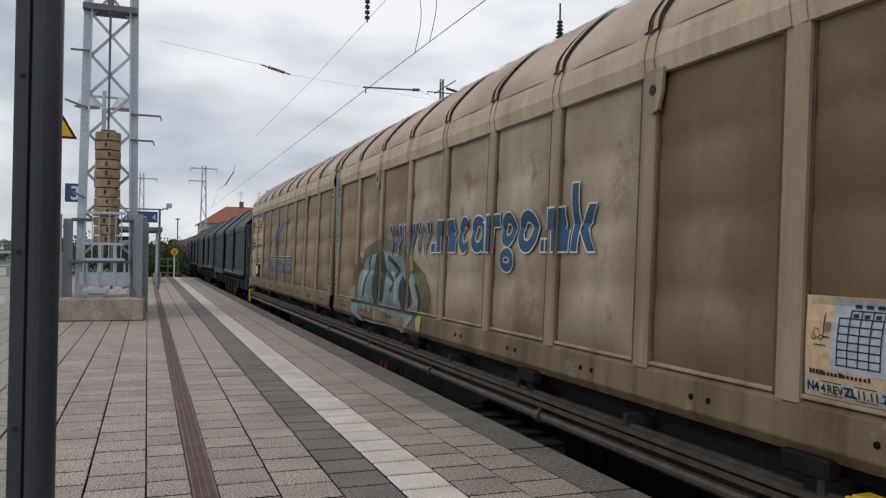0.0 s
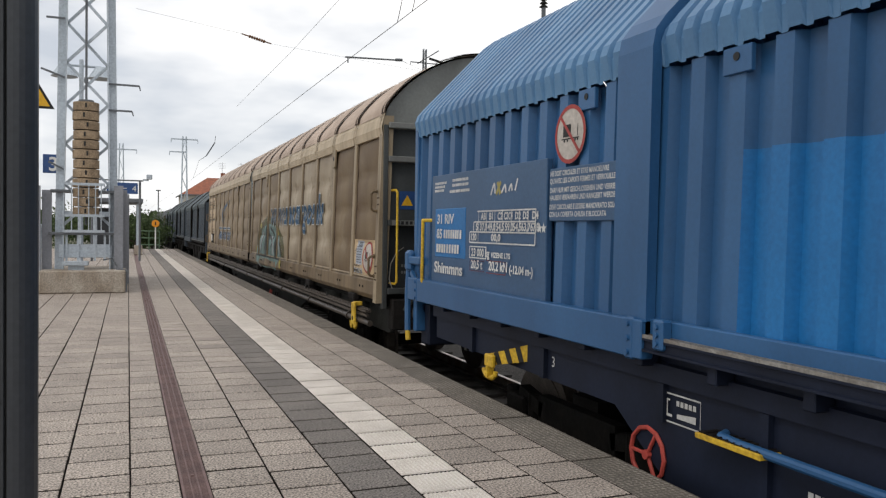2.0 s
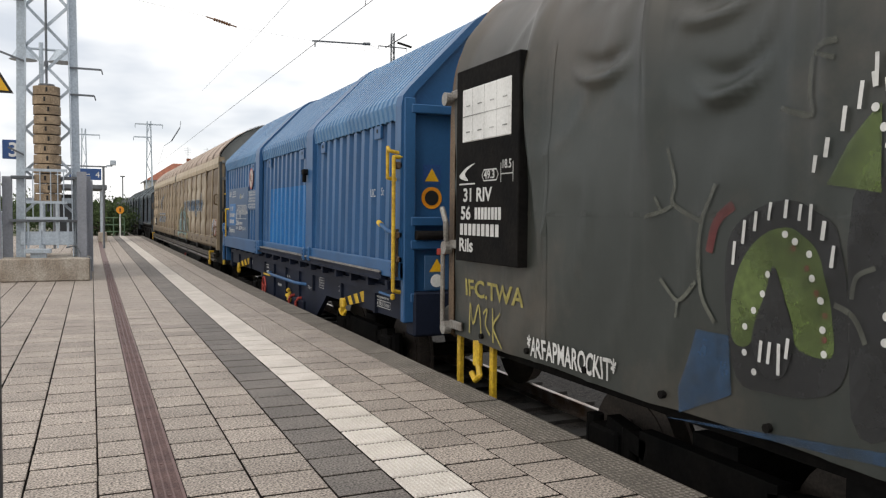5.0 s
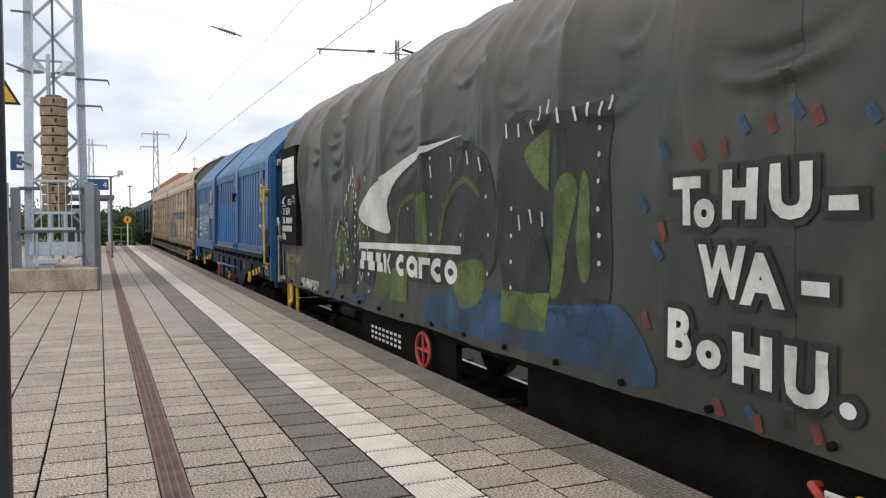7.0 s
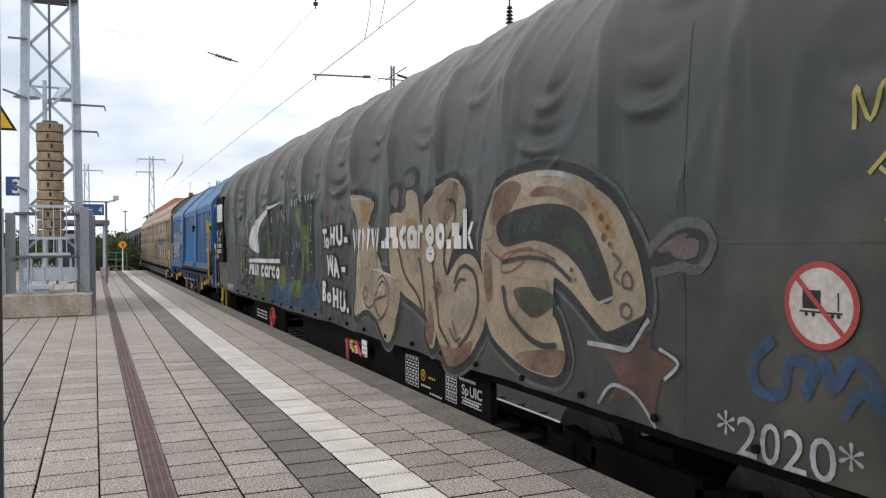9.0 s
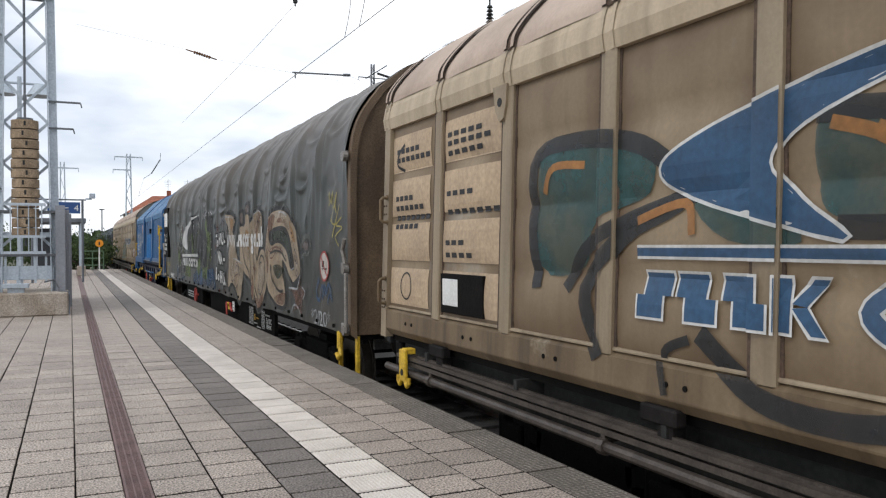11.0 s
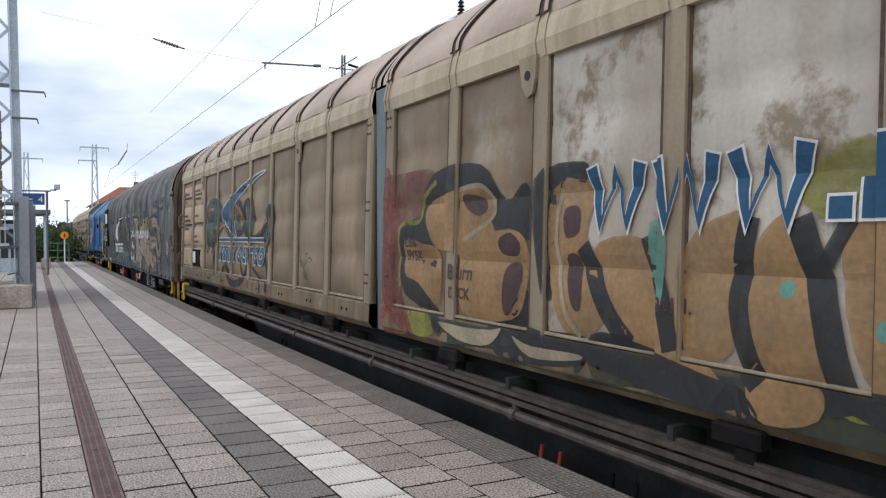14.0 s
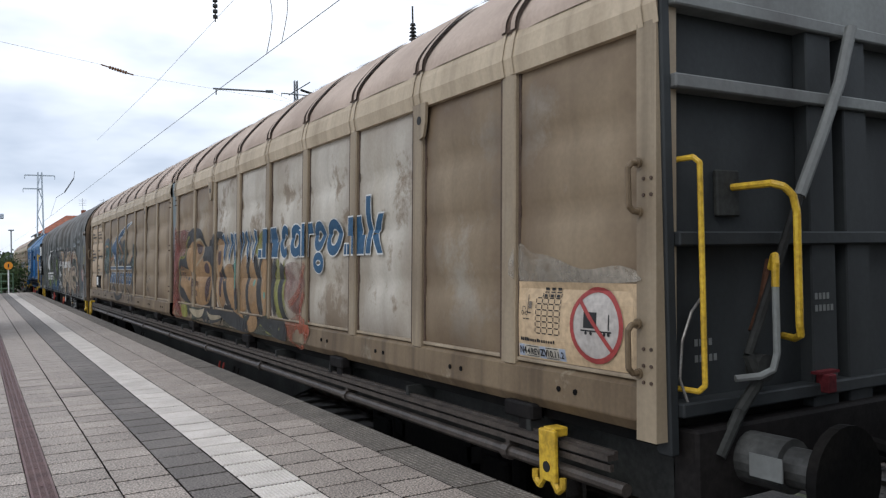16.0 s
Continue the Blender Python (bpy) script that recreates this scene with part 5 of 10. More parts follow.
            pipe(bm, [(xx, yy, z), (xx - 0.05, yy, z + 0.004), (xx - 0.075, yy, z + 0.03), (xx - 0.075, yy, z + 0.21), (xx - 0.05, yy, z + 0.236), (xx, yy, z + 0.24)], 0.015, 8)
            for zz in (z, z + 0.24):
                rod(bm, (xx - 0.006, yy, zz), (xx - 0.016, yy, zz), 0.026, 10)
            part("grab_handle", bm, "beige_sill", w, "small brown-stained grab handle")
    for yy in (-0.235, 0.235):
        for z in (1.62, 1.70, 2.30, 2.38, 3.02, 3.10):
            bm = bmesh.new()
            for dy in (-0.03, 0.03):
                rod(bm, (lean(z) - 0.028, yy + dy, z), (lean(z) - 0.040, yy + dy, z), 0.010, 6)
            part("rivet_pair", bm, "beige_groove", w)
    # sill and upper rail
    bm = bmesh.new()
    box(bm, lean(2.3) + 0.01, -1.30, -0.105, 0.105, BZ0, BZ3 - 0.03)
    part("centre_slot", bm, "slot_grey", w, "pale blue-grey strip between the two sliding walls")
    for y0, y1 in ((-half, -0.15), (0.15, half)):
        bm = bmesh.new()
        prism(bm, [(lean(BZ0) + 0.07, BZ0 - 0.01), (lean(BZ0) + 0.012, BZ0), (lean(BZ0) - 0.028, BZ0 + 0.055), (lean(BZ0) - 0.030, BZ0 + 0.065), (lean(BZ1) - 0.030, BZ1 - 0.03), (lean(BZ1) + 0.02, BZ1 + 0.006)], y0 + (0.13 if y0 < -5 else 0), y1 - (0.13 if y1 > 5 else 0), caps=False)
        sill = part("sill", bm, "beige_sill", w)
        for k in range(9):
            bm = bmesh.new()
            yy = y0 + 0.66 + k * BP
            for d in (-0.07, 0.07):
                rod(bm, (lean(1.33) - 0.026, yy + d, 1.335), (lean(1.33) - 0.037, yy + d, 1.335), 0.016, 8)
            part("bolt_pair", bm, "dark", sill)
        for k in range(4):
            bm = bmesh.new()
            yy = y0 + 1.1 + k * 2.75
            box(bm, -1.445, -1.36, yy - 0.14, yy + 0.14, 1.12, 1.215, 0.012)
            box(bm, -1.43, -1.33, yy - 0.10, yy + 0.02, 0.98, 1.13, 0.01)
            part("roller_bracket", bm, "under", sill)
        bm = bmesh.new()
        prism(bm, [(lean(BZ2) + 0.04, BZ2 - 0.004), (lean(BZ2) - 0.030, BZ2), (lean(BZ2) - 0.045, BZ2 + 0.10), (lean(BZ3) - 0.030, BZ3 - 0.05), (-1.335, BZ3 + 0.01)], y0, y1)
        part("upper_rail", bm, "beige_top", w, "beige longitudinal roof rail, light put into its colour")
    for y in (-8.48, -2.48, 2.45, 8.48):
        bm = bmesh.new()
        prof = [(y - 0.10, 3.19), (y + 0.10, 3.19), (y + 0.07, 3.02), (y + 0.01, 2.93), (y - 0.05, 2.95), (y - 0.085, 3.05)]
        f = [bm.verts.new((lean(3.1) - 0.052, p, q)) for p, q in prof]
        b = [bm.verts.new((lean(3.1) - 0.030, p, q)) for p, q in prof]
        bm.faces.new(f), bm.faces.new(b[::-1])
        for k in range(6):
            bm.faces.new((f[k], f[k - 1], b[k - 1], b[k]))
        lug = part("lifting_lug", bm, "beige_rail", w, "steel lug with a round hole")
        bm = bmesh.new()
        rod(bm, (lean(3.1) - 0.0525, y, 3.07), (lean(3.1) - 0.0555, y, 3.07), 0.032, 14)
        part("hole", bm, "black", lug)
    # roof
    for y0, y1 in ((-half, -0.03), (0.03, half)):
        bm = bmesh.new()
        n = 36
        rows = []
        for k in range(n + 1):
            y = y0 + (y1 - y0) * k / n
            f = abs(((abs(y) - BC0) / BP) % 1.0 - 0.5) * 2
            sag = 0.025 * (1 - f ** 3)
            rows.append([bm.verts.new((x * (1 + 0.010 * sag / 0.025), y, z + sag * (0.4 + 0.6 * (z - 3.42)))) for x, z in ROOF_LINE])
        for r0, r1 in zip(rows, rows[1:]):
            for k in range(len(ROOF_LINE) - 1):
                bm.faces.new((r0[k], r1[k], r1[k + 1], r0[k + 1]))
        part("roof", bm, "beige_roof", w, "dusty brown domed roof sheet", smooth=True)
    ribs = BAYS + [-0.19, 0.19, -half + 0.05, half - 0.05]
    for y in ribs:
        bm = bmesh.new()
        wide = 0.05 if abs(y) > 0.3 else 0.036
        for d, wd in ((-wide, 0.022), (wide, 0.022)):
            prism(bm, [(x * 1.022, z + 0.026) for x, z in ROOF_LINE], y + d - wd, y + d + wd)
            for s in (-wd, wd):
                prism(bm, [(x * 1.022, z + 0.026) for x, z in ROOF_LINE], y + d + s, y + d + s)
        rib = part("roof_rib", bm, "beige_roof", w)
        bm = bmesh.new()
        prism(bm, [(x * 1.014, z + 0.018) for x, z in ROOF_LINE], y - wide - 0.03, y + wide + 0.03)
        part("seam", bm, "beige_groove", rib, "rusty dark roof seam")
        bm = bmesh.new()
        for d in (-wide, wide):
            prism(bm, [(lean(BZ2) - 0.036, BZ2), (lean(BZ2) - 0.051, BZ2 + 0.10), (lean(BZ3) - 0.037, BZ3 - 0.05), (-1.345, BZ3 + 0.02)], y + d - 0.018, y + d + 0.018)
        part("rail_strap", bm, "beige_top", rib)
    # far side, floor, ends
    bm = bmesh.new()
    prism(bm, [(1.35, 1.2), (1.42, 1.2), (1.36, 3.45), (1.30, 3.45)], -half, half, True, True)
    part("far_wall", bm, "beige", w)
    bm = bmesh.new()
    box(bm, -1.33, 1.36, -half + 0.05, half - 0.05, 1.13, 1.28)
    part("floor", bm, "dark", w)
    for e in (-1, 1):
        ye = e * (half - 0.10)
        bm = bmesh.new()
        box(bm, -1.30, 1.30, ye - 0.03, ye + 0.03, 1.1, 3.3)
        wall = part("end_wall", bm, sooty, w, "sooty grey recessed end wall")
        bm = bmesh.new()
        top = [(x * 0.985, z - 0.01) for x, z in ROOF_LINE]
        vs = [bm.verts.new((x, ye + e * 0.035, z)) for x, z in top] + [bm.verts.new((1.31, ye + e * 0.035, 3.28)), bm.verts.new((-1.31, ye + e * 0.035, 3.28))]
        bm.faces.new(vs)
        part("gable", bm, "end_light", wall, "light grey gable sheet")
        # sheet added to make the end wall darker below the middle ledge
        bm = bmesh.new()
        box(bm, -1.27, 1.27, ye + e * 0.031, ye + e * 0.040, 1.20, 2.10)
        part("lower_sheet", bm, "end_grey", wall, "dark sheet added over the lower end wall")
        for z, key in ((3.26, "end_light"), (2.86, "end_light"), (2.10, sooty), (1.28, sooty)):
            bm = bmesh.new()
            box(bm, -1.30, 1.30, ye + e * 0.03, ye + e * 0.15, z, z + 0.07, 0.008)
            part("ledge", bm, key, wall)
        for x in (-0.16, 0.16, -1.33, 1.33):
            bm = bmesh.new()
            wd = 0.11 if abs(x) < 1 else 0.03
            box(bm, x - wd, x + wd, ye + e * 0.03, ye + e * 0.12, 1.1, 3.3, 0.008)
            part("stanchion", bm, sooty, wall)
        bm = bmesh.new()
        pipe(bm, [(0.02, ye + e * 0.2, 3.3), (-0.10, ye + e * 0.2, 2.98), (-0.27, ye + e * 0.2, 2.68), (-0.47, ye + e * 0.2, 2.35)], 0.032, 8)
        part("brace_pipe", bm, "end_light", w, "pale grey diagonal pipe")
        bm = bmesh.new()
        rod(bm, (-0.47, ye + e * 0.2, 2.35), (-0.85, ye + e * 0.16, 1.55), 0.024, 8)
        pipe(bm, [(-0.85, ye + e * 0.16, 1.55), (-0.80, ye + e * 0.18, 1.42), (-0.95, ye + e * 0.18, 1.28), (-1.10, ye + e * 0.18, 1.08)], 0.03, 8)
        rod(bm, (-0.76, ye + e * 0.12, 1.48), (-0.76, ye + e * 0.20, 1.48), 0.07, 12)
        part("locking_lever", bm, "frame_dark", w, "dark diagonal locking linkage")
        bm = bmesh.new()
        pipe(bm, [(-1.25, ye + e * 0.05, 2.52), (-1.22, ye + e * 0.17, 2.525), (-1.21, ye + e * 0.20, 2.495), (-1.21, ye + e * 0.20, 1.435), (-1.22, ye + e * 0.17, 1.405), (-1.25, ye + e * 0.05, 1.41)], 0.014, 8)
        part("handrail", bm, "yellow", w, "yellow vertical handrail")
        bm = bmesh.new()
        pipe(bm, [(-0.82, ye + e * 0.06, 2.40), (-0.77, ye + e * 0.26, 2.405), (-0.74, ye + e * 0.31, 2.385), (-0.71, ye + e * 0.335, 2.34), (-0.69, ye + e * 0.34, 2.26), (-0.69, ye + e * 0.34, 1.70), (-0.67, ye + e * 0.33, 1.65), (-0.62, ye + e * 0.26, 1.625), (-0.50, ye + e * 0.10, 1.62)], 0.019, 8)
        rail = part("handrail", bm, "yellow", w, "bent yellow handrail")
        bm = bmesh.new()
        box(bm, -0.93, -0.76, ye + e * 0.03, ye + e * 0.062, 2.25, 2.49, 0.008)
        part("bracket_plate", bm, "frame_dark", rail, "dark bolted bracket plate")
        # worn link, thin hose, red bracket and small stencils on the end wall
        bm = bmesh.new()
        pipe(bm, [(-0.62, ye + e * 0.13, 2.02), (-0.70, ye + e * 0.14, 1.80), (-0.78, ye + e * 0.14, 1.66)], 0.028, 8)
        part("link", bm, "rust_link", w, "rust-brown short link rod")
        bm = bmesh.new()
        pipe(bm, [(-1.08, ye + e * 0.07, 1.84), (-1.18, ye + e * 0.10, 1.78), (-1.25, ye + e * 0.10, 1.64), (-1.27, ye + e * 0.10, 1.46), (-1.22, ye + e * 0.12, 1.30)], 0.007, 6)
        part("hose", bm, "steel", w, "thin pale grey hose")
        bm = bmesh.new()
        box(bm, -0.26, -0.19, ye + e * 0.12, ye + e * 0.20, 1.30, 1.40, 0.006)
        box(bm, -0.30, -0.12, ye + e * 0.12, ye + e * 0.17, 1.40, 1.415)
        part("signal_bracket", bm, "dull_red", w, "small dull red lamp bracket")
        for z, x0, n in ((1.80, -0.25, 4), (1.735, -0.25, 5), (1.60, -1.10, 4), (1.52, -1.10, 5)):
            for k in range(n):
                bm = bmesh.new()
                d = 0.122 if x0 > -1 else 0.041
                box(bm, x0 + k * 0.034, x0 + k * 0.034 + 0.022, ye + e * d, ye + e * (d + 0.002), z, z + 0.035)
                part("lettering_bar", bm, "end_light", wall)
        bm = bmesh.new()
        pipe(bm, [(-0.66, ye + e * 0.16, 1.98), (-0.69, ye + e * 0.20, 2.04), (-0.73, ye + e * 0.24, 2.045), (-0.755, ye + e * 0.26, 2.00), (-0.76, ye + e * 0.26, 1.89)], 0.019, 8)
        bm2 = bmesh.new()
        pipe(bm2, [(-0.76, ye + e * 0.26, 1.89), (-0.76, ye + e * 0.26, 1.56), (-0.78, ye + e * 0.25, 1.48), (-0.84, ye + e * 0.22, 1.45), (-0.95, ye + e * 0.16, 1.44)], 0.018, 8)
        hr = part("hand_lever", bm, "yellow", w, "short lever with yellow grip")
        part("lever_rod", bm2, "end_light", hr)
        bm = bmesh.new()
        box(bm, -1.25, 1.25, ye + e * 0.02, ye + e * 0.18, 0.85, 1.22, 0.015)
        part("headstock", bm, "under", w)
        # tow hook below the corner
        bm = bmesh.new()
        yy = e * (half - 0.74)
        box(bm, -1.515, -1.485, yy - 0.07, yy + 0.07, 0.84, 1.12, 0.006)
        box(bm, -1.50, -1.40, yy - 0.05, yy + 0.05, 1.08, 1.13, 0.006)
        for d in (-0.08, 0.08):
            pipe(bm, [(-1.50, yy + d * 0.4, 0.86), (-1.50, yy + d, 0.80), (-1.50, yy + d * 1.5, 0.83), (-1.50, yy + d * 1.5, 0.88)], 0.019, 6)
        hook = part("tow_hook", bm, "yellow", w, "yellow double tow hook")
        bm = bmesh.new()
        rod(bm, (-1.516, yy, 0.92), (-1.519, yy, 0.92), 0.030, 12)
        part("hole", bm, "black", hook)
        # buffer marking and warning sticker
        bm = bmesh.new()
        box(bm, -1.012, -1.004, ye + e * 0.28, ye + e * 0.46, 1.0, 1.11)
        part("buffer_mark", bm, "end_light", w, "pale painted mark on the buffer")
        if middle < 0:
            continue
        bm = bmesh.new()
        box(bm, -1.13, -0.93, ye + e * 0.03, ye + e * 0.034, 2.30, 2.52)
        st = part("warning_sticker", bm, "sign_blue", w, "blue sticker with a yellow triangle")
        bm = bmesh.new()
        tri = [bm.verts.new((-1.03 + p, ye + e * 0.036, 2.345 + q)) for p, q in ((-0.075, 0), (0.075, 0), (0, 0.13))]
        bm.faces.new(tri)
        part("triangle", bm, "sign_yellow", st)
        bm = bmesh.new()
        box(bm, -1.26, -0.6, ye + e * 0.151, ye + e * 0.154, 2.105, 2.165)
        part("date_strip", bm, "end_light", w, "pale stencilled date strip")
        bm = bmesh.new()
        for k in range(9):
            box(bm, -1.2 + k * 0.055, -1.165 + k * 0.055, ye + e * 0.155, ye + e * 0.157, 2.115, 2.155)
        part("lettering_bar", bm, "black", w, "small unreadable stencilled lettering")
    # guide rails and pipe below the sill
    for y0, y1, z in ((-half + 0.3, half - 0.5, 1.03),):
        bm = bmesh.new()
        prism(bm, [(-1.40, z), (-1.40, z + 0.045), (-1.425, z + 0.045), (-1.425, z + 0.03), (-1.47, z + 0.03), (-1.47, z)], y0, y1, True, True)
        prism(bm, [(-1.43, z - 0.055), (-1.43, z - 0.02), (-1.455, z - 0.02), (-1.455, z - 0.055)], y0, y1, True, True)
        part("guide_rail", bm, "track_rail", w, "worn brown steel guide rail")
    bm = bmesh.new()
    rod(bm, (-1.44, -half + 0.2, 0.905), (-1.44, half - 0.2, 0.905), 0.035, 10)
    for k in range(9):
        yy = -half + 1.2 + k * 2.4
        rod(bm, (-1.44, yy - 0.03, 0.905), (-1.44, yy + 0.03, 0.905), 0.05, 10)
        box(bm, -1.45, -1.2, yy - 0.02, yy + 0.02, 0.93, 1.0)
    part("pipe", bm, "track_rail", w)
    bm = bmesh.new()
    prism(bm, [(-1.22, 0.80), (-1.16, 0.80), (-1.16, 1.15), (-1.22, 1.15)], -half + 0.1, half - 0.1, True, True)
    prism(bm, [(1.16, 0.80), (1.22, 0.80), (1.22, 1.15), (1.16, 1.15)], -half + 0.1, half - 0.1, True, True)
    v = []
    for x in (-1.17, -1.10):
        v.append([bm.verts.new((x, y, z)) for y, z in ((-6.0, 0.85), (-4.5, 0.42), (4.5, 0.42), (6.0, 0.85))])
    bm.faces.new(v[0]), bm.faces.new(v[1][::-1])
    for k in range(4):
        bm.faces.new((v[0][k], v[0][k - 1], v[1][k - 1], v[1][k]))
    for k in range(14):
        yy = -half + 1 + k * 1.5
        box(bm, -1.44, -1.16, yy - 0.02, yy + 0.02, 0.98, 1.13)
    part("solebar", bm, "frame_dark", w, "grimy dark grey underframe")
    for yy, key in ((-2.6, "red"), (3.4, "under"), (-3.3, "under")):
        bm = bmesh.new()
        pipe(bm, curve_through([(-1.30, yy - 0.1, 0.72), (-1.32, yy - 0.09, 0.60), (-1.32, yy, 0.54), (-1.32, yy + 0.09, 0.60), (-1.30, yy + 0.1, 0.72)], steps=3), 0.014, 6)
        part("brake_handle", bm, key, w)
    running_gear(w, (-8.0, 8.0), 2 * half + 1.24)
    MOVING.append((w, middle))
    return w


def no_ride_sign(name_parent, side, cuts, y, z, r, step, squeeze=1.0):
    p = lay("prohibition_disc", disc(bmesh.new(), y, z, r, 0), side, *cuts, step, paint("sign white", (0.46, 0.42, 0.38)), name_parent, "round white prohibition sticker with red rim", 0.008)
    lay("rim", ring(bmesh.new(), y, z, r * 0.93, r * 0.14), side, *cuts, step, paint("sign red", (0.32, 0.045, 0.04)), p, "", 0.010)
    bm = bmesh.new()
    rect(bm, y - r * 0.05, y + r * 0.45, z - r * 0.08, z + r * 0.34)
    rect(bm, y - r * 0.6, y + r * 0.55, z - r * 0.17, z - r * 0.13)
    for k in (-0.5, -0.35, 0.15, 0.35):
        disc(bm, y + r * k, z - r * 0.21, r * 0.05, 0, 10)
    rect(bm, y - r * 0.52, y - r * 0.48, z - r * 0.1, z + r * 0.3)
    lay("pictogram", bm, side, *cuts, step, "black", p, "", 0.010)
    a = r * 0.62
    lay("slash", stroke(bmesh.new(), [(y + a, z + a), (y - a, z - a)], r * 0.12), side, *cuts, step, paint("sign red", (0.32, 0.045, 0.04)), p, "", 0.012)
    return p


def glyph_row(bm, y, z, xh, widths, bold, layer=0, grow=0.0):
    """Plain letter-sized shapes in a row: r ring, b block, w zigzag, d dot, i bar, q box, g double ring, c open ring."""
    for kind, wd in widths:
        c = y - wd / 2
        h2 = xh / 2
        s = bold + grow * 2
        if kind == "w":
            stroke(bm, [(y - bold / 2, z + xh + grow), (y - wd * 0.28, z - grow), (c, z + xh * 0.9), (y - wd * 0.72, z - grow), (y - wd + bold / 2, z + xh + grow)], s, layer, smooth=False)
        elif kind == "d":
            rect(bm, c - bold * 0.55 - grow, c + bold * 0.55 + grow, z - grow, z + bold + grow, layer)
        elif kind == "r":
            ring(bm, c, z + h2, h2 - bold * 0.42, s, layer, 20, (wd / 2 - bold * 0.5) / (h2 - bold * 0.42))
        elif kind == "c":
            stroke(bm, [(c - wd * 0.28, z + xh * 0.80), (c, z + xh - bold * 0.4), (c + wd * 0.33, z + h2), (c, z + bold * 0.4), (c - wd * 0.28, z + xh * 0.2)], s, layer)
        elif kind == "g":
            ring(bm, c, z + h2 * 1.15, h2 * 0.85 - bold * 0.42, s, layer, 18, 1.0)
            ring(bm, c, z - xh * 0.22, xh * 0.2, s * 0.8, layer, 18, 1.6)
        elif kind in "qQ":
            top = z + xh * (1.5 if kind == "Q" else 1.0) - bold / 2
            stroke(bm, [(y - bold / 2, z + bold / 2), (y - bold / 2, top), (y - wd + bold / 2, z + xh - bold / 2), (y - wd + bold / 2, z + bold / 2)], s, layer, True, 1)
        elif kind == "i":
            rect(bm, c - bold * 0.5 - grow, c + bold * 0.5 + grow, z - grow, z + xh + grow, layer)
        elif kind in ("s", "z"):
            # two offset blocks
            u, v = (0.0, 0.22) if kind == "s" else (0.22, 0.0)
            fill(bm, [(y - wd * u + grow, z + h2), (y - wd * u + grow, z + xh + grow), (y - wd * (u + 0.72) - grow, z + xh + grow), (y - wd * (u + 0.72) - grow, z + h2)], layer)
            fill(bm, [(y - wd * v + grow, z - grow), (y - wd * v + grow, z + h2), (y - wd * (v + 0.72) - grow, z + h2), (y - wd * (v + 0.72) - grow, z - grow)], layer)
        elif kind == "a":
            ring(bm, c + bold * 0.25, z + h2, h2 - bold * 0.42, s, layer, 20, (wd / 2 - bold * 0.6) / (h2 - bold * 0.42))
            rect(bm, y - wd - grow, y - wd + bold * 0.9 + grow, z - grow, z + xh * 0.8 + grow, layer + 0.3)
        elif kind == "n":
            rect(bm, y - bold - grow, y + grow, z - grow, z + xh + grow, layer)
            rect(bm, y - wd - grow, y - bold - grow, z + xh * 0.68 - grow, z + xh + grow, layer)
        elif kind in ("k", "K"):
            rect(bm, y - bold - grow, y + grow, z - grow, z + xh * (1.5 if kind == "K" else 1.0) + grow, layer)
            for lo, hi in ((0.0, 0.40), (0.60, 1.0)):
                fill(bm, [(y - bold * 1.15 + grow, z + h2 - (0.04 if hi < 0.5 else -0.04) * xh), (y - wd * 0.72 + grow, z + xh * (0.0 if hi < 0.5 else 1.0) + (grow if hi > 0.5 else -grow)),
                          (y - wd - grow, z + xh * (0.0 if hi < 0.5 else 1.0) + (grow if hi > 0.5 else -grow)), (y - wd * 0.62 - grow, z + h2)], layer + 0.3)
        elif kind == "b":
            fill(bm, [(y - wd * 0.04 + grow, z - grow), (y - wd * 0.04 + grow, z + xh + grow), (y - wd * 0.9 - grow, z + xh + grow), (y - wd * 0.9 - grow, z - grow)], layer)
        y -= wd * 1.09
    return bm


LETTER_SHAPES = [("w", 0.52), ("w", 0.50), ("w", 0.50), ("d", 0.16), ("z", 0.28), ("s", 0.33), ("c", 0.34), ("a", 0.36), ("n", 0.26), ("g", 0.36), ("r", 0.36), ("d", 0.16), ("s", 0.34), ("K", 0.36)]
BC = (BEIGE_CUTS, BEIGE_ROWS)


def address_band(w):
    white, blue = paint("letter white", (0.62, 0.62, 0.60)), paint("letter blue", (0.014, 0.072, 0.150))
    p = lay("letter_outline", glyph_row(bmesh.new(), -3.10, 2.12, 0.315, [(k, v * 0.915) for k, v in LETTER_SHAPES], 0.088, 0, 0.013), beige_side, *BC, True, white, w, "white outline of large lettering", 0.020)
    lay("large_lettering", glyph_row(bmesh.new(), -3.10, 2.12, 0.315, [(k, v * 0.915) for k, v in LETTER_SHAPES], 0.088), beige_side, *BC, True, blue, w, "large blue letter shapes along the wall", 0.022)


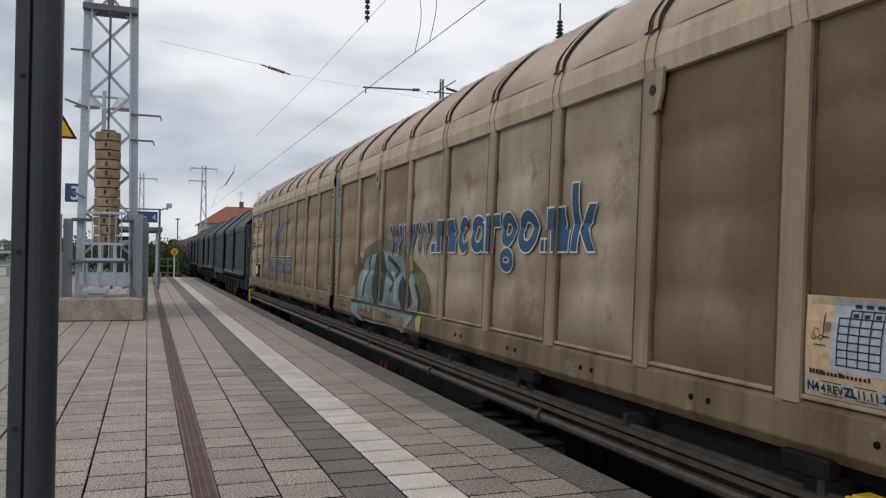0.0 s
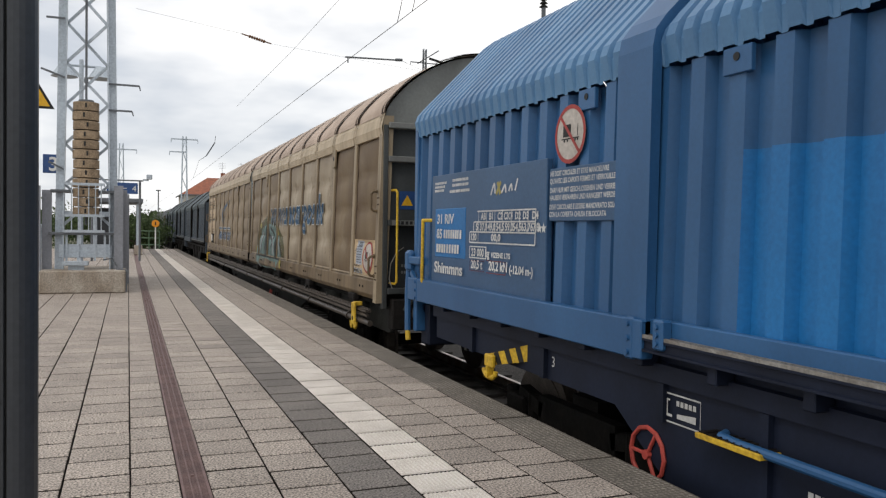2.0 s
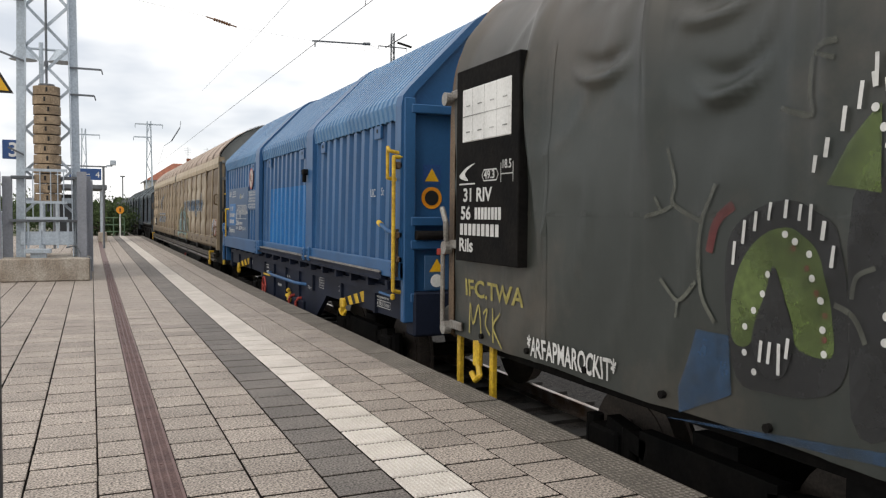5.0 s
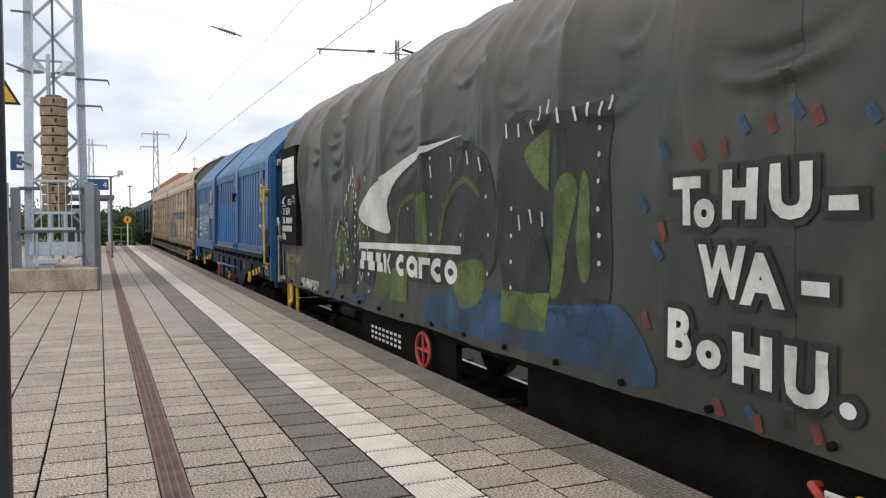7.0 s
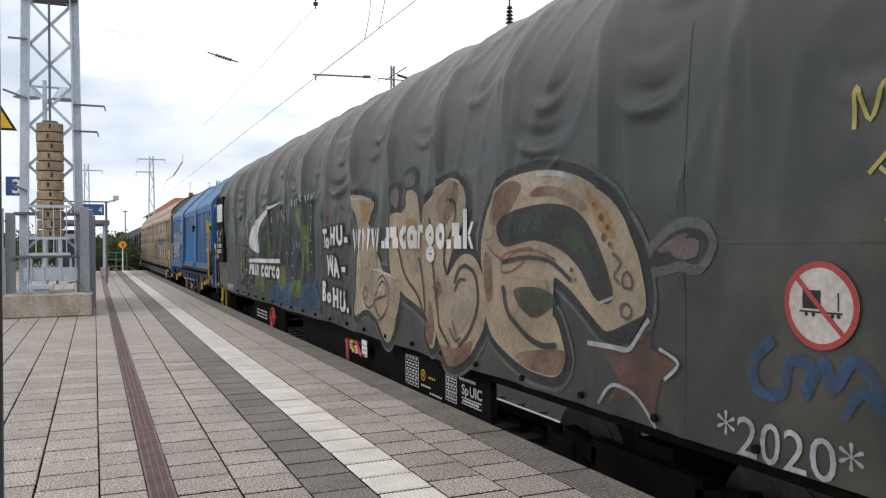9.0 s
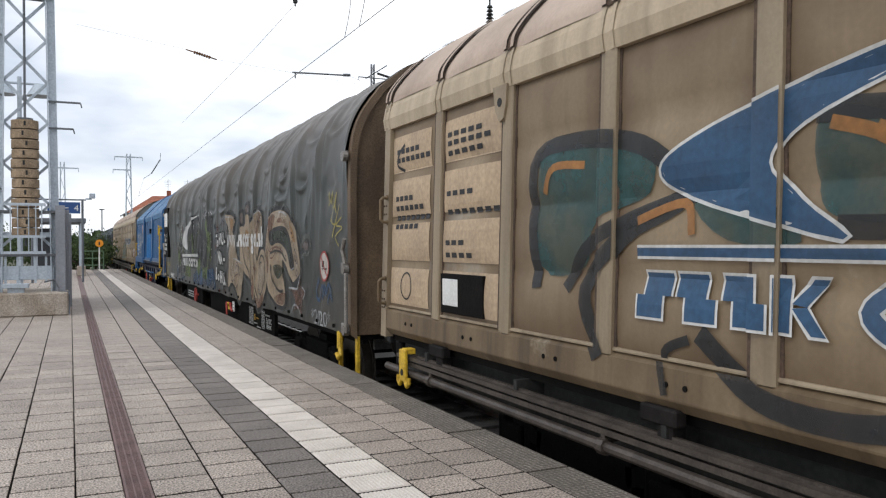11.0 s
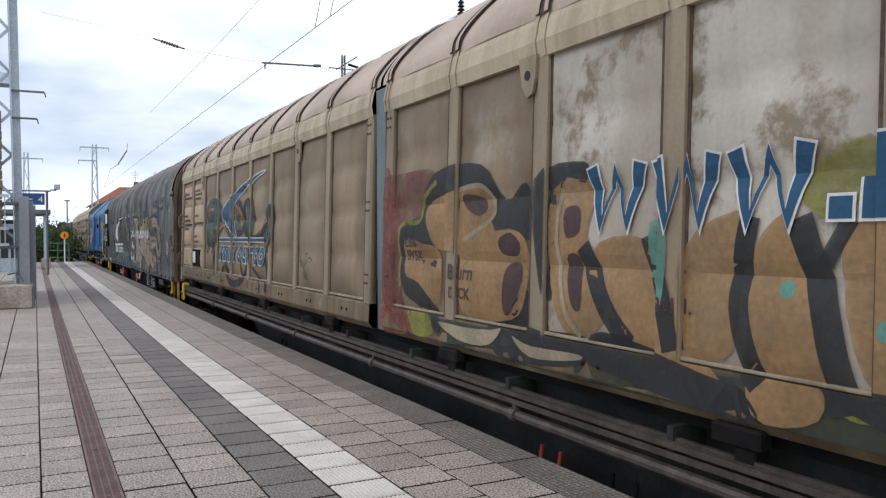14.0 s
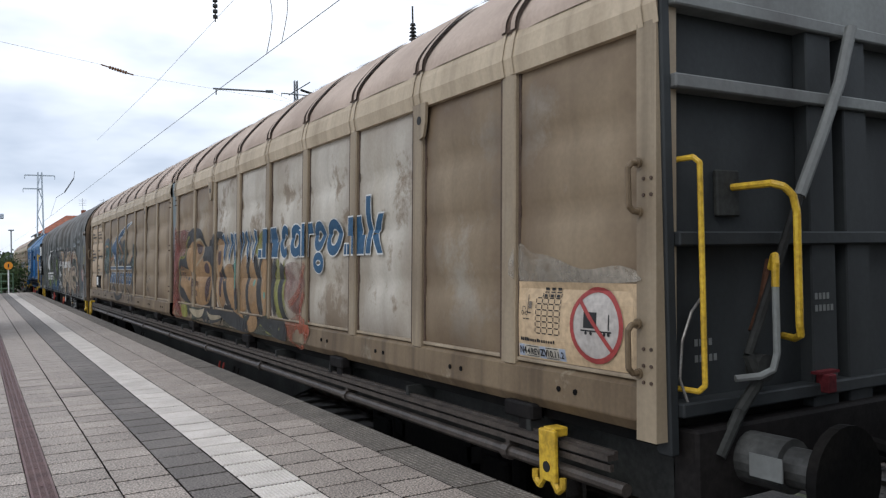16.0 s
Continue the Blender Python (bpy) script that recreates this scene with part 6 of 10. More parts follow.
def load_plate(w, y0=-9.66, y1=-10.66):
    """The cream sticker with load table and round prohibition sign near the wagon's end."""
    if w is beige_b:
        chalk = paint("chalky wash", (0.42, 0.37, 0.30), 0.8, 0.85)
        for k, top in enumerate((2.03, 2.09, 2.05)):
            lay("wash_stain", blob(bmesh.new(), [(y0, 1.925), (y0, top + 0.05), (y0 - 0.15, top), (y0 - 0.35, top - 0.06 + 0.03 * k), (y0 - 0.6, 1.99), (y1 + 0.12, 1.97 + 0.02 * k), (y1, 1.93)]), beige_side, *BC, True, chalk, w, "chalky pale wash above the sticker", 0.005 + 0.0008 * k)
    lay("load_sticker", rect(bmesh.new(), y1, y0, 1.475, 1.92), beige_side, *BC, True, paint("sticker cream", (0.52, 0.38, 0.23)), w, "yellowed cream load sticker", 0.009)
    worn = w is beige_b
    if not worn:
        lay("table_field", rect(bmesh.new(), y0 - 0.46, y0 - 0.16, 1.60, 1.905), beige_side, *BC, True, paint("sticker grey", (0.36, 0.40, 0.46)), w, "pale grey field under the table", 0.0105)
    # load table; the worn one has lost parts of its lines
    bm = bmesh.new()
    cols, step = [y0 - 0.195 - k * 0.055 for k in range(5)], 0.0335
    for k in range(8):
        z = 1.625 + k * step
        for i in range(4):
            if k == 7 and i == 0:
                continue
            cut = 0.008 if worn else -0.002
            rect(bm, cols[i + 1] + cut, cols[i] - cut, z, z + 0.0055)
    for k in range(7):
        for i, y in enumerate(cols):
            if k == 6 and i == 0:
                continue
            cut = 0.008 if worn else -0.001
            rect(bm, y - 0.003, y + 0.003, 1.625 + k * step + cut, 1.63 + (k + 1) * step - cut, 1)
    for i in (1, 2, 3):
        rect(bm, cols[i] - 0.040, cols[i] - 0.014, 1.835, 1.850, 2)
        rect(bm, cols[i] - 0.046, cols[i] - 0.012, 1.873, 1.888, 2)
    lay("load_table", bm, beige_side, *BC, True, "black", w, "black load table", 0.012)
    # fork-lift pictogram
    bm = bmesh.new()
    for y in (y0 - 0.055, y0 - 0.098):
        ring(bm, y, 1.737, 0.011, 0.004, 0, 14, 1.0)
    stroke(bm, [(y0 - 0.052, 1.750), (y0 - 0.058, 1.775), (y0 - 0.085, 1.772), (y0 - 0.092, 1.755)], 0.004, 1, smooth=False)
    stroke(bm, [(y0 - 0.066, 1.735), (y0 - 0.087, 1.735)], 0.004, 1, smooth=False)
    rect(bm, y0 - 0.118, y0 - 0.112, 1.735, 1.845, 2)
    rect(bm, y0 - 0.152, y0 - 0.118, 1.738, 1.744, 2)
    for k in range(6):
        rect(bm, y0 - 0.073 - k * 0.012, y0 - 0.064 - k * 0.012, 1.700, 1.707, 2)
    lay("pictogram", bm, beige_side, *BC, True, "black", w, "fine black fork-lift pictogram", 0.012)
    lay("load_block", rect(bmesh.new(), y0 - 0.150, y0 - 0.121, 1.765, 1.805), beige_side, *BC, True, paint("sticker block", (0.16, 0.13, 0.10)), w, "", 0.0115)
    bm = bmesh.new()
    for k, (wd, hi) in enumerate(((16, 20), (14, 20), (18, 20), (24, 20), (14, 15), (14, 15), (14, 15), (14, 15), (20, 20), (13, 15), (13, 15), (13, 15), (12, 15), (13, 15), (13, 15), (12, 20))):
        rect(bm, y0 - 0.034 - k * 0.0215 - wd * 0.001, y0 - 0.034 - k * 0.0215, 1.575, 1.575 + hi * 0.001)
    lay("lettering_bar", bm, beige_side, *BC, True, "black", w, "small dark contact line", 0.012)
    # revision dates on pale and blue patches
    lay("date_field", rect(bmesh.new(), y0 - 0.46, y0 - 0.01, 1.483, 1.555), beige_side, *BC, True, paint("sticker white", (0.50, 0.46, 0.38)), w, "", 0.0102)
    patch = paint("sticker blue", (0.09, 0.14, 0.27) if worn else (0.34, 0.38, 0.46))
    for p, q in ((0.012, 0.07), (0.228, 0.282), (0.405, 0.455)):
        lay("date_patch", rect(bmesh.new(), y0 - q, y0 - p, 1.486, 1.552), beige_side, *BC, True, patch, w, "", 0.0112)
    bm = write(bmesh.new(), "N4", y0 - 0.02, 1.50, 0.04, 1.0, 0.002)
    write(bm, "4", y0 - 0.105, 1.50, 0.036, 1.0, 0.001, 1)
    write(bm, "REV", y0 - 0.140, 1.50, 0.036, 1.0, 0.001, 1)
    write(bm, "ZV" if worn else "ZL", y0 - 0.233, 1.50, 0.038, 1.0, 0.002, 1)
    write(bm, "10.11.2" if worn else "11.11.2", y0 - 0.295, 1.50, 0.036, 1.0, 0.001, 1)
    for z in (1.489, 1.546):
        for p, q in ((0.098, 0.222), (0.288, 0.400)):
            rect(bm, y0 - q, y0 - p, z, z + 0.004, 2)
    lay("date_lettering", bm, beige_side, *BC, True, "black", w, "black stencilled dates", 0.0125)
    no_ride_sign(w, lambda a, b: beige_side(a, b) - 0.006, BC, y0 - 0.71, 1.70, 0.20, True)


# ---- the blue wagon with telescoping hoods ----
def hood_wagon(middle, label, keys, fine=True, length=10.85):
    body, roof, under = keys
    w = thing("hood_wagon", label, "freight wagon", "telescoping hood wagons")
    half = length / 2
    front = half + 0.33
    parts = [(1.72, front + 0.02, 0.0), (-1.80, 1.82, 0.03), (-half, -1.70, 0.0)]
    pitch, depth = 0.285, 0.062
    for n, (y0, y1, inset) in enumerate(parts):
        hood = bmesh.new()
        k = int((y1 - y0) / pitch)
        p = (y1 - y0) / k
        ys = []
        for i in range(k):
            a = y0 + i * p
            ys += [(a, depth), (a + p * 0.42, depth), (a + p * 0.52, 0.0), (a + p * 0.9, 0.0)]
        ys.append((y1, depth))
        zs = [1.55, 2.48, 3.0] if n == 1 else [1.55, 3.0]
        if not fine:
            zs = [1.52, 3.0]
        cols = [[hood.verts.new((-1.40 + inset + d + 0.02 * (z - 1.5), y, z)) for z in zs] for y, d in ys]
        for i, (c0, c1) in enumerate(zip(cols, cols[1:])):
            for j in range(len(zs) - 1):
                f = hood.faces.new((c0[j], c1[j], c1[j + 1], c0[j + 1]))
                mid = (ys[i][0] + ys[i + 1][0]) / 2
                if n == 1 and fine and j == 0 and mid < 1.10:
                    f.material_index = 1
        h = part("hood_side", hood, [body, "blue_light"] if fine else [body], w, "ribbed hood side" + (" with a light blue repainted patch" if n == 1 and fine else ""))
        # finely ribbed roof, folded down over the side's head
        bm = bmesh.new()
        rp = 0.142
        k = int((y1 - y0) / rp)
        rp = (y1 - y0) / k
        line = [(-1.375 + inset, 3.0), (-1.385 + inset, 3.13), (-1.36 + inset, 3.20), (-1.30 + inset, 3.27), (-0.62, 3.97 - inset), (-0.50, 4.06 - inset), (0.0, 4.22 - inset)]
        line += [(-x, z) for x, z in line[-2::-1]]
        rows = []
        for i in range(k):
            a = y0 + i * rp
            for f, up in ((0.0, 0.0), (0.26, 0.0), (0.36, 1.0), (0.90, 1.0)):
                row = []
                for j, (x, z) in enumerate(line):
                    e = 0.042 * up * (1 if 0 < j < len(line) - 1 else 0.4)
                    out = -1 if x < 0 else (1 if x > 0 else 0)
                    row.append(bm.verts.new((x + out * e * 0.7, a + f * rp, z + e * 0.7)))
                rows.append(row)
        for r0, r1 in zip(rows, rows[1:]):
            for j in range(len(line) - 1):
                bm.faces.new((r0[j], r1[j], r1[j + 1], r0[j + 1]))
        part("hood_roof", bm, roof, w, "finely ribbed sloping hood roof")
        # framing bands at the hood's ends
        for yb, wd, e in ((y0, 0.34 if n == 0 else 0.16, 1), (y1, 0.35, -1)):
            if n == 1 or (n == 0 and e < 0):
                continue
            bm = bmesh.new()
            prof = [(-1.44, 1.42), (-1.425, 3.12), (-1.405, 3.22), (-1.335, 3.31), (-0.64, 4.02), (-0.51, 4.11), (0, 4.27)]
            prof += [(-x, z) for x, z in prof[-2::-1]]
            ya, yc = (yb, yb + wd) if e > 0 else (yb - wd, yb)
            a = [bm.verts.new((x, ya, z)) for x, z in prof]
            b = [bm.verts.new((x, yc, z)) for x, z in prof]
            ci = [bm.verts.new((x * 0.955, ya, z - 0.06 * (z > 3))) for x, z in prof]
            di = [bm.verts.new((x * 0.955, yc, z - 0.06 * (z > 3))) for x, z in prof]
            for j in range(len(prof) - 1):
                bm.faces.new((a[j], b[j], b[j + 1], a[j + 1]))
                bm.faces.new((a[j], a[j + 1], ci[j + 1], ci[j]))
                bm.faces.new((b[j + 1], b[j], di[j], di[j + 1]))
            part("hood_frame", bm, body if fine else "dark", w, "smooth hood edge frame")
        # lower edge beam
        bm = bmesh.new()
        low, high = ((1.335, 1.56), (1.42, 1.57), (1.43, 1.595))[n]
        box(bm, -1.435 + inset - (0.035 if n == 0 else 0), -1.38 + inset, y0, y1, low, high, 0.008)
        sill = part("edge_beam", bm, body, w)
        if fine:
            for yy in (y0 + 0.12, y1 - 0.25):
                bm = bmesh.new()
                box(bm, -1.475, -1.43 + inset, yy - 0.045, yy + 0.045, low - 0.01, high + 0.01, 0.012)
                for z in (low + 0.03, (low + high) / 2, high - 0.03):
                    rod(bm, (-1.476, yy, z), (-1.488, yy, z), 0.016, 8)
                part("hinge_block", bm, body, sill)
            # lifting pockets under the roof fold
            for yy in ((y0 + 0.75,), (y0 + 0.6, y1 - 0.7), (y0 + 0.8, y1 - 0.75))[n]:
                bm = bmesh.new()
                box(bm, -1.392 + inset, -1.36 + inset, yy - 0.10, yy + 0.10, 2.86, 2.995, 0.004)
                lug = part("pocket_plate", bm, body, w)
                bm = bmesh.new()
                rod(bm, (-1.393 + inset, yy, 2.945), (-1.397 + inset, yy, 2.945), 0.022, 12)
                part("hole", bm, "black", lug)
    # ends
    for e in (-1, 1):
        ye = front - 0.06 if e > 0 else 0.06 - half
        bm = bmesh.new()
        prof = [(-1.36, 1.1), (-1.36, 3.2), (-0.62, 3.95), (0, 4.2), (0.62, 3.95), (1.36, 3.2), (1.36, 1.1)]
        bm.faces.new([bm.verts.new((x, ye, z)) for x, z in prof])
        wall = part("end_wall", bm, body, w)
        for z in (3.05, 1.95, 1.72, 1.2):
            bm = bmesh.new()
            box(bm, -1.33, 1.33, ye, ye + e * 0.10, z, z + 0.09, 0.01)
            part("ledge", bm, body, wall)
        for x in (-1.34, 1.34, -0.5, 0.5):
            bm = bmesh.new()
            box(bm, x - 0.06, x + 0.06, ye, ye + e * 0.09, 1.0, 3.2, 0.01)
            part("stanchion", bm, body, wall)
        bm = bmesh.new()
        box(bm, -1.3, 1.3, ye - e * 0.1, ye + e * 0.12, 0.86, 1.3, 0.02)
        part("headstock", bm, under, w)
        if fine:
            bm = bmesh.new()
            box(bm, -1.17, -0.98, ye + e * 0.002, ye + e * 0.006, 2.36, 2.56)
            st = part("warning_sticker", bm, "sign_blue", wall, "blue warning sticker with yellow triangle")
            bm = bmesh.new()
            bm.faces.new([bm.verts.new((-1.075 + p, ye + e * 0.008, 2.395 + q)) for p, q in ((-0.075, 0), (0.075, 0), (0, 0.13))])
            part("triangle", bm, "sign_yellow", st)
            bm = bmesh.new()
            rod(bm, (-1.075, ye, 2.23), (-1.075, ye + e * 0.006, 2.23), 0.11, 20)
            st = part("round_sticker", bm, "orange", wall, "round orange warning sticker")
            bm = bmesh.new()
            rod(bm, (-1.075, ye + e * 0.006, 2.23), (-1.075, ye + e * 0.008, 2.23), 0.075, 16)
            part("pictogram", bm, "black", st)
            bm = bmesh.new()
            pipe(bm, [(-0.75, ye, 2.46), (-0.75, ye + e * 0.12, 2.42), (-0.5, ye + e * 0.12, 2.42), (-0.5, ye, 2.46)], 0.02, 8)
            part("grab_handle", bm, "yellow", w, "yellow grab handle")
            bm = bmesh.new()
            box(bm, -1.19, -0.93, ye + e * 0.10, ye + e * 0.112, 1.32, 1.66, 0.004)
            st = part("warning_plate", bm, "placard", wall, "blue plate with a yellow triangle and a round pictogram")
            bm = bmesh.new()
            bm.faces.new([bm.verts.new((-1.06 + p, ye + e * 0.116, 1.50 + q)) for p, q in ((-0.08, 0), (0.08, 0), (0, 0.13))])
            part("triangle", bm, "sign_yellow", st)
            bm = bmesh.new()
            rod(bm, (-1.06, ye + e * 0.112, 1.41), (-1.06, ye + e * 0.116, 1.41), 0.065, 18)
            part("pictogram", bm, "white", st)
            bm = bmesh.new()
            box(bm, -1.06, -0.98, ye + e * 0.10, ye + e * 0.16, 1.665, 1.73, 0.008)
            part("tail_lamp_bracket", bm, "red", wall, "small red bracket")
            bm = bmesh.new()
            rod(bm, (-1.28, ye + e * 0.10, 1.86), (-0.62, ye + e * 0.10, 1.86), 0.045, 12)
            part("cross_tube", bm, "under", wall, "dark cross tube between two ledges")
    # ledge rail and underframe
    y0, y1 = -half + 0.52, half - 0.9
    bm = bmesh.new()
    prism(bm, [(-1.36, 1.385), (-1.36, 1.462), (-1.462, 1.462), (-1.462, 1.45), (-1.445, 1.445), (-1.445, 1.402), (-1.462, 1.398), (-1.462, 1.385)], y0, y1, True, True)
    ledge = part("guide_rail", bm, [under], w, "dark guide ledge with two worn rails")
    for x in (-1.452, -1.412):
        bm = bmesh.new()
        prism(bm, [(x - 0.008, 1.462), (x - 0.008, 1.482), (x + 0.008, 1.482), (x + 0.008, 1.462)], y0, y1, True, True)
        part("running_strip", bm, "steel", ledge, "worn bare steel strip")
    bm = bmesh.new()
    prism(bm, [(-1.24, 1.195), (-1.35, 1.205), (-1.35, 1.31), (-1.24, 1.32)], -half + 0.1, half - 0.1, True, True)
    part("side_beam", bm, under, w)
    bm = bmesh.new()
    box(bm, -1.30, 1.30, -half + 0.1, half - 0.1, 1.12, 1.44)
    part("floor", bm, under, w)
    bm = bmesh.new()
    for s in (-1, 1):
        v = []
        for x in (s * 1.31, s * 1.25):
            v.append([bm.verts.new((x, y, z)) for y, z in ((-half + 0.1, 1.2), (-half + 0.1, 0.99), (-2.35, 0.97), (-1.65, 0.52), (1.5, 0.52), (2.2, 0.97), (half - 0.1, 0.99), (half - 0.1, 1.2))])
        bm.faces.new(v[0]), bm.faces.new(v[1][::-1])
        for k in range(8):
            bm.faces.new((v[0][k], v[0][k - 1], v[1][k - 1], v[1][k]))
        for y in (-4.4, -3.1, -1.7, -0.9, 0.0, 0.9, 1.7, 3.1, 4.4):
            box(bm, s * 1.30, s * 1.345, y - 0.03, y + 0.03, 0.98 if abs(y) > 1.6 else 0.54, 1.2)
    part("solebar", bm, under, w, "fish-bellied side sill")
    for y in [-half + 0.4 + i * 0.62 for i in range(17)]:
        bm = bmesh.new()
        box(bm, -1.43, -1.31, y - 0.035, y + 0.035, 1.29, 1.385, 0.006)
        part("bracket", bm, under, w)
    if fine:
        for y in (3.85, -3.48):
            # a wedge box that slopes back into the frame, with an anchor-shaped plate at its front
            bm = bmesh.new()
            lo = [bm.verts.new(p) for p in ((-1.43, y, 0.97), (-1.25, y, 0.97), (-1.25, y - 0.46, 1.05), (-1.31, y - 0.46, 1.05), (-1.43, y - 0.10, 0.97))]
            hi = [bm.verts.new(p) for p in ((-1.43, y, 1.05), (-1.25, y, 1.07), (-1.25, y - 0.46, 1.18), (-1.31, y - 0.46, 1.18), (-1.43, y - 0.10, 1.07))]
            bm.faces.new(hi), bm.faces.new(lo[::-1])
            for k in range(5):
                bm.faces.new((lo[k], lo[(k + 1) % 5], hi[(k + 1) % 5], hi[k]))
            hook = part("tow_hook", bm, "yellow", w, "yellow and black striped tow hook")
            bm = bmesh.new()
            box(bm, -1.465, -1.43, y - 0.15, y, 0.955, 1.055, 0.008)
            beam(bm, (-1.447, y - 0.075, 0.96), (-1.447, y - 0.075, 0.87), 0.06, 0.03)
            for d in (-1, 1):
                pipe(bm, [(-1.447, y - 0.075, 0.868), (-1.447, y - 0.075 + d * 0.06, 0.875), (-1.447, y - 0.075 + d * 0.105, 0.905), (-1.447, y - 0.075 + d * 0.11, 0.93)], 0.020, 8)
            part("hook_plate", bm, "yellow", hook)
            for k in range(3):
                bm = bmesh.new()

                def on(f, z):
                    return Vector((-1.434 + 0.12 * f, y - 0.10 - 0.36 * f, (0.97 + 0.08 * f) * (1 - z) + (1.07 + 0.11 * f) * z))
                f0 = 0.04 + k * 0.32
                fr = [bm.verts.new(on(f0 + p, z)) for p, z in ((0.10, 0.0), (0.24, 0.0), (0.12, 1.0), (-0.02, 1.0))]
                bm.faces.new(fr)
                yk = y - 0.06 - k * 0.13
                tp = [bm.verts.new((x, yk - p, 1.056 + (p + y - yk) * 0.245 + (0.02 if x > -1.3 else 0))) for x, p in ((-1.425 + 0.12 * k / 3, 0.0), (-1.425 + 0.12 * k / 3, 0.06), (-1.26, 0.12), (-1.26, 0.06))]
                bm.faces.new(tp)
                part("black_stripe", bm, "black", hook)
        bm = bmesh.new()
        pipe(bm, [(-1.20, -1.35, 1.02), (-1.36, -1.15, 1.03), (-1.40, -0.9, 1.03), (-1.40, 1.0, 1.03), (-1.38, 1.15, 1.03), (-1.2, 1.25, 1.03)], 0.025, 10)
        part("hand_pipe", bm, body, w, "blue cross pipe")
        bm = bmesh.new()
        pipe(bm, [(-1.32, 1.84 + 0.16 * math.cos(a * 0.5236), 0.75 + 0.16 * math.sin(a * 0.5236)) for a in range(13)], 0.014, 6)
        for a in range(3):
            rod(bm, (-1.32, 1.84, 0.75), (-1.32, 1.84 + 0.16 * math.cos(a * 2.094), 0.75 + 0.16 * math.sin(a * 2.094)), 0.012, 6)
        rod(bm, (-1.2, 1.84, 0.75), (-1.34, 1.84, 0.75), 0.03, 8)
        part("brake_wheel", bm, "red", w, "red hand-brake wheel")
        bm = bmesh.new()
        box(bm, -1.44, -1.22, 0.82, 1.28, 1.00, 1.03, 0.004)
        step = part("step", bm, "yellow", w, "yellow edged foot step")
        bm = bmesh.new()
        box(bm, -1.425, -1.22, 0.835, 1.265, 1.030, 1.036)
        for k in range(8):
            box(bm, -1.424, -1.22, 0.85 + k * 0.052, 0.862 + k * 0.052, 1.036, 1.041)
        part("tread", bm, "under", step, "dark grid tread")
        bm = bmesh.new()
        for a, b in (((-1.33, -0.3, 0.84), (-1.36, -0.3, 0.70)), ((-1.33, -0.33, 0.70), (-1.36, -0.2, 0.78))):
            rod(bm, a, b, 0.03, 8)
        bmesh.ops.create_icosphere(bm, subdivisions=2, radius=0.035, matrix=Matrix.Translation((-1.36, -0.3, 0.86)))
        part("valve", bm, "yellow", w, "yellow brake valve")
        for y in (-0.5, -0.95):
            bm = bmesh.new()
            pipe(bm, [(-1.25, y, 0.80), (-1.36, y - 0.02, 0.80), (-1.38, y + 0.06, 0.74), (-1.38, y + 0.08, 0.55)], 0.02, 8)
            part("brake_handle", bm, "red", w, "red brake changeover handle")
            bm = bmesh.new()
            box(bm, -1.35, -1.31, y - 0.25, y + 0.02, 0.62, 0.78, 0.01)
            part("changeover_box", bm, under, w)
        # rear handrail, lever and guard
        ye = -half
        bm = bmesh.new()
        pipe(bm, [(-1.40, ye + 0.02, 2.62), (-1.50, ye + 0.0, 2.62), (-1.50, ye + 0.0, 1.32), (-1.42, ye + 0.02, 1.30)], 0.02, 8)
        pipe(bm, [(-1.40, ye + 0.05, 2.66), (-1.52, ye + 0.06, 2.68), (-1.52, ye + 0.12, 2.72), (-1.52, ye + 0.12, 2.42), (-1.40, ye + 0.12, 2.40)], 0.018, 8)
        part("handrail", bm, "yellow", w, "tall yellow handrail")
        bm = bmesh.new()
        pipe(bm, [(-1.43, ye + 0.08, 1.86), (-1.47, ye + 0.25, 1.90), (-1.47, ye + 0.45, 1.96)], 0.022, 8)
        lever = part("lever", bm, body, w, "blue hood lever with a yellow end")
        bm = bmesh.new()
        rod(bm, (-1.47, ye + 0.44, 1.955), (-1.47, ye + 0.52, 1.98), 0.028, 8)
        part("grip", bm, "yellow", lever)
        bm = bmesh.new()
        for z in (1.62, 1.86, 2.54):
            box(bm, -1.48, -1.40, ye + 0.0, ye + 0.09, z - 0.035, z + 0.035, 0.012)
        rod(bm, (-1.46, ye + 0.05, 1.45), (-1.46, ye + 0.05, 1.92), 0.03, 8)
        part("lock_gear", bm, "tarp_edge", w, "rusty brown hood locking gear")
        bm = bmesh.new()
        rod(bm, (-1.42, ye + 0.62, 1.245), (-1.42, ye + 0.24, 1.235), 0.014, 8)
        lever = part("lever", bm, body, w)
        bm = bmesh.new()
        box(bm, -1.44, -1.40, ye + 0.20, ye + 0.25, 1.205, 1.265, 0.01)
        part("grip", bm, "yellow", lever)
        bm = bmesh.new()
        pipe(bm, [(-1.38, 5.27, 2.15), (-1.47, 5.33, 2.15), (-1.47, 5.34, 1.55), (-1.40, 5.30, 1.50)], 0.017, 8)
        part("handrail", bm, "yellow", w, "short yellow handrail")
        bm = bmesh.new()
        box(bm, -1.46, -1.38, front - 0.30, front + 0.06, 1.70, 1.78, 0.012)
        box(bm, -1.47, -1.38, front + 0.0, front + 0.14, 1.62, 1.84, 0.03)
        pipe(bm, [(-1.42, front + 0.10, 1.76), (-1.43, front + 0.12, 1.4), (-1.44, front + 0.08, 1.0)], 0.032, 8)
        beam(bm, (-1.44, front - 0.02, 1.62), (-1.44, front - 0.30, 1.42), 0.03, 0.05)
        lv = part("lever", bm, body, w)
        bm = bmesh.new()
        rod(bm, (-1.44, front + 0.08, 1.0), (-1.44, front + 0.06, 0.90), 0.028, 8)
        part("grip", bm, "yellow", lv)
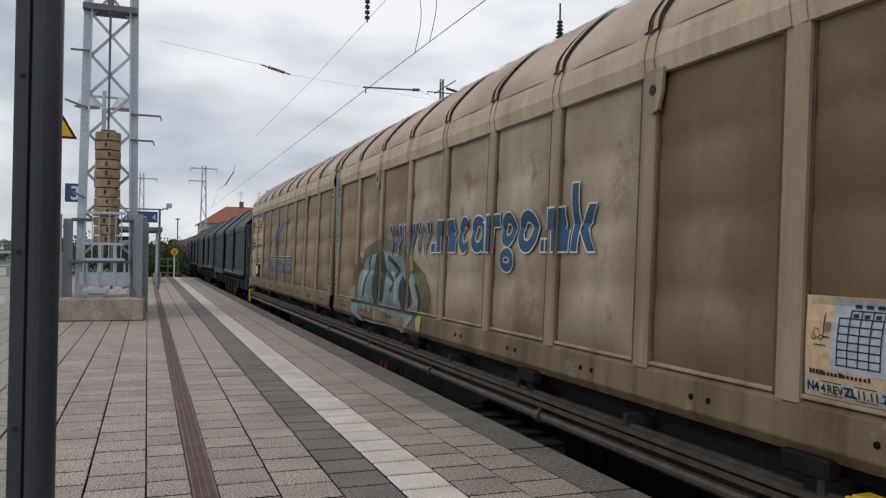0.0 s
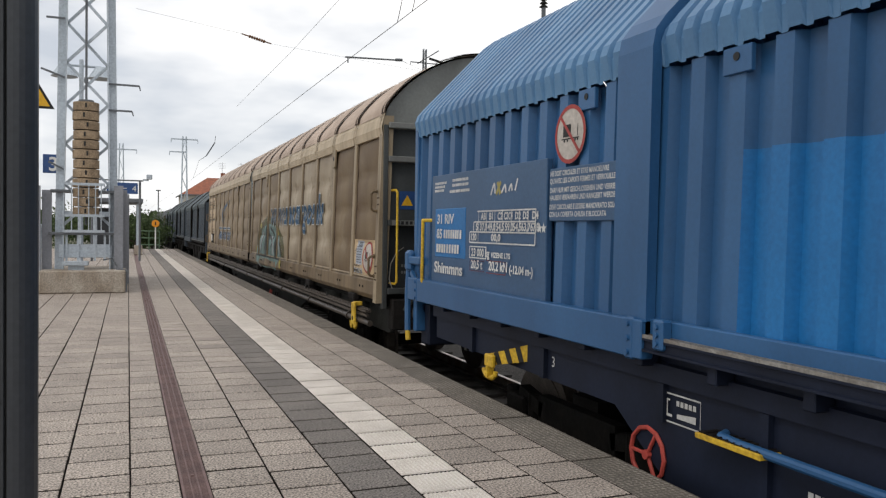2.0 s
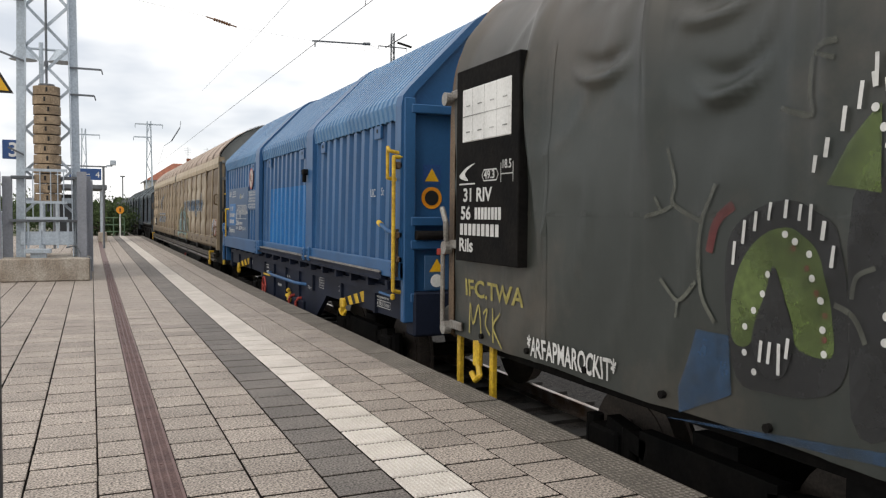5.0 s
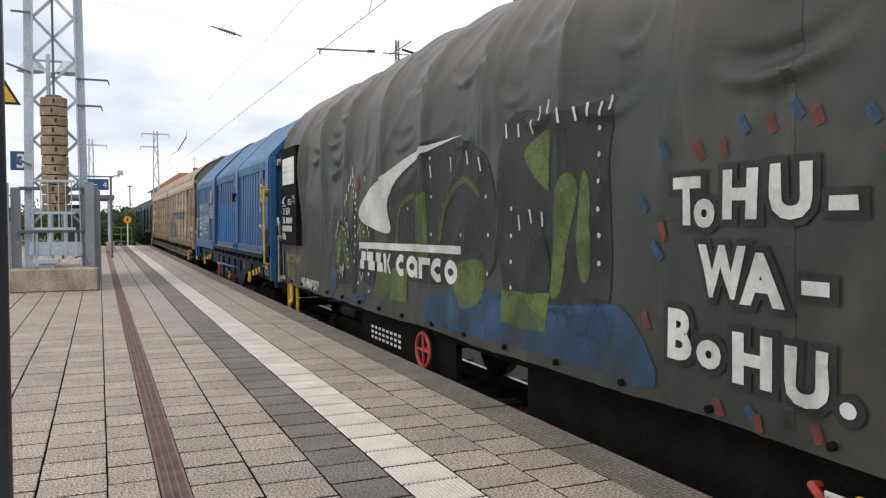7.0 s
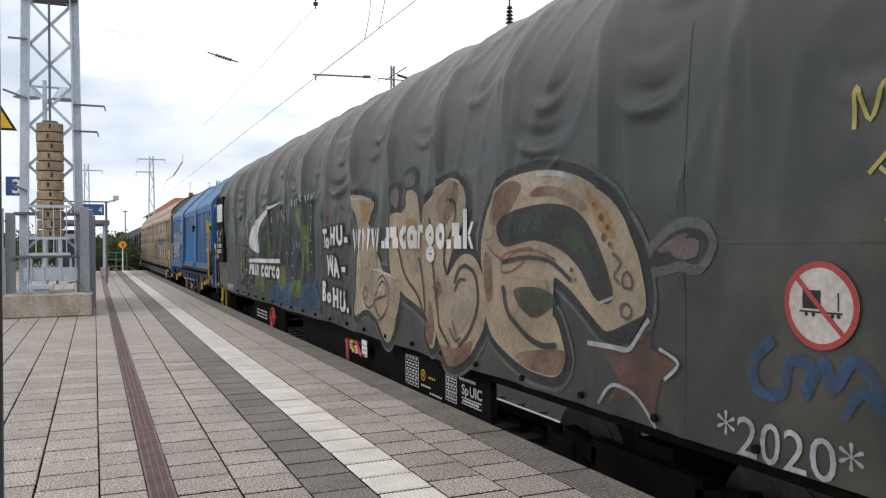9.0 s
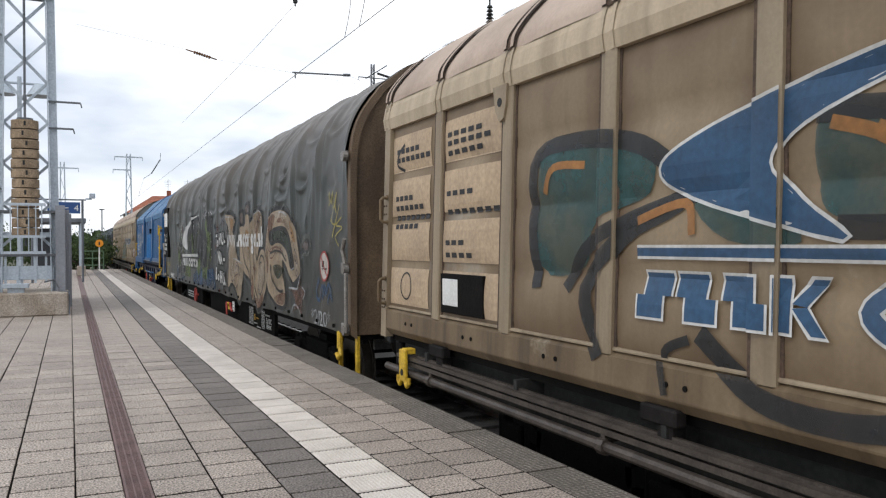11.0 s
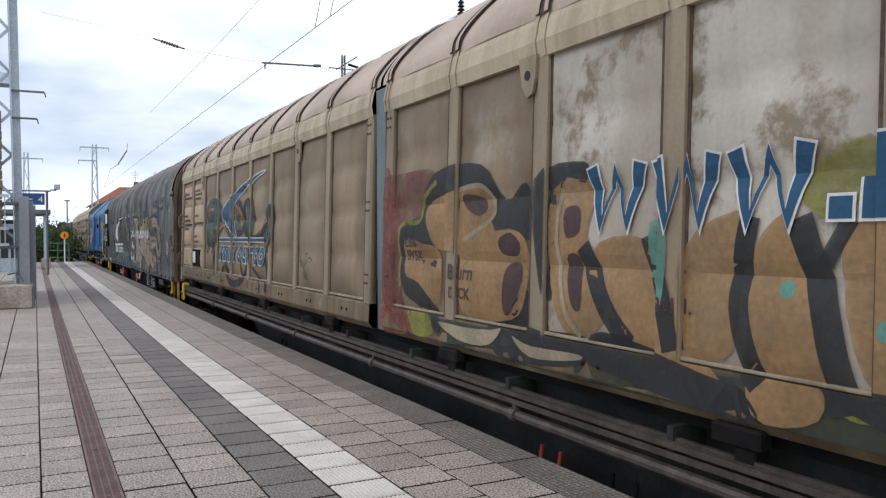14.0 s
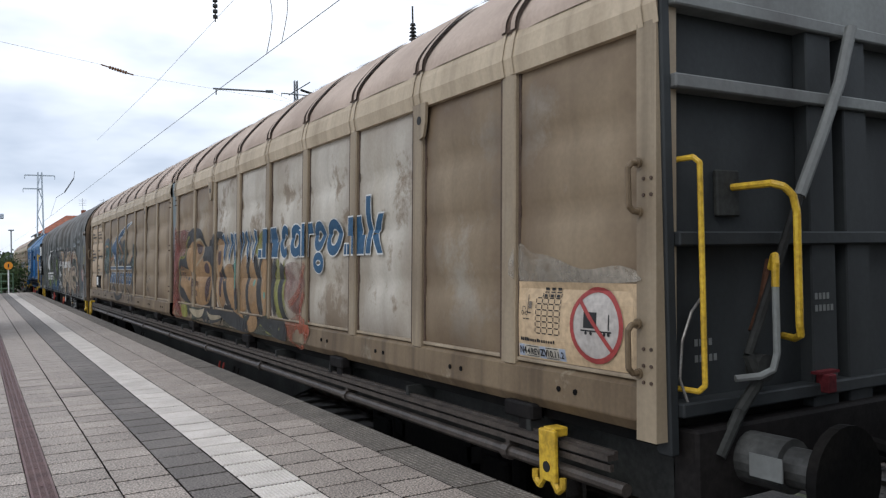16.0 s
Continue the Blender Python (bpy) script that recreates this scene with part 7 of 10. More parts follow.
        # hood lock
        bm = bmesh.new()
        box(bm, -1.50, -1.42, -1.82, -1.70, 2.60, 2.68, 0.012)
        rod(bm, (-1.47, -1.76, 2.5), (-1.47, -1.76, 2.62), 0.03, 8)
        part("hood_lock", bm, "dark", w, "dark hood lock")
    running_gear(w, (-half + 2.3, half - 2.3), length + 1.24, wheels=fine)
    MOVING.append((w, middle))
    return w


# ---- the tarpaulin wagon ----
TH = 9.15
TARP_LINE = curve_through([(-1.405, 1.06), (-1.405, 1.7), (-1.405, 2.4), (-1.404, 2.62), (-1.402, 2.8), (-1.397, 2.97), (-1.383, 3.13), (-1.355, 3.28), (-1.30, 3.43), (-1.22, 3.57), (-1.11, 3.72), (-0.98, 3.86), (-0.58, 4.12), (0, 4.24)], steps=6)
HOOPS = [-TH + 0.02 + i * (2 * TH - 0.04) / 15 for i in range(16)]


NY = 400              # steps of the cloth along the wagon


def shuffle(n):
    """A fixed number between 0 and 1 for each n."""
    return (math.sin(n * 12.9898) * 43758.5453) % 1.0


def ease(x):
    x = min(max(x, 0.0), 1.0)
    return x * x * (3 - 2 * x)


def tarp_push(y, z):
    """How far the cloth stands out at this place: it is drawn over the hoops, and sags in swags between them."""
    d = 0.016 * noise.noise(Vector((y * 0.8, z * 0.5, 1.5))) + 0.010 * noise.noise(Vector((y * 2.6, z * 0.8, 7.0)))
    d += 0.016 * max(0.0, 1 - 5 * abs(noise.noise(Vector((y * 1.7 + 0.7 * z, z * 0.8 - 0.25 * y, 3.0))))) ** 2
    up = ease((z - 2.25) / 0.9)
    pitch = HOOPS[1] - HOOPS[0]
    bay = math.floor((y - HOOPS[0]) / pitch)
    near = min(abs(y - h) for h in HOOPS)
    top = 1 - 0.6 * ease((z - 3.4) / 0.5)
    d += top * up * (0.040 * math.exp(-(near / 0.06) ** 2) - 0.034 * (1 - math.exp(-(near / 0.30) ** 2)))
    # folds that run down from the hoops
    for k in (bay, bay + 1):
        for j in range(2):
            n = k * 5.3 + j * 1.7 + 0.3
            line = HOOPS[0] + k * pitch + (shuffle(n) - 0.5) * 0.45 + (3.3 - z) * (shuffle(n + 9) - 0.5) * 0.35
            reach = ease((z - 1.5 - shuffle(n + 4) * 0.9) / 0.8) * (1 - ease((z - 3.5) / 0.4))
            d += 0.024 * reach * math.exp(-((y - line) / 0.055) ** 2)
    # swags that sag between two hoops
    for j in range(3):
        n = bay * 7.1 + j * 3.3 + 1.1
        mid = HOOPS[0] + (bay + 0.5) * pitch + (shuffle(n) - 0.5) * 0.45
        reach = 0.24 + 0.24 * shuffle(n + 2)
        u = (y - mid) / reach
        if abs(u) < 1:
            sag = 2.60 + 0.28 * j + 0.26 * shuffle(n + 5) + (0.10 + 0.10 * shuffle(n + 7)) * u * u + 0.08 * (shuffle(n + 3) - 0.5) * u
            h = z - sag
            d += 0.062 * shuffle(n + 6) ** 1.6 * (1 - u * u) ** 1.5 * (math.exp(-(h / 0.042) ** 2) - 0.7 * math.exp(-((h - 0.095) / 0.055) ** 2))
    return d


@functools.lru_cache(None)
def tarp_knot(i, j):
    return TARP_LINE[j][0] - tarp_push(-TH + 2 * TH * i / NY, TARP_LINE[j][1])


def tarp_side(y, z):
    f = min(max((y + TH) / (2 * TH) * NY, 0.0), NY - 0.001)
    i, u = int(f), f % 1.0
    j = 0
    while j < len(TARP_LINE) - 2 and TARP_LINE[j + 1][1] < z:
        j += 1
    v = min(max((z - TARP_LINE[j][1]) / (TARP_LINE[j + 1][1] - TARP_LINE[j][1]), 0.0), 1.0)
    return (tarp_knot(i, j) * (1 - u) + tarp_knot(i + 1, j) * u) * (1 - v) + (tarp_knot(i, j + 1) * (1 - u) + tarp_knot(i + 1, j + 1) * u) * v


def tarp_wagon(middle, label, fine=True, key="tarp", name="tarpaulin_wagon"):
    w = thing(name, label, "freight wagon")
    n = NY if fine else 60
    bm = bmesh.new()
    line = TARP_LINE + [(-x, z) for x, z in TARP_LINE[-2::-1]]
    rows = []
    for i in range(n + 1):
        y = -TH + 2 * TH * i / n
        row = []
        for j, (x, z) in enumerate(line):
            a, b = line[max(j - 1, 0)], line[min(j + 1, len(line) - 1)]
            tx, tz = b[0] - a[0], b[1] - a[1]
            k = math.hypot(tx, tz)
            d = tarp_push(y if x <= 0 else y + 40, z)
            zz = z + (0.03 * noise.noise(Vector((y * 0.8, 5, 5))) if j in (0, len(line) - 1) else 0)
            row.append(bm.verts.new((x - tz / k * d, y, zz + tx / k * d)))
        rows.append(row)
    for r0, r1 in zip(rows, rows[1:]):
        for j in range(len(line) - 1):
            bm.faces.new((r0[j], r1[j], r1[j + 1], r0[j + 1]))
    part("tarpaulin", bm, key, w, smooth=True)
    for e in (-1, 1):
        bm = bmesh.new()
        edge = [(x * 1.012, z + 0.01) for x, z in line]
        ya, yb = e * TH, e * (TH + 0.10)
        a = [bm.verts.new((x, ya, z)) for x, z in edge]
        b = [bm.verts.new((x, yb, z)) for x, z in edge]
        c = [bm.verts.new((x * 0.95, yb, z - 0.05)) for x, z in edge]
        for j in range(len(edge) - 1):
            bm.faces.new((a[j], b[j], b[j + 1], a[j + 1]))
            bm.faces.new((b[j], c[j], c[j + 1], b[j + 1]))
        part("end_frame", bm, "tarp_edge", w, "rusty tan end frame")
        bm = bmesh.new()
        vs = [bm.verts.new((x * 0.97, e * (TH + 0.04), z)) for x, z in line]
        bm.faces.new(vs)
        part("end_wall", bm, "tarp_edge" if fine else key, w)
        bm = bmesh.new()
        for x in (-0.9, -0.45, 0.0, 0.45, 0.9):
            box(bm, x - 0.05, x + 0.05, e * (TH + 0.04), e * (TH + 0.12), 1.1, 3.6)
        part("end_ribs", bm, "dark", w)
        if fine:
            for z in (3.05, 1.82, 1.15):
                bm = bmesh.new()
                box(bm, -1.445, -1.42, e * (TH - 0.18), e * (TH + 0.04), z - 0.035, z + 0.035, 0.006)
                rod(bm, (-1.44, e * (TH + 0.05), z - 0.03), (-1.50, e * (TH + 0.05), z - 0.03), 0.055, 14)
                part("clamp", bm, "steel", w, "steel tarpaulin clamp with two holes")
            bm = bmesh.new()
            pipe(bm, [(-1.47, e * (TH + 0.05), 1.85), (-1.49, e * (TH + 0.02), 2.0), (-1.49, e * (TH + 0.10), 2.12)], 0.024, 8)
            rod(bm, (-1.48, e * (TH + 0.10), 1.75), (-1.48, e * (TH + 0.10), 1.10), 0.02, 8)
            part("latch_bar", bm, "steel", w, "bent steel latch lever")
            for yy in (TH + 0.05, TH - 0.55):
                bm = bmesh.new()
                box(bm, -1.35, -1.31, e * yy - 0.03, e * yy + 0.03, 0.62, 1.05, 0.004)
                part("step_post", bm, "yellow", w, "yellow step post")
            bm = bmesh.new()
            yy = e * (TH - 0.4)
            box(bm, -1.41, -1.36, yy - 0.04, yy + 0.06, 0.86, 1.08, 0.012)
            pipe(bm, [(-1.39, yy, 0.9), (-1.40, yy - 0.06, 0.80), (-1.40, yy + 0.02, 0.75), (-1.40, yy + 0.09, 0.80)], 0.024, 8)
            part("tow_hook", bm, "yellow", w, "yellow tow hook")
    bm = bmesh.new()
    box(bm, -1.28, 1.28, -TH, TH, 1.0, 1.16)
    part("floor", bm, "dark", w)
    for s in (-1, 1):
        bm = bmesh.new()
        box(bm, s * 1.22 - 0.03, s * 1.22 + 0.03, -TH, TH, 0.955, 0.998)
        for ya, yb in (((-4.92, 1.4), (2.7, 5.5)) if fine else ((-TH, TH),)):
            box(bm, s * 1.22 - 0.028, s * 1.22 + 0.028, ya, yb, 0.60, 0.954)
        part("solebar", bm, "dark", w)
    if fine:
        for y in [TH - 0.5 - i * 0.72 for i in range(25)]:
            bm = bmesh.new()
            xx = tarp_side(y, 1.12)
            rod(bm, (xx + 0.01, y, 1.12), (xx - 0.025, y, 1.12), 0.022, 8)
            part("eyelet", bm, "dark", w)
        def stencil(name, label, key, draw):
            bm = bmesh.new()
            draw(bm)
            return lay(name, bm, lambda y, z: -1.262, (), (), False, key, w, label, 0.004)
        for y0, y1 in ((-3.05, -3.40), (-4.07, -4.30)):
            stencil("load_table", "white stencilled load table", "white", lambda bm: ([rect(bm, y1, y0, z - 0.003, z + 0.003) for z in (0.66, 0.72, 0.78, 0.84, 0.90, 0.95)],
                    [rect(bm, y0 + (y1 - y0) * k / 4 - 0.004, y0 + (y1 - y0) * k / 4 + 0.004, 0.66, 0.95, 1) for k in range(5)],
                    [rect(bm, y0 + (y1 - y0) * (k + 0.7) / 4, y0 + (y1 - y0) * (k + 0.3) / 4, 0.68 + r * 0.06, 0.70 + r * 0.06, 2) for k in range(4) for r in range(5)]))
        stencil("ring_mark", "yellow ring and letters on the frame", "sign_yellow", lambda bm: (ring(bm, -3.52, 0.80, 0.05, 0.012), rect(bm, -3.53, -3.51, 0.78, 0.83, 1), [rect(bm, -3.68 - k * 0.045, -3.65 - k * 0.045, 0.785, 0.805) for k in range(4)]))
        stencil("lettering_bar", "small white stencilled lettering", "white", lambda bm: ([rect(bm, -3.50 - k * 0.05, -3.47 - k * 0.05, 0.69, 0.71) for k in range(5)], [rect(bm, -3.72 - k * 0.05, -3.685 - k * 0.05, 0.64, 0.66) for k in range(6)],
                [rect(bm, -4.38 - k * 0.037, -4.355 - k * 0.037, 0.885, 0.91) for k in range(9)]))
        stencil("revision_frame", "white stencilled revision frame", "white", lambda bm: (stroke(bm, [(-4.40, 0.69), (-4.40, 0.74), (-4.79, 0.74), (-4.79, 0.69)], 0.008, 0, True, 1), [rect(bm, -4.45 - k * 0.036, -4.425 - k * 0.036, 0.704, 0.726) for k in range(9)]))
        stencil("lettering_bar", "white stencilled lettering", "white", lambda bm: ([rect(bm, 5.0 - k * 0.13, 5.08 - k * 0.13, 0.70 + r * 0.06, 0.73 + r * 0.06) for k in range(8) for r in range(3)]))
        # brake plates and changeover handles
        for y0, y1, z0, z1 in ((-1.34, -1.46, 0.81, 0.90), (-1.48, -1.65, 0.78, 0.87), (-1.83, -2.01, 0.78, 0.97)):
            bm = bmesh.new()
            box(bm, -1.345, -1.335, y1, y0, z0, z1, 0.003)
            bp = part("brake_plate", bm, "white", w, "white brake notice plate")
            bm = bmesh.new()
            for k in range(3):
                box(bm, -1.348, -1.345, y1 + 0.02, y0 - 0.02 - 0.02 * (k % 2), z0 + 0.02 + (z1 - z0 - 0.03) * k / 3, z0 + 0.028 + (z1 - z0 - 0.03) * k / 3)
            part("lettering_bar", bm, "black", bp)
        bm = bmesh.new()
        box(bm, -1.336, -1.24, -2.01, -1.34, 0.865, 0.895, 0.004)
        part("plate_bracket", bm, "dark", w)
        for pts in ([(-1.30, -1.28, 0.90), (-1.36, -1.29, 0.91), (-1.37, -1.34, 0.88), (-1.37, -1.37, 0.68)], [(-1.30, -1.62, 0.90), (-1.36, -1.64, 0.92), (-1.37, -1.74, 0.91), (-1.37, -1.82, 0.82), (-1.37, -1.92, 0.79)]):
            bm = bmesh.new()
            pipe(bm, pts, 0.02, 8)
            part("brake_handle", bm, "red", w, "red brake handle")
        bm = bmesh.new()
        bmesh.ops.create_icosphere(bm, subdivisions=2, radius=0.03, matrix=Matrix.Translation((-1.37, -1.54, 0.91)))
        pipe(bm, [(-1.36, -1.54, 0.90), (-1.36, -1.52, 0.84), (-1.36, -1.56, 0.79)], 0.016, 8)
        part("valve", bm, "yellow", w, "yellow brake valve")
        bm = bmesh.new()
        pipe(bm, [(-1.32, 3.32 + 0.17 * math.cos(a * 0.5236), 0.81 + 0.17 * math.sin(a * 0.5236)) for a in range(13)], 0.020, 6)
        for a in range(4):
            rod(bm, (-1.32, 3.32, 0.81), (-1.32, 3.32 + 0.17 * math.cos(a * 1.5708), 0.81 + 0.17 * math.sin(a * 1.5708)), 0.014, 6)
        rod(bm, (-1.24, 3.32, 0.81), (-1.33, 3.32, 0.81), 0.03, 8)
        part("brake_wheel", bm, "red", w, "red hand-brake wheel")
    running_gear(w, (-6.6, 6.6), 2 * TH + 1.4, wheels=fine)
    MOVING.append((w, middle))
    return w


beige_a = beige_wagon(12.45, "weathered beige sliding-wall wagon with a small pale graffito", (2, 3, 4, 5), "tan_cream", (0, 1))
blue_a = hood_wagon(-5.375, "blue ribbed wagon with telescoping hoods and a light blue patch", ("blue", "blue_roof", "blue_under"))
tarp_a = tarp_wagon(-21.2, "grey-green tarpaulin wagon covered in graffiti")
beige_b = beige_wagon(-42.2, "weathered beige sliding-wall wagon with a wide colourful graffito", (2, 3, 4, 5, 6))
for mid in (29.9, 42.0, 54.1):
    lower(hood_wagon(mid, "dark slate-coloured wagon with telescoping hoods", ("slate", "slate_roof", "under"), fine=False), 0.88)
# -63.75 is an unseen, assumed next wagon that also shades beige_b's end
for mid in (70.3, 90.3, -63.75):
    lower(tarp_wagon(mid, "sooty dark round-roofed covered wagon", False, "tank", "round_roof_wagon"), 0.80)
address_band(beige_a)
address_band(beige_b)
load_plate(beige_a)
load_plate(beige_b)

INK = {
    "tan": (0.345, 0.272, 0.188), "char": (0.022, 0.023, 0.024), "halo": (0.105, 0.11, 0.10), "rustred": (0.15, 0.072, 0.05), "palegrey": (0.42, 0.43, 0.44),
    "greybrown": (0.12, 0.095, 0.085), "blueink": (0.03, 0.075, 0.15), "yellowink": (0.42, 0.36, 0.10), "twig": (0.11, 0.115, 0.095), "green": (0.11, 0.155, 0.045),
    "redink": (0.17, 0.035, 0.035), "whiteink": (0.66, 0.66, 0.64), "teal": (0.028, 0.085, 0.085), "orangeink": (0.38, 0.17, 0.05), "letterblue": (0.03, 0.085, 0.17),
    "fadedred": (0.17, 0.055, 0.045), "orangetan": (0.33, 0.195, 0.085), "purple": (0.055, 0.03, 0.035), "creamink": (0.36, 0.30, 0.20), "yellowgreen": (0.24, 0.24, 0.045),
    "tealmint": (0.13, 0.30, 0.24), "orangered": (0.32, 0.075, 0.035), "olive": (0.11, 0.11, 0.045), "deepgreen": (0.036, 0.046, 0.032), "palecream": (0.40, 0.34, 0.27), "mint": (0.21, 0.34, 0.33), "black_ink": (0.02, 0.02, 0.022),
}
WORN = {"palecream": 0.75, "deepgreen": 0.5, "rustred": 0.8, "halo": 0.45, "char": 0.25, "fadedred": 0.8, "orangetan": 0.35, "olive": 0.6, "mint": 0.45, "teal": 0.5, "blueink": 0.75, "redink": 0.6, "twig": 0.6, "green": 0.6, "tan": 0.3, "letterblue": 0.2, "whiteink": 0.25, "palegrey": 0.5, "black_ink": 0.3, "orangered": 0.75, "yellowgreen": 0.5}
TARP_CUTS = ([-TH + 2 * TH * i / NY for i in range(NY + 1)], [z for x, z in TARP_LINE if z < 3.45])


def side_of(w):
    """The side's surface, where it turns, and whether it jumps there."""
    if w is tarp_a:
        return tarp_side, TARP_CUTS, False
    if w is blue_a:
        return (lambda y, z: -1.40 + 0.02 * (z - 1.5)), ((), ()), False
    return beige_side, BC, True


def spray(w, name, label, ink, lift, shapes):
    """Each shape, line and dot is a piece of its own."""
    side, cuts, step = side_of(w)
    inks = paint("paint " + ink, INK[ink], 0.55, WORN.get(ink, 0.35))
    lift = lift if w is blue_a else 0.003 + lift * (0.45 if w is tarp_a else 0.33)
    for i, (kind, wide, pts) in enumerate(shapes):
        bm = bmesh.new()
        if kind in ("blob", "poly"):
            (blob if kind == "blob" else fill)(bm, pts)
        elif kind == "disc":
            disc(bm, *pts[0], wide, 0, 12)
        else:
            stroke(bm, pts, wide, 0, kind == "loop")
        lay(name, bm, side, *cuts, step, inks, w, label, lift + i * 0.0005)


def letters(w, name, label, ink, lift, rows):
    """rows: text, y, z, height, squeeze, bold."""
    side, cuts, step = side_of(w)
    for text, y, z, height, squeeze, bold in rows:
        bm = write(bmesh.new(), text, y, z, height, squeeze, bold)
        lay(name, bm, side, *cuts, step, paint("paint " + ink, INK[ink], 0.55, WORN.get(ink, 0.35)), w, label, lift if w is blue_a else 0.003 + lift * 0.33)


def bars(w, name, ink, lift, rows):
    """Unreadable or private writing as rows of short bars: y0, y1, z, height, count."""
    bm = bmesh.new()
    rng = random.Random(5)
    for y0, y1, z, height, count in rows:
        p = (y0 - y1) / count
        for k in range(count):
            rect(bm, y0 - k * p - p * rng.uniform(0.6, 0.85), y0 - k * p, z, z + height)
    side, cuts, step = side_of(w)
    ob = lay(name, bm, side, *cuts, step, paint("paint " + ink, INK[ink], 0.55), w, "plain lettering bars", lift)
    ob["kind"] = "stuff"
    return ob


def plate(w, name, label, key, y0, y1, z0, z1, out):
    """A thin sheet plate standing on the side."""
    x = (tarp_side if w is tarp_a else side_of(w)[0])((y0 + y1) / 2, (z0 + z1) / 2)
    bm = bmesh.new()
    box(bm, x - out, x + 0.03, min(y0, y1), max(y0, y1), z0, z1, 0.006)
    return part(name, bm, key, w, label)

spray(tarp_a, "graffito_halo", "pale grey-green halo round sprayed letters", "halo", 0.006, [
    ("loop", 0.19, [(-1.8, 2.64), (-2.49, 2.54), (-2.41, 2.36), (-2.31, 2.11), (-2.26, 1.82), (-2.27, 1.66), (-2.41, 1.8), (-3.25, 1.72), (-3.24, 1.37), (-3.04, 1.11), (-2.85, 1.07), (-2.57, 1.29), (-2.25, 1.35), (-1.8, 1.25), (-1.85, 1.54), (-1.9, 1.8), (-2.0, 2.1), (-2.0, 2.27), (-1.9, 2.4)]),
])
spray(tarp_a, "graffito_halo", "", "halo", 0.006, [
    ("loop", 0.19, [(-3.05, 2.34), (-3.4, 2.34), (-3.29, 2.03), (-3.41, 1.83), (-3.72, 1.72), (-3.6, 2.03), (-3.44, 2.54), (-3.7, 2.55), (-3.82, 2.3), (-3.95, 2.03), (-4.11, 1.64), (-4.2, 1.25), (-4.08, 1.13), (-3.97, 1.24), (-3.96, 1.42), (-3.33, 1.61), (-3.03, 1.82)]),
])
spray(tarp_a, "graffito_halo", "", "halo", 0.006, [
    ("loop", 0.19, [(-3.91, 2.31), (-4.12, 2.52), (-4.52, 2.62), (-4.75, 2.54), (-4.82, 2.39), (-4.72, 2.19), (-4.52, 1.97), (-4.45, 1.8), (-4.69, 1.96), (-4.93, 1.98), (-5.11, 1.88), (-5.2, 1.66), (-5.18, 1.46), (-5.08, 1.32), (-4.87, 1.15), (-4.51, 1.03), (-4.3, 1.17), (-4.07, 1.53), (-3.91, 1.93)]),
])
spray(tarp_a, "graffito_halo", "", "halo", 0.006, [
    ("loop", 0.19, [(-5.14, 2.17), (-5.35, 2.45), (-5.66, 2.55), (-6.08, 2.56), (-6.48, 2.48), (-6.79, 2.33), (-6.99, 2.13), (-7.09, 1.91), (-7.1, 1.66), (-6.78, 1.54), (-6.58, 1.65), (-6.36, 1.78), (-6.13, 1.86), (-5.82, 1.87), (-5.5, 1.79), (-5.56, 1.63), (-5.85, 1.50), (-6.15, 1.59), (-6.27, 1.43), (-6.29, 1.29), (-6.14, 1.18), (-5.75, 1.2), (-5.43, 1.31), (-5.21, 1.49), (-5.15, 1.82)]),
])
spray(tarp_a, "graffito_outline", "black sprayed letter outlines", "char", 0.012, [
    ("loop", 0.13, [(-1.8, 2.64), (-2.49, 2.54), (-2.41, 2.36), (-2.31, 2.11), (-2.26, 1.82), (-2.27, 1.66), (-2.41, 1.8), (-3.25, 1.72), (-3.24, 1.37), (-3.04, 1.11), (-2.85, 1.07), (-2.57, 1.29), (-2.25, 1.35), (-1.8, 1.25), (-1.85, 1.54), (-1.9, 1.8), (-2.0, 2.1), (-2.0, 2.27), (-1.9, 2.4)]),
])
spray(tarp_a, "graffito_outline", "", "char", 0.012, [
    ("loop", 0.13, [(-3.05, 2.34), (-3.4, 2.34), (-3.29, 2.03), (-3.41, 1.83), (-3.72, 1.72), (-3.6, 2.03), (-3.44, 2.54), (-3.7, 2.55), (-3.82, 2.3), (-3.95, 2.03), (-4.11, 1.64), (-4.2, 1.25), (-4.08, 1.13), (-3.97, 1.24), (-3.96, 1.42), (-3.33, 1.61), (-3.03, 1.82)]),
])
spray(tarp_a, "graffito_outline", "", "char", 0.012, [
    ("loop", 0.13, [(-3.91, 2.31), (-4.12, 2.52), (-4.52, 2.62), (-4.75, 2.54), (-4.82, 2.39), (-4.72, 2.19), (-4.52, 1.97), (-4.45, 1.8), (-4.69, 1.96), (-4.93, 1.98), (-5.11, 1.88), (-5.2, 1.66), (-5.18, 1.46), (-5.08, 1.32), (-4.87, 1.15), (-4.51, 1.03), (-4.3, 1.17), (-4.07, 1.53), (-3.91, 1.93)]),
])
spray(tarp_a, "graffito_outline", "", "char", 0.012, [
    ("loop", 0.13, [(-5.14, 2.17), (-5.35, 2.45), (-5.66, 2.55), (-6.08, 2.56), (-6.48, 2.48), (-6.79, 2.33), (-6.99, 2.13), (-7.09, 1.91), (-7.1, 1.66), (-6.78, 1.54), (-6.58, 1.65), (-6.36, 1.78), (-6.13, 1.86), (-5.82, 1.87), (-5.5, 1.79), (-5.56, 1.63), (-5.85, 1.50), (-6.15, 1.59), (-6.27, 1.43), (-6.29, 1.29), (-6.14, 1.18), (-5.75, 1.2), (-5.43, 1.31), (-5.21, 1.49), (-5.15, 1.82)]),
])
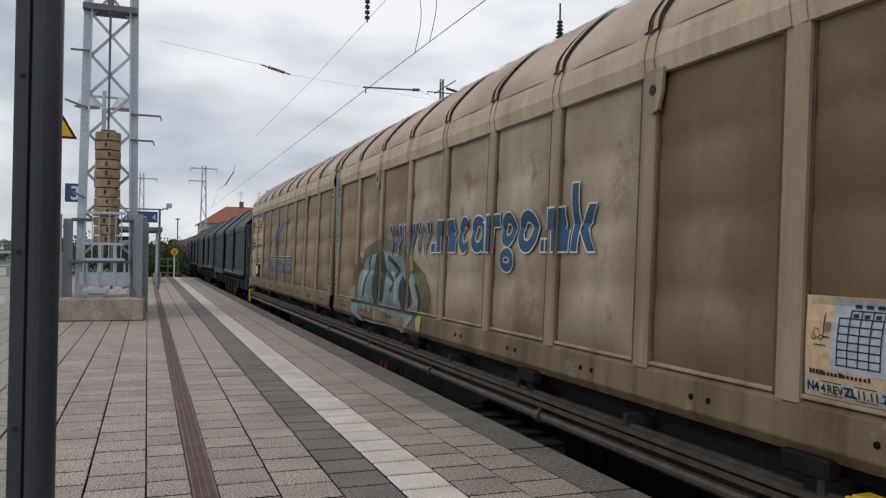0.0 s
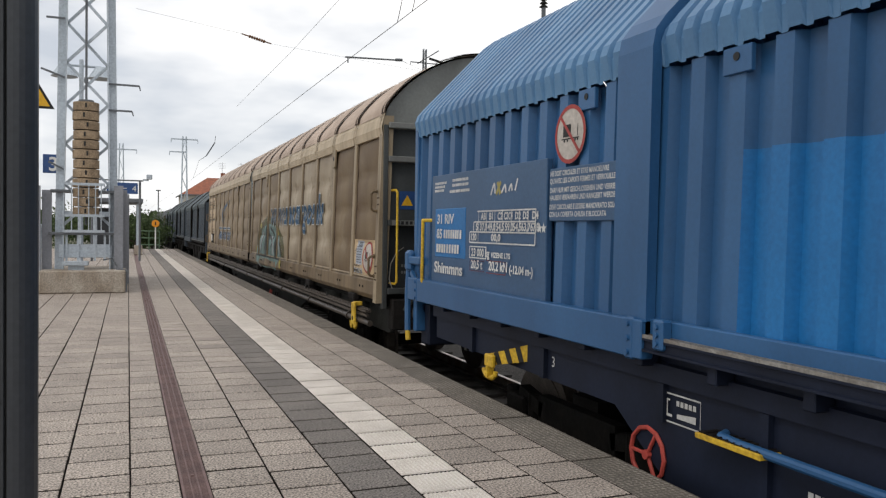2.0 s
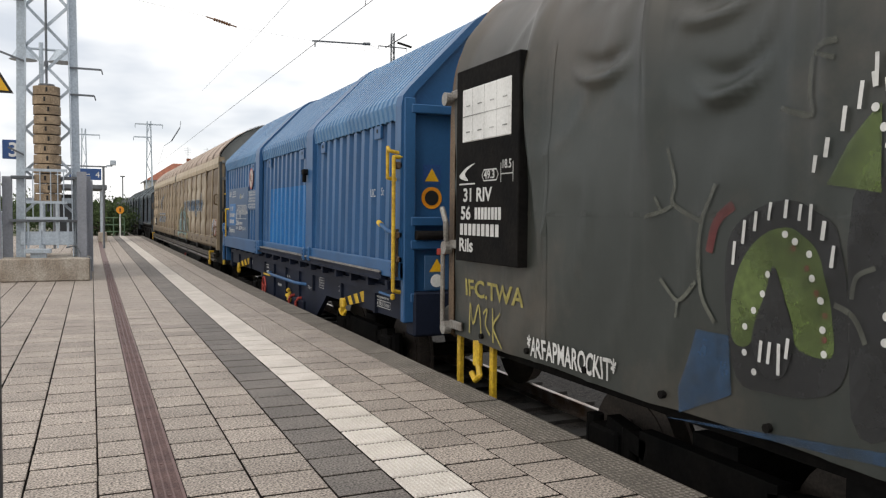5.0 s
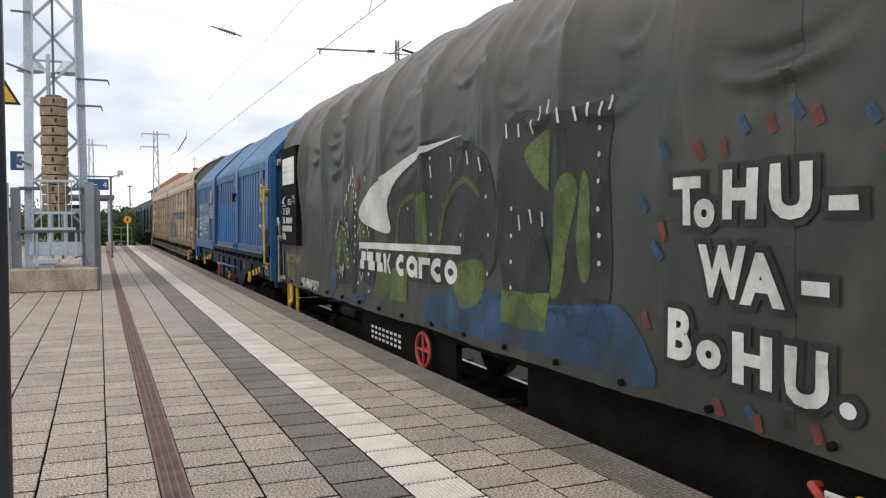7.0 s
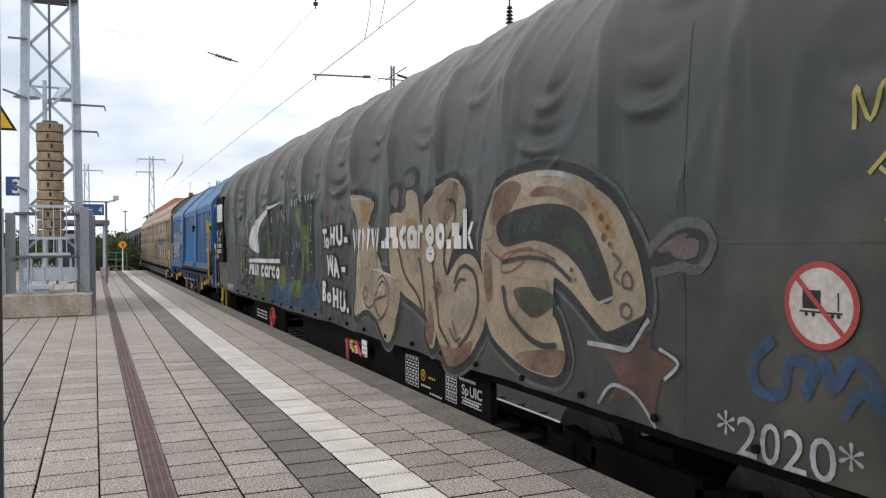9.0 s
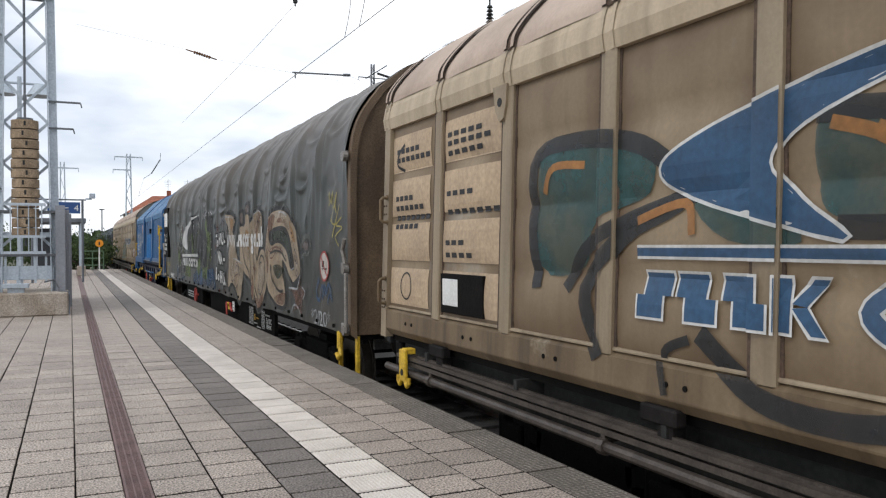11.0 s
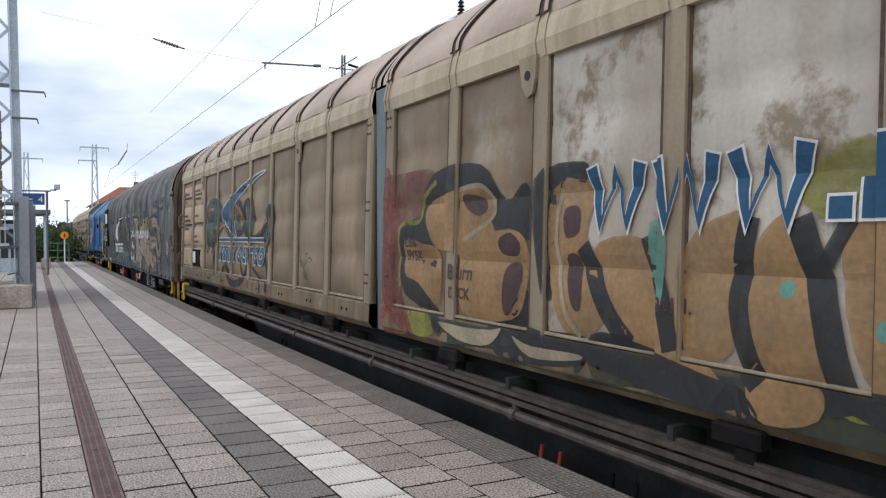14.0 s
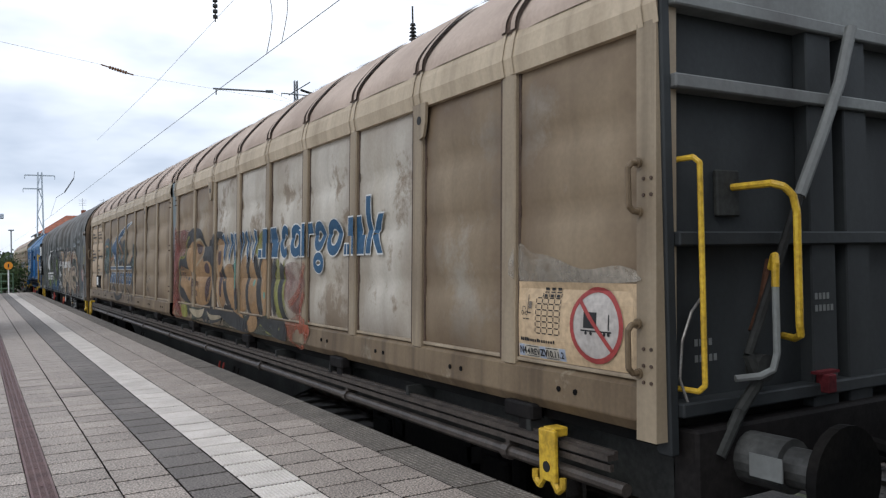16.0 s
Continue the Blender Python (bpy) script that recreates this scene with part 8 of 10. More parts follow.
spray(tarp_a, "graffito_letter", "tan sprayed letter", "tan", 0.018, [
    ("blob", 0, [(-1.8, 2.64), (-2.49, 2.54), (-2.41, 2.36), (-2.31, 2.11), (-2.26, 1.82), (-2.27, 1.66), (-2.41, 1.8), (-3.25, 1.72), (-3.24, 1.37), (-3.04, 1.11), (-2.85, 1.07), (-2.57, 1.29), (-2.25, 1.35), (-1.8, 1.25), (-1.85, 1.54), (-1.9, 1.8), (-2.0, 2.1), (-2.0, 2.27), (-1.9, 2.4)]),
])
spray(tarp_a, "graffito_letter", "", "tan", 0.019, [
    ("blob", 0, [(-3.05, 2.34), (-3.4, 2.34), (-3.29, 2.03), (-3.41, 1.83), (-3.72, 1.72), (-3.6, 2.03), (-3.44, 2.54), (-3.7, 2.55), (-3.82, 2.3), (-3.95, 2.03), (-4.11, 1.64), (-4.2, 1.25), (-4.08, 1.13), (-3.97, 1.24), (-3.96, 1.42), (-3.33, 1.61), (-3.03, 1.82)]),
])
spray(tarp_a, "graffito_letter", "", "tan", 0.019999999999999997, [
    ("blob", 0, [(-3.91, 2.31), (-4.12, 2.52), (-4.52, 2.62), (-4.75, 2.54), (-4.82, 2.39), (-4.72, 2.19), (-4.52, 1.97), (-4.45, 1.8), (-4.69, 1.96), (-4.93, 1.98), (-5.11, 1.88), (-5.2, 1.66), (-5.18, 1.46), (-5.08, 1.32), (-4.87, 1.15), (-4.51, 1.03), (-4.3, 1.17), (-4.07, 1.53), (-3.91, 1.93)]),
])
spray(tarp_a, "graffito_letter", "", "tan", 0.020999999999999998, [
    ("blob", 0, [(-5.14, 2.17), (-5.35, 2.45), (-5.66, 2.55), (-6.08, 2.56), (-6.48, 2.48), (-6.79, 2.33), (-6.99, 2.13), (-7.09, 1.91), (-7.1, 1.66), (-6.78, 1.54), (-6.58, 1.65), (-6.36, 1.78), (-6.13, 1.86), (-5.82, 1.87), (-5.5, 1.79), (-5.56, 1.63), (-5.85, 1.50), (-6.15, 1.59), (-6.27, 1.43), (-6.29, 1.29), (-6.14, 1.18), (-5.75, 1.2), (-5.43, 1.31), (-5.21, 1.49), (-5.15, 1.82)]),
])
spray(tarp_a, "graffito_void", "black field inside the letter", "char", 0.03, [
    ("blob", 0, [(-5.46, 2.25), (-5.93, 2.33), (-6.32, 2.31), (-6.54, 2.21), (-6.71, 2.01), (-6.82, 1.75), (-6.68, 1.72), (-6.5, 1.89), (-6.27, 2.02), (-5.93, 2.09), (-5.5, 2.05)]),
])
spray(tarp_a, "graffito_void_fill", "dark green fields inside the letter", "deepgreen", 0.034, [
    ("blob", 0, [(-5.59, 2.23), (-6.03, 2.27), (-6.37, 2.24), (-6.58, 2.06), (-6.69, 1.86), (-6.37, 2.04), (-6.03, 2.13), (-5.62, 2.13)]),
    ("blob", 0, [(-5.65, 1.73), (-5.97, 1.77), (-6.22, 1.71), (-6.12, 1.63), (-5.87, 1.56)]),
])
spray(tarp_a, "graffito_shade", "red-brown sprayed shading", "rustred", 0.026, [
    ("blob", 0, [(-5.67, 1.28), (-6.02, 1.35), (-6.29, 1.37), (-6.28, 1.27), (-6.12, 1.19), (-5.75, 1.21)]),
    ("blob", 0, [(-5.25, 2.24), (-5.38, 2.44), (-5.6, 2.52), (-5.77, 2.46), (-5.59, 2.29), (-5.44, 2.21)]),
    ("blob", 0, [(-4.24, 2.43), (-4.49, 2.58), (-4.66, 2.57), (-4.62, 2.37), (-4.34, 2.2)]),
    ("blob", 0, [(-4.26, 1.18), (-4.62, 1.2), (-4.99, 1.3), (-4.84, 1.13), (-4.51, 1.03)]),
    ("blob", 0, [(-5.2, 2.0), (-5.3, 1.95), (-5.32, 1.7), (-5.24, 1.62), (-5.18, 1.75)]),
    ("blob", 0, [(-4.15, 1.69), (-4.24, 1.75), (-4.34, 1.66), (-4.18, 1.57)]),
    ("blob", 0, [(-4.02, 1.55), (-4.1, 1.5), (-4.16, 1.25), (-4.05, 1.16), (-3.99, 1.3)]),
    ("blob", 0, [(-6.0, 2.45), (-6.3, 2.42), (-6.56, 2.3), (-6.5, 2.27), (-6.2, 2.37), (-5.9, 2.39)]),
])
spray(tarp_a, "graffito_shade", "orange-brown sprayed shading", "orangetan", 0.026, [
    ("blob", 0, [(-2.06, 2.58), (-2.41, 2.52), (-2.35, 2.36), (-2.2, 2.31), (-2.09, 2.41)]),
    ("blob", 0, [(-6.55, 2.40), (-6.74, 2.28), (-6.85, 2.1), (-6.72, 2.12), (-6.62, 2.26)]),
    ("blob", 0, [(-3.5, 2.3), (-3.72, 2.28), (-3.85, 2.05), (-3.74, 1.98), (-3.6, 2.1)]),
])
spray(tarp_a, "graffito_light", "pale sprayed highlight fields", "palecream", 0.024, [
    ("blob", 0, [(-5.6, 2.53), (-6.05, 2.54), (-6.4, 2.48), (-6.2, 2.44), (-5.8, 2.46)]),
    ("blob", 0, [(-6.72, 2.02), (-6.86, 2.0), (-7.04, 1.8), (-7.02, 1.66), (-6.86, 1.62), (-6.86, 1.75)]),
    ("blob", 0, [(-5.55, 1.98), (-6.0, 2.04), (-6.3, 1.96), (-6.4, 1.84), (-6.1, 1.93), (-5.75, 1.93)]),
    ("blob", 0, [(-4.62, 2.55), (-4.77, 2.5), (-4.78, 2.36), (-4.66, 2.3)]),
    ("blob", 0, [(-4.5, 1.55), (-4.7, 1.7), (-4.9, 1.75), (-4.95, 1.55), (-4.8, 1.4), (-4.58, 1.32)]),
    ("blob", 0, [(-2.4, 1.72), (-3.1, 1.66), (-3.1, 1.5), (-2.7, 1.58), (-2.4, 1.5)]),
    ("blob", 0, [(-1.9, 2.5), (-2.05, 2.55), (-2.1, 2.2), (-2.1, 1.7), (-1.95, 1.6), (-2.02, 2.1)]),
])
spray(tarp_a, "graffito_line", "black sprayed inner lines", "char", 0.036, [
    ("line", 0.035, [(-4.6, 1.74), (-4.68, 1.85), (-4.83, 1.89), (-5.01, 1.82), (-5.06, 1.6), (-4.92, 1.37), (-4.7, 1.22)]),
    ("line", 0.022, [(-4.6, 1.67), (-4.7, 1.77), (-4.83, 1.78)]),
    ("line", 0.03, [(-4.05, 2.3), (-4.12, 1.9), (-4.2, 1.6), (-4.3, 1.35), (-4.5, 1.2)]),
    ("line", 0.03, [(-4.45, 1.8), (-4.4, 1.98), (-4.52, 2.15), (-4.62, 2.3), (-4.6, 2.42), (-4.45, 2.45)]),
    ("line", 0.03, [(-3.29, 2.03), (-3.45, 1.78), (-3.75, 1.6), (-3.93, 1.44), (-3.9, 1.7), (-3.82, 1.95)]),
    ("line", 0.018, [(-4.5, 1.36), (-4.62, 1.26), (-4.74, 1.3)]),
    ("line", 0.018, [(-4.56, 1.42), (-4.68, 1.24)]),
    ("line", 0.04, [(-5.5, 1.76), (-5.57, 1.58), (-5.81, 1.43), (-6.02, 1.38), (-6.2, 1.4)]),
    ("line", 0.03, [(-5.5, 1.93), (-5.8, 1.97), (-6.13, 1.95), (-6.4, 1.83)]),
])
spray(tarp_a, "graffito_line", "dark red sprayed scribbles", "redink", 0.04, [
    ("line", 0.016, [(-5.25, 2.06), (-5.5, 1.95), (-5.71, 2.02), (-5.92, 2.03), (-5.71, 1.9), (-5.5, 1.86), (-5.53, 1.99), (-5.92, 2.02), (-6.2, 1.96)]),
    ("line", 0.02, [(-5.2, 2.1), (-5.35, 2.12), (-5.4, 2.3)]),
    ("line", 0.02, [(-4.12, 1.69), (-4.36, 1.64)]),
    ("line", 0.02, [(-4.26, 1.78), (-4.2, 1.55)]),
])
spray(tarp_a, "graffito_line", "brown sprayed curls", "purple", 0.04, [
    ("line", 0.02, [(-2.12, 1.53), (-2.27, 1.47), (-2.35, 1.55), (-2.25, 1.6), (-2.18, 1.49), (-2.38, 1.38), (-2.68, 1.5), (-2.93, 1.55), (-2.94, 1.66), (-2.81, 1.68), (-2.61, 1.51), (-2.64, 1.36), (-2.78, 1.28)]),
    ("line", 0.02, [(-2.57, 1.26), (-2.78, 1.3), (-3.0, 1.47), (-3.0, 1.66), (-2.85, 1.75), (-2.68, 1.68)]),
    ("loop", 0.018, [(-6.96, 1.9), (-7.01, 1.86), (-6.99, 1.81), (-6.92, 1.82), (-6.92, 1.88)]),
    ("loop", 0.018, [(-6.95, 1.72), (-7.0, 1.69), (-6.97, 1.64), (-6.91, 1.65), (-6.9, 1.7)]),
    ("line", 0.018, [(-6.82, 2.01), (-6.9, 1.95), (-6.84, 1.88), (-6.89, 1.83)]),
    ("disc", 0.022, [(-6.72, 2.22)]),
    ("disc", 0.018, [(-6.78, 2.16)]),
    ("disc", 0.022, [(-6.74, 2.1)]),
    ("disc", 0.018, [(-6.8, 2.06)]),
    ("disc", 0.016, [(-6.66, 2.3)]),
    ("disc", 0.018, [(-6.4, 1.9)]),
    ("disc", 0.015, [(-6.45, 1.84)]),
    ("disc", 0.013, [(-2.2, 2.45)]),
    ("disc", 0.013, [(-2.28, 2.4)]),
    ("disc", 0.013, [(-2.24, 2.36)]),
])
spray(tarp_a, "graffito_star", "dark red sprayed star", "rustred", 0.02, [
    ("poly", 0, [(-6.58, 1.46), (-6.82, 1.44), (-6.98, 1.46), (-7.16, 1.64), (-7.17, 1.49), (-7.39, 1.43), (-7.24, 1.33), (-7.17, 1.06), (-7.0, 1.2), (-6.78, 1.14), (-6.89, 1.27), (-6.78, 1.37)]),
])
spray(tarp_a, "graffito_star_shade", "black wedge over the star", "char", 0.026, [
    ("poly", 0, [(-6.66, 1.52), (-6.82, 1.56), (-7.13, 1.68), (-6.98, 1.5), (-6.82, 1.475)]),
])
spray(tarp_a, "graffito_star_edge", "pale star and drop edges", "palegrey", 0.032, [
    ("line", 0.03, [(-6.58, 1.46), (-6.82, 1.46), (-6.97, 1.465), (-7.07, 1.56), (-7.16, 1.65)]),
    ("line", 0.022, [(-6.68, 1.11), (-6.82, 1.24), (-7.03, 1.21), (-7.21, 1.07)]),
    ("line", 0.02, [(-7.24, 1.5), (-7.39, 1.44), (-7.28, 1.34)]),
    ("line", 0.03, [(-5.96, 2.54), (-6.23, 2.52), (-6.41, 2.47)]),
    ("line", 0.02, [(-1.86, 2.6), (-2.2, 2.58), (-2.44, 2.52)]),
    ("line", 0.02, [(-2.44, 1.81), (-2.8, 1.79), (-3.22, 1.73)]),
    ("line", 0.022, [(-4.08, 2.47), (-4.3, 2.57), (-4.52, 2.62), (-4.7, 2.58)]),
    ("line", 0.02, [(-6.7, 1.71), (-6.83, 1.75)]),
])
spray(tarp_a, "graffito_drop_halo", "", "halo", 0.008, [
    ("loop", 0.11, [(-7.12, 1.95), (-7.27, 2.08), (-7.43, 2.14), (-7.57, 2.12), (-7.61, 2.05), (-7.54, 1.96), (-7.39, 1.97), (-7.24, 1.94)]),
])
spray(tarp_a, "graffito_drop", "black outlined sprayed drop", "char", 0.012, [
    ("blob", 0, [(-7.12, 1.95), (-7.27, 2.08), (-7.43, 2.14), (-7.57, 2.12), (-7.61, 2.05), (-7.54, 1.96), (-7.39, 1.97), (-7.24, 1.94)]),
])
spray(tarp_a, "graffito_drop_fill", "grey-brown field in the drop", "greybrown", 0.018, [
    ("blob", 0, [(-7.33, 2.02), (-7.46, 2.09), (-7.54, 2.07), (-7.53, 2.0), (-7.42, 1.98)]),
    ("blob", 0, [(-7.22, 2.02), (-7.37, 2.10), (-7.46, 2.11), (-7.37, 2.03)]),
])
spray(tarp_a, "graffito_head", "black edged sprayed heads", "char", 0.012, [
    ("blob", 0, [(-3.06, 2.64), (-3.21, 2.70), (-3.33, 2.62), (-3.31, 2.41), (-3.14, 2.38), (-3.03, 2.47)]),
    ("blob", 0, [(-3.36, 2.75), (-3.54, 2.82), (-3.72, 2.74), (-3.69, 2.61), (-3.52, 2.56), (-3.37, 2.63)]),
])
spray(tarp_a, "graffito_head_fill", "grey-brown and dark red sprayed heads", "greybrown", 0.018, [
    ("blob", 0, [(-3.12, 2.61), (-3.21, 2.64), (-3.27, 2.58), (-3.25, 2.45), (-3.17, 2.44), (-3.1, 2.5)]),
    ("blob", 0, [(-3.42, 2.72), (-3.54, 2.76), (-3.65, 2.71), (-3.63, 2.64), (-3.52, 2.62), (-3.43, 2.65)]),
])
spray(tarp_a, "blue_tag", "faint blue sprayed tag", "blueink", 0.012, [
    ("line", 0.055, [(-8.01, 1.63), (-7.89, 1.52), (-7.92, 1.39), (-8.06, 1.4), (-8.1, 1.54), (-8.22, 1.54), (-8.19, 1.41), (-8.29, 1.57), (-8.33, 1.46), (-8.43, 1.59), (-8.53, 1.49), (-8.55, 1.39)]),
    ("line", 0.04, [(-8.38, 1.35), (-8.46, 1.46), (-8.55, 1.43)]),
])
spray(tarp_a, "yellow_tag", "yellow sprayed tag", "yellowink", 0.012, [
    ("line", 0.02, [(-8.42, 2.51), (-8.43, 2.68), (-8.49, 2.54), (-8.56, 2.69), (-8.58, 2.48)]),
    ("line", 0.02, [(-8.49, 2.33), (-8.68, 2.52), (-8.71, 2.66), (-8.68, 2.54), (-8.72, 2.42)]),
    ("line", 0.018, [(-8.83, 2.52), (-8.57, 2.14)]),
    ("line", 0.018, [(-8.54, 2.35), (-8.67, 2.29), (-8.92, 2.37), (-8.71, 2.28), (-8.94, 2.25), (-8.67, 2.15), (-8.81, 2.04)]),
])
spray(tarp_a, "branch_tag", "thin grey sprayed branches", "twig", 0.01, [
    ("line", 0.025, [(6.5, 2.42), (6.44, 2.24), (6.45, 2.13), (6.23, 2.04)]),
    ("line", 0.022, [(6.67, 2.06), (6.53, 2.09), (6.44, 2.13)]),
    ("line", 0.02, [(6.58, 2.17), (6.53, 2.09)]),
    ("line", 0.025, [(6.12, 2.22), (6.21, 2.06), (6.24, 1.88), (6.22, 1.68), (6.12, 1.55)]),
    ("line", 0.022, [(6.26, 1.74), (6.39, 1.63), (6.54, 1.73)]),
    ("line", 0.02, [(6.39, 1.63), (6.4, 1.54)]),
    ("line", 0.025, [(5.45, 2.78), (5.57, 2.75), (5.59, 2.59), (5.57, 2.49), (5.74, 2.54)]),
    ("line", 0.02, [(5.57, 2.75), (5.46, 2.71)]),
    ("line", 0.025, [(5.44, 1.71), (5.35, 1.67), (5.29, 1.57)]),
    ("line", 0.02, [(5.26, 1.87), (5.34, 1.83), (5.36, 1.74)]),
])
spray(tarp_a, "sprayed_head_dark", "black sprayed backing shapes", "char", 0.006, [
    ("blob", 0, [(6.05, 1.66), (6.04, 1.95), (5.91, 2.08), (5.69, 2.14), (5.5, 2.07), (5.42, 1.97), (5.38, 1.73), (5.38, 1.43), (5.52, 1.31), (5.77, 1.28), (5.97, 1.31)]),
])
spray(tarp_a, "sprayed_head_dark", "", "char", 0.008, [
    ("blob", 0, [(5.37, 2.14), (5.18, 2.15), (5.15, 1.5), (5.16, 1.25), (5.34, 1.27)]),
    ("blob", 0, [(5.14, 1.85), (5.06, 2.07), (4.86, 2.13), (4.67, 2.05), (4.55, 1.89), (4.51, 1.41), (4.78, 1.36), (5.1, 1.54)]),
])
spray(tarp_a, "sprayed_head_green", "green sprayed arch with a dark mouth", "green", 0.012, [
    ("blob", 0, [(5.69, 2.02), (5.83, 1.98), (5.94, 1.87), (6.0, 1.72), (6.01, 1.56), (5.98, 1.47), (5.89, 1.48), (5.85, 1.6), (5.8, 1.72), (5.75, 1.85), (5.69, 1.73), (5.65, 1.61), (5.62, 1.5), (5.45, 1.49), (5.45, 1.64), (5.48, 1.81), (5.53, 1.93), (5.61, 1.99)]),
    ("poly", 0, [(5.26, 2.51), (5.33, 2.44), (5.4, 2.36), (5.49, 2.2), (5.24, 2.16)]),
])
spray(tarp_a, "sprayed_head_green", "", "green", 0.012, [
    ("blob", 0, [(5.03, 1.86), (4.94, 2.03), (4.8, 2.04), (4.69, 1.92), (4.79, 1.85)]),
])
spray(tarp_a, "sprayed_head_hole", "", "char", 0.02, [
    ("blob", 0, [(5.75, 1.85), (5.8, 1.72), (5.86, 1.58), (5.87, 1.48), (5.8, 1.35), (5.69, 1.37), (5.64, 1.52), (5.66, 1.63), (5.7, 1.75)]),
])
spray(tarp_a, "sprayed_head_blue", "blue sprayed block", "blueink", 0.014, [
    ("poly", 0, [(6.25, 1.5), (6.02, 1.5), (6.0, 1.22), (6.37, 1.05), (6.38, 1.18), (6.3, 1.36)]),
])
spray(tarp_a, "sprayed_head_blue", "", "blueink", 0.011, [
    ("blob", 0, [(6.44, 1.01), (5.97, 1.05), (5.18, 1.12), (4.53, 1.22), (4.53, 1.28), (5.19, 1.17)]),
])
spray(tarp_a, "sprayed_head_red", "faint red sprayed patches", "redink", 0.009, [
    ("line", 0.05, [(6.17, 1.89), (6.12, 2.04), (6.01, 2.12)]),
    ("line", 0.05, [(5.13, 2.59), (5.07, 2.48), (5.13, 2.39)]),
])
spray(tarp_a, "dash_mark", "short white sprayed dashes", "whiteink", 0.022, [
    ("line", 0.018, [(6.0, 1.84), (5.99, 1.95)]),
    ("line", 0.018, [(5.94, 1.94), (5.93, 2.05)]),
    ("line", 0.018, [(5.87, 2.0), (5.86, 2.09)]),
    ("line", 0.018, [(5.78, 2.05), (5.77, 2.13)]),
    ("line", 0.018, [(5.69, 2.06), (5.68, 2.14)]),
    ("line", 0.018, [(5.62, 2.05), (5.61, 2.12)]),
    ("line", 0.018, [(5.56, 2.01), (5.55, 2.12)]),
    ("line", 0.018, [(5.5, 1.97), (5.49, 2.05)]),
    ("line", 0.018, [(5.45, 1.86), (5.44, 1.95)]),
    ("line", 0.018, [(5.54, 2.25), (5.53, 2.32)]),
    ("line", 0.018, [(5.49, 2.31), (5.48, 2.39)]),
    ("line", 0.018, [(5.42, 2.41), (5.41, 2.51)]),
    ("line", 0.018, [(5.35, 2.49), (5.34, 2.6)]),
    ("line", 0.018, [(5.28, 2.57), (5.28, 2.7)]),
    ("line", 0.018, [(5.82, 1.41), (5.81, 1.51)]),
    ("line", 0.018, [(5.77, 1.41), (5.76, 1.51)]),
    ("line", 0.018, [(5.71, 1.37), (5.71, 1.51)]),
    ("line", 0.018, [(5.67, 1.45), (5.66, 1.54)]),
])
spray(tarp_a, "dash_mark", "", "whiteink", 0.022, [
    ("line", 0.018, [(5.3, 2.63), (5.29, 2.57)]),
    ("line", 0.018, [(5.24, 2.6), (5.23, 2.53)]),
    ("line", 0.018, [(5.18, 2.52), (5.17, 2.45)]),
    ("line", 0.018, [(5.14, 2.39), (5.14, 2.33)]),
    ("line", 0.018, [(4.84, 2.57), (4.83, 2.51)]),
    ("line", 0.018, [(5.08, 1.98), (5.08, 1.91)]),
    ("line", 0.018, [(5.02, 2.03), (5.01, 1.97)]),
    ("line", 0.018, [(4.95, 2.1), (4.95, 2.04)]),
    ("line", 0.018, [(4.86, 2.11), (4.85, 2.05)]),
    ("line", 0.018, [(4.78, 2.09), (4.77, 2.03)]),
    ("line", 0.018, [(4.71, 2.02), (4.7, 1.96)]),
    ("line", 0.018, [(4.66, 1.95), (4.66, 1.89)]),
    ("line", 0.018, [(4.96, 1.48), (4.95, 1.42)]),
    ("line", 0.018, [(4.92, 1.44), (4.91, 1.38)]),
    ("line", 0.018, [(4.87, 1.48), (4.86, 1.42)]),
])
spray(tarp_a, "dot_mark", "white sprayed dots", "whiteink", 0.022, [
    ("disc", 0.016, [(5.69, 1.99)]),
    ("disc", 0.016, [(5.64, 1.96)]),
    ("disc", 0.016, [(5.56, 1.91)]),
    ("disc", 0.016, [(5.54, 1.81)]),
    ("disc", 0.016, [(5.5, 1.72)]),
    ("disc", 0.016, [(5.49, 1.6)]),
    ("disc", 0.016, [(5.48, 1.5)]),
    ("disc", 0.016, [(5.78, 1.81)]),
    ("disc", 0.016, [(5.81, 1.72)]),
    ("disc", 0.016, [(5.86, 1.64)]),
    ("disc", 0.016, [(5.91, 1.56)]),
    ("disc", 0.016, [(5.91, 1.44)]),
    ("disc", 0.016, [(5.85, 1.36)]),
])
spray(tarp_a, "dot_mark", "", "whiteink", 0.022, [
    ("disc", 0.018, [(5.2, 2.11)]),
    ("disc", 0.018, [(5.2, 2.0)]),
    ("disc", 0.018, [(5.19, 1.89)]),
    ("disc", 0.018, [(5.19, 1.79)]),
    ("disc", 0.018, [(5.2, 1.69)]),
    ("disc", 0.018, [(5.2, 1.59)]),
    ("disc", 0.018, [(5.24, 2.41)]),
    ("disc", 0.018, [(5.21, 2.34)]),
    ("disc", 0.018, [(5.17, 2.27)]),
    ("disc", 0.018, [(5.15, 2.2)]),
    ("disc", 0.018, [(5.28, 2.49)]),
    ("disc", 0.018, [(4.83, 1.94)]),
    ("disc", 0.018, [(4.99, 1.74)]),
    ("disc", 0.018, [(4.7, 1.75)]),
    ("disc", 0.018, [(4.65, 1.47)]),
    ("disc", 0.018, [(4.65, 1.28)]),
    ("disc", 0.018, [(5.02, 1.35)]),
])
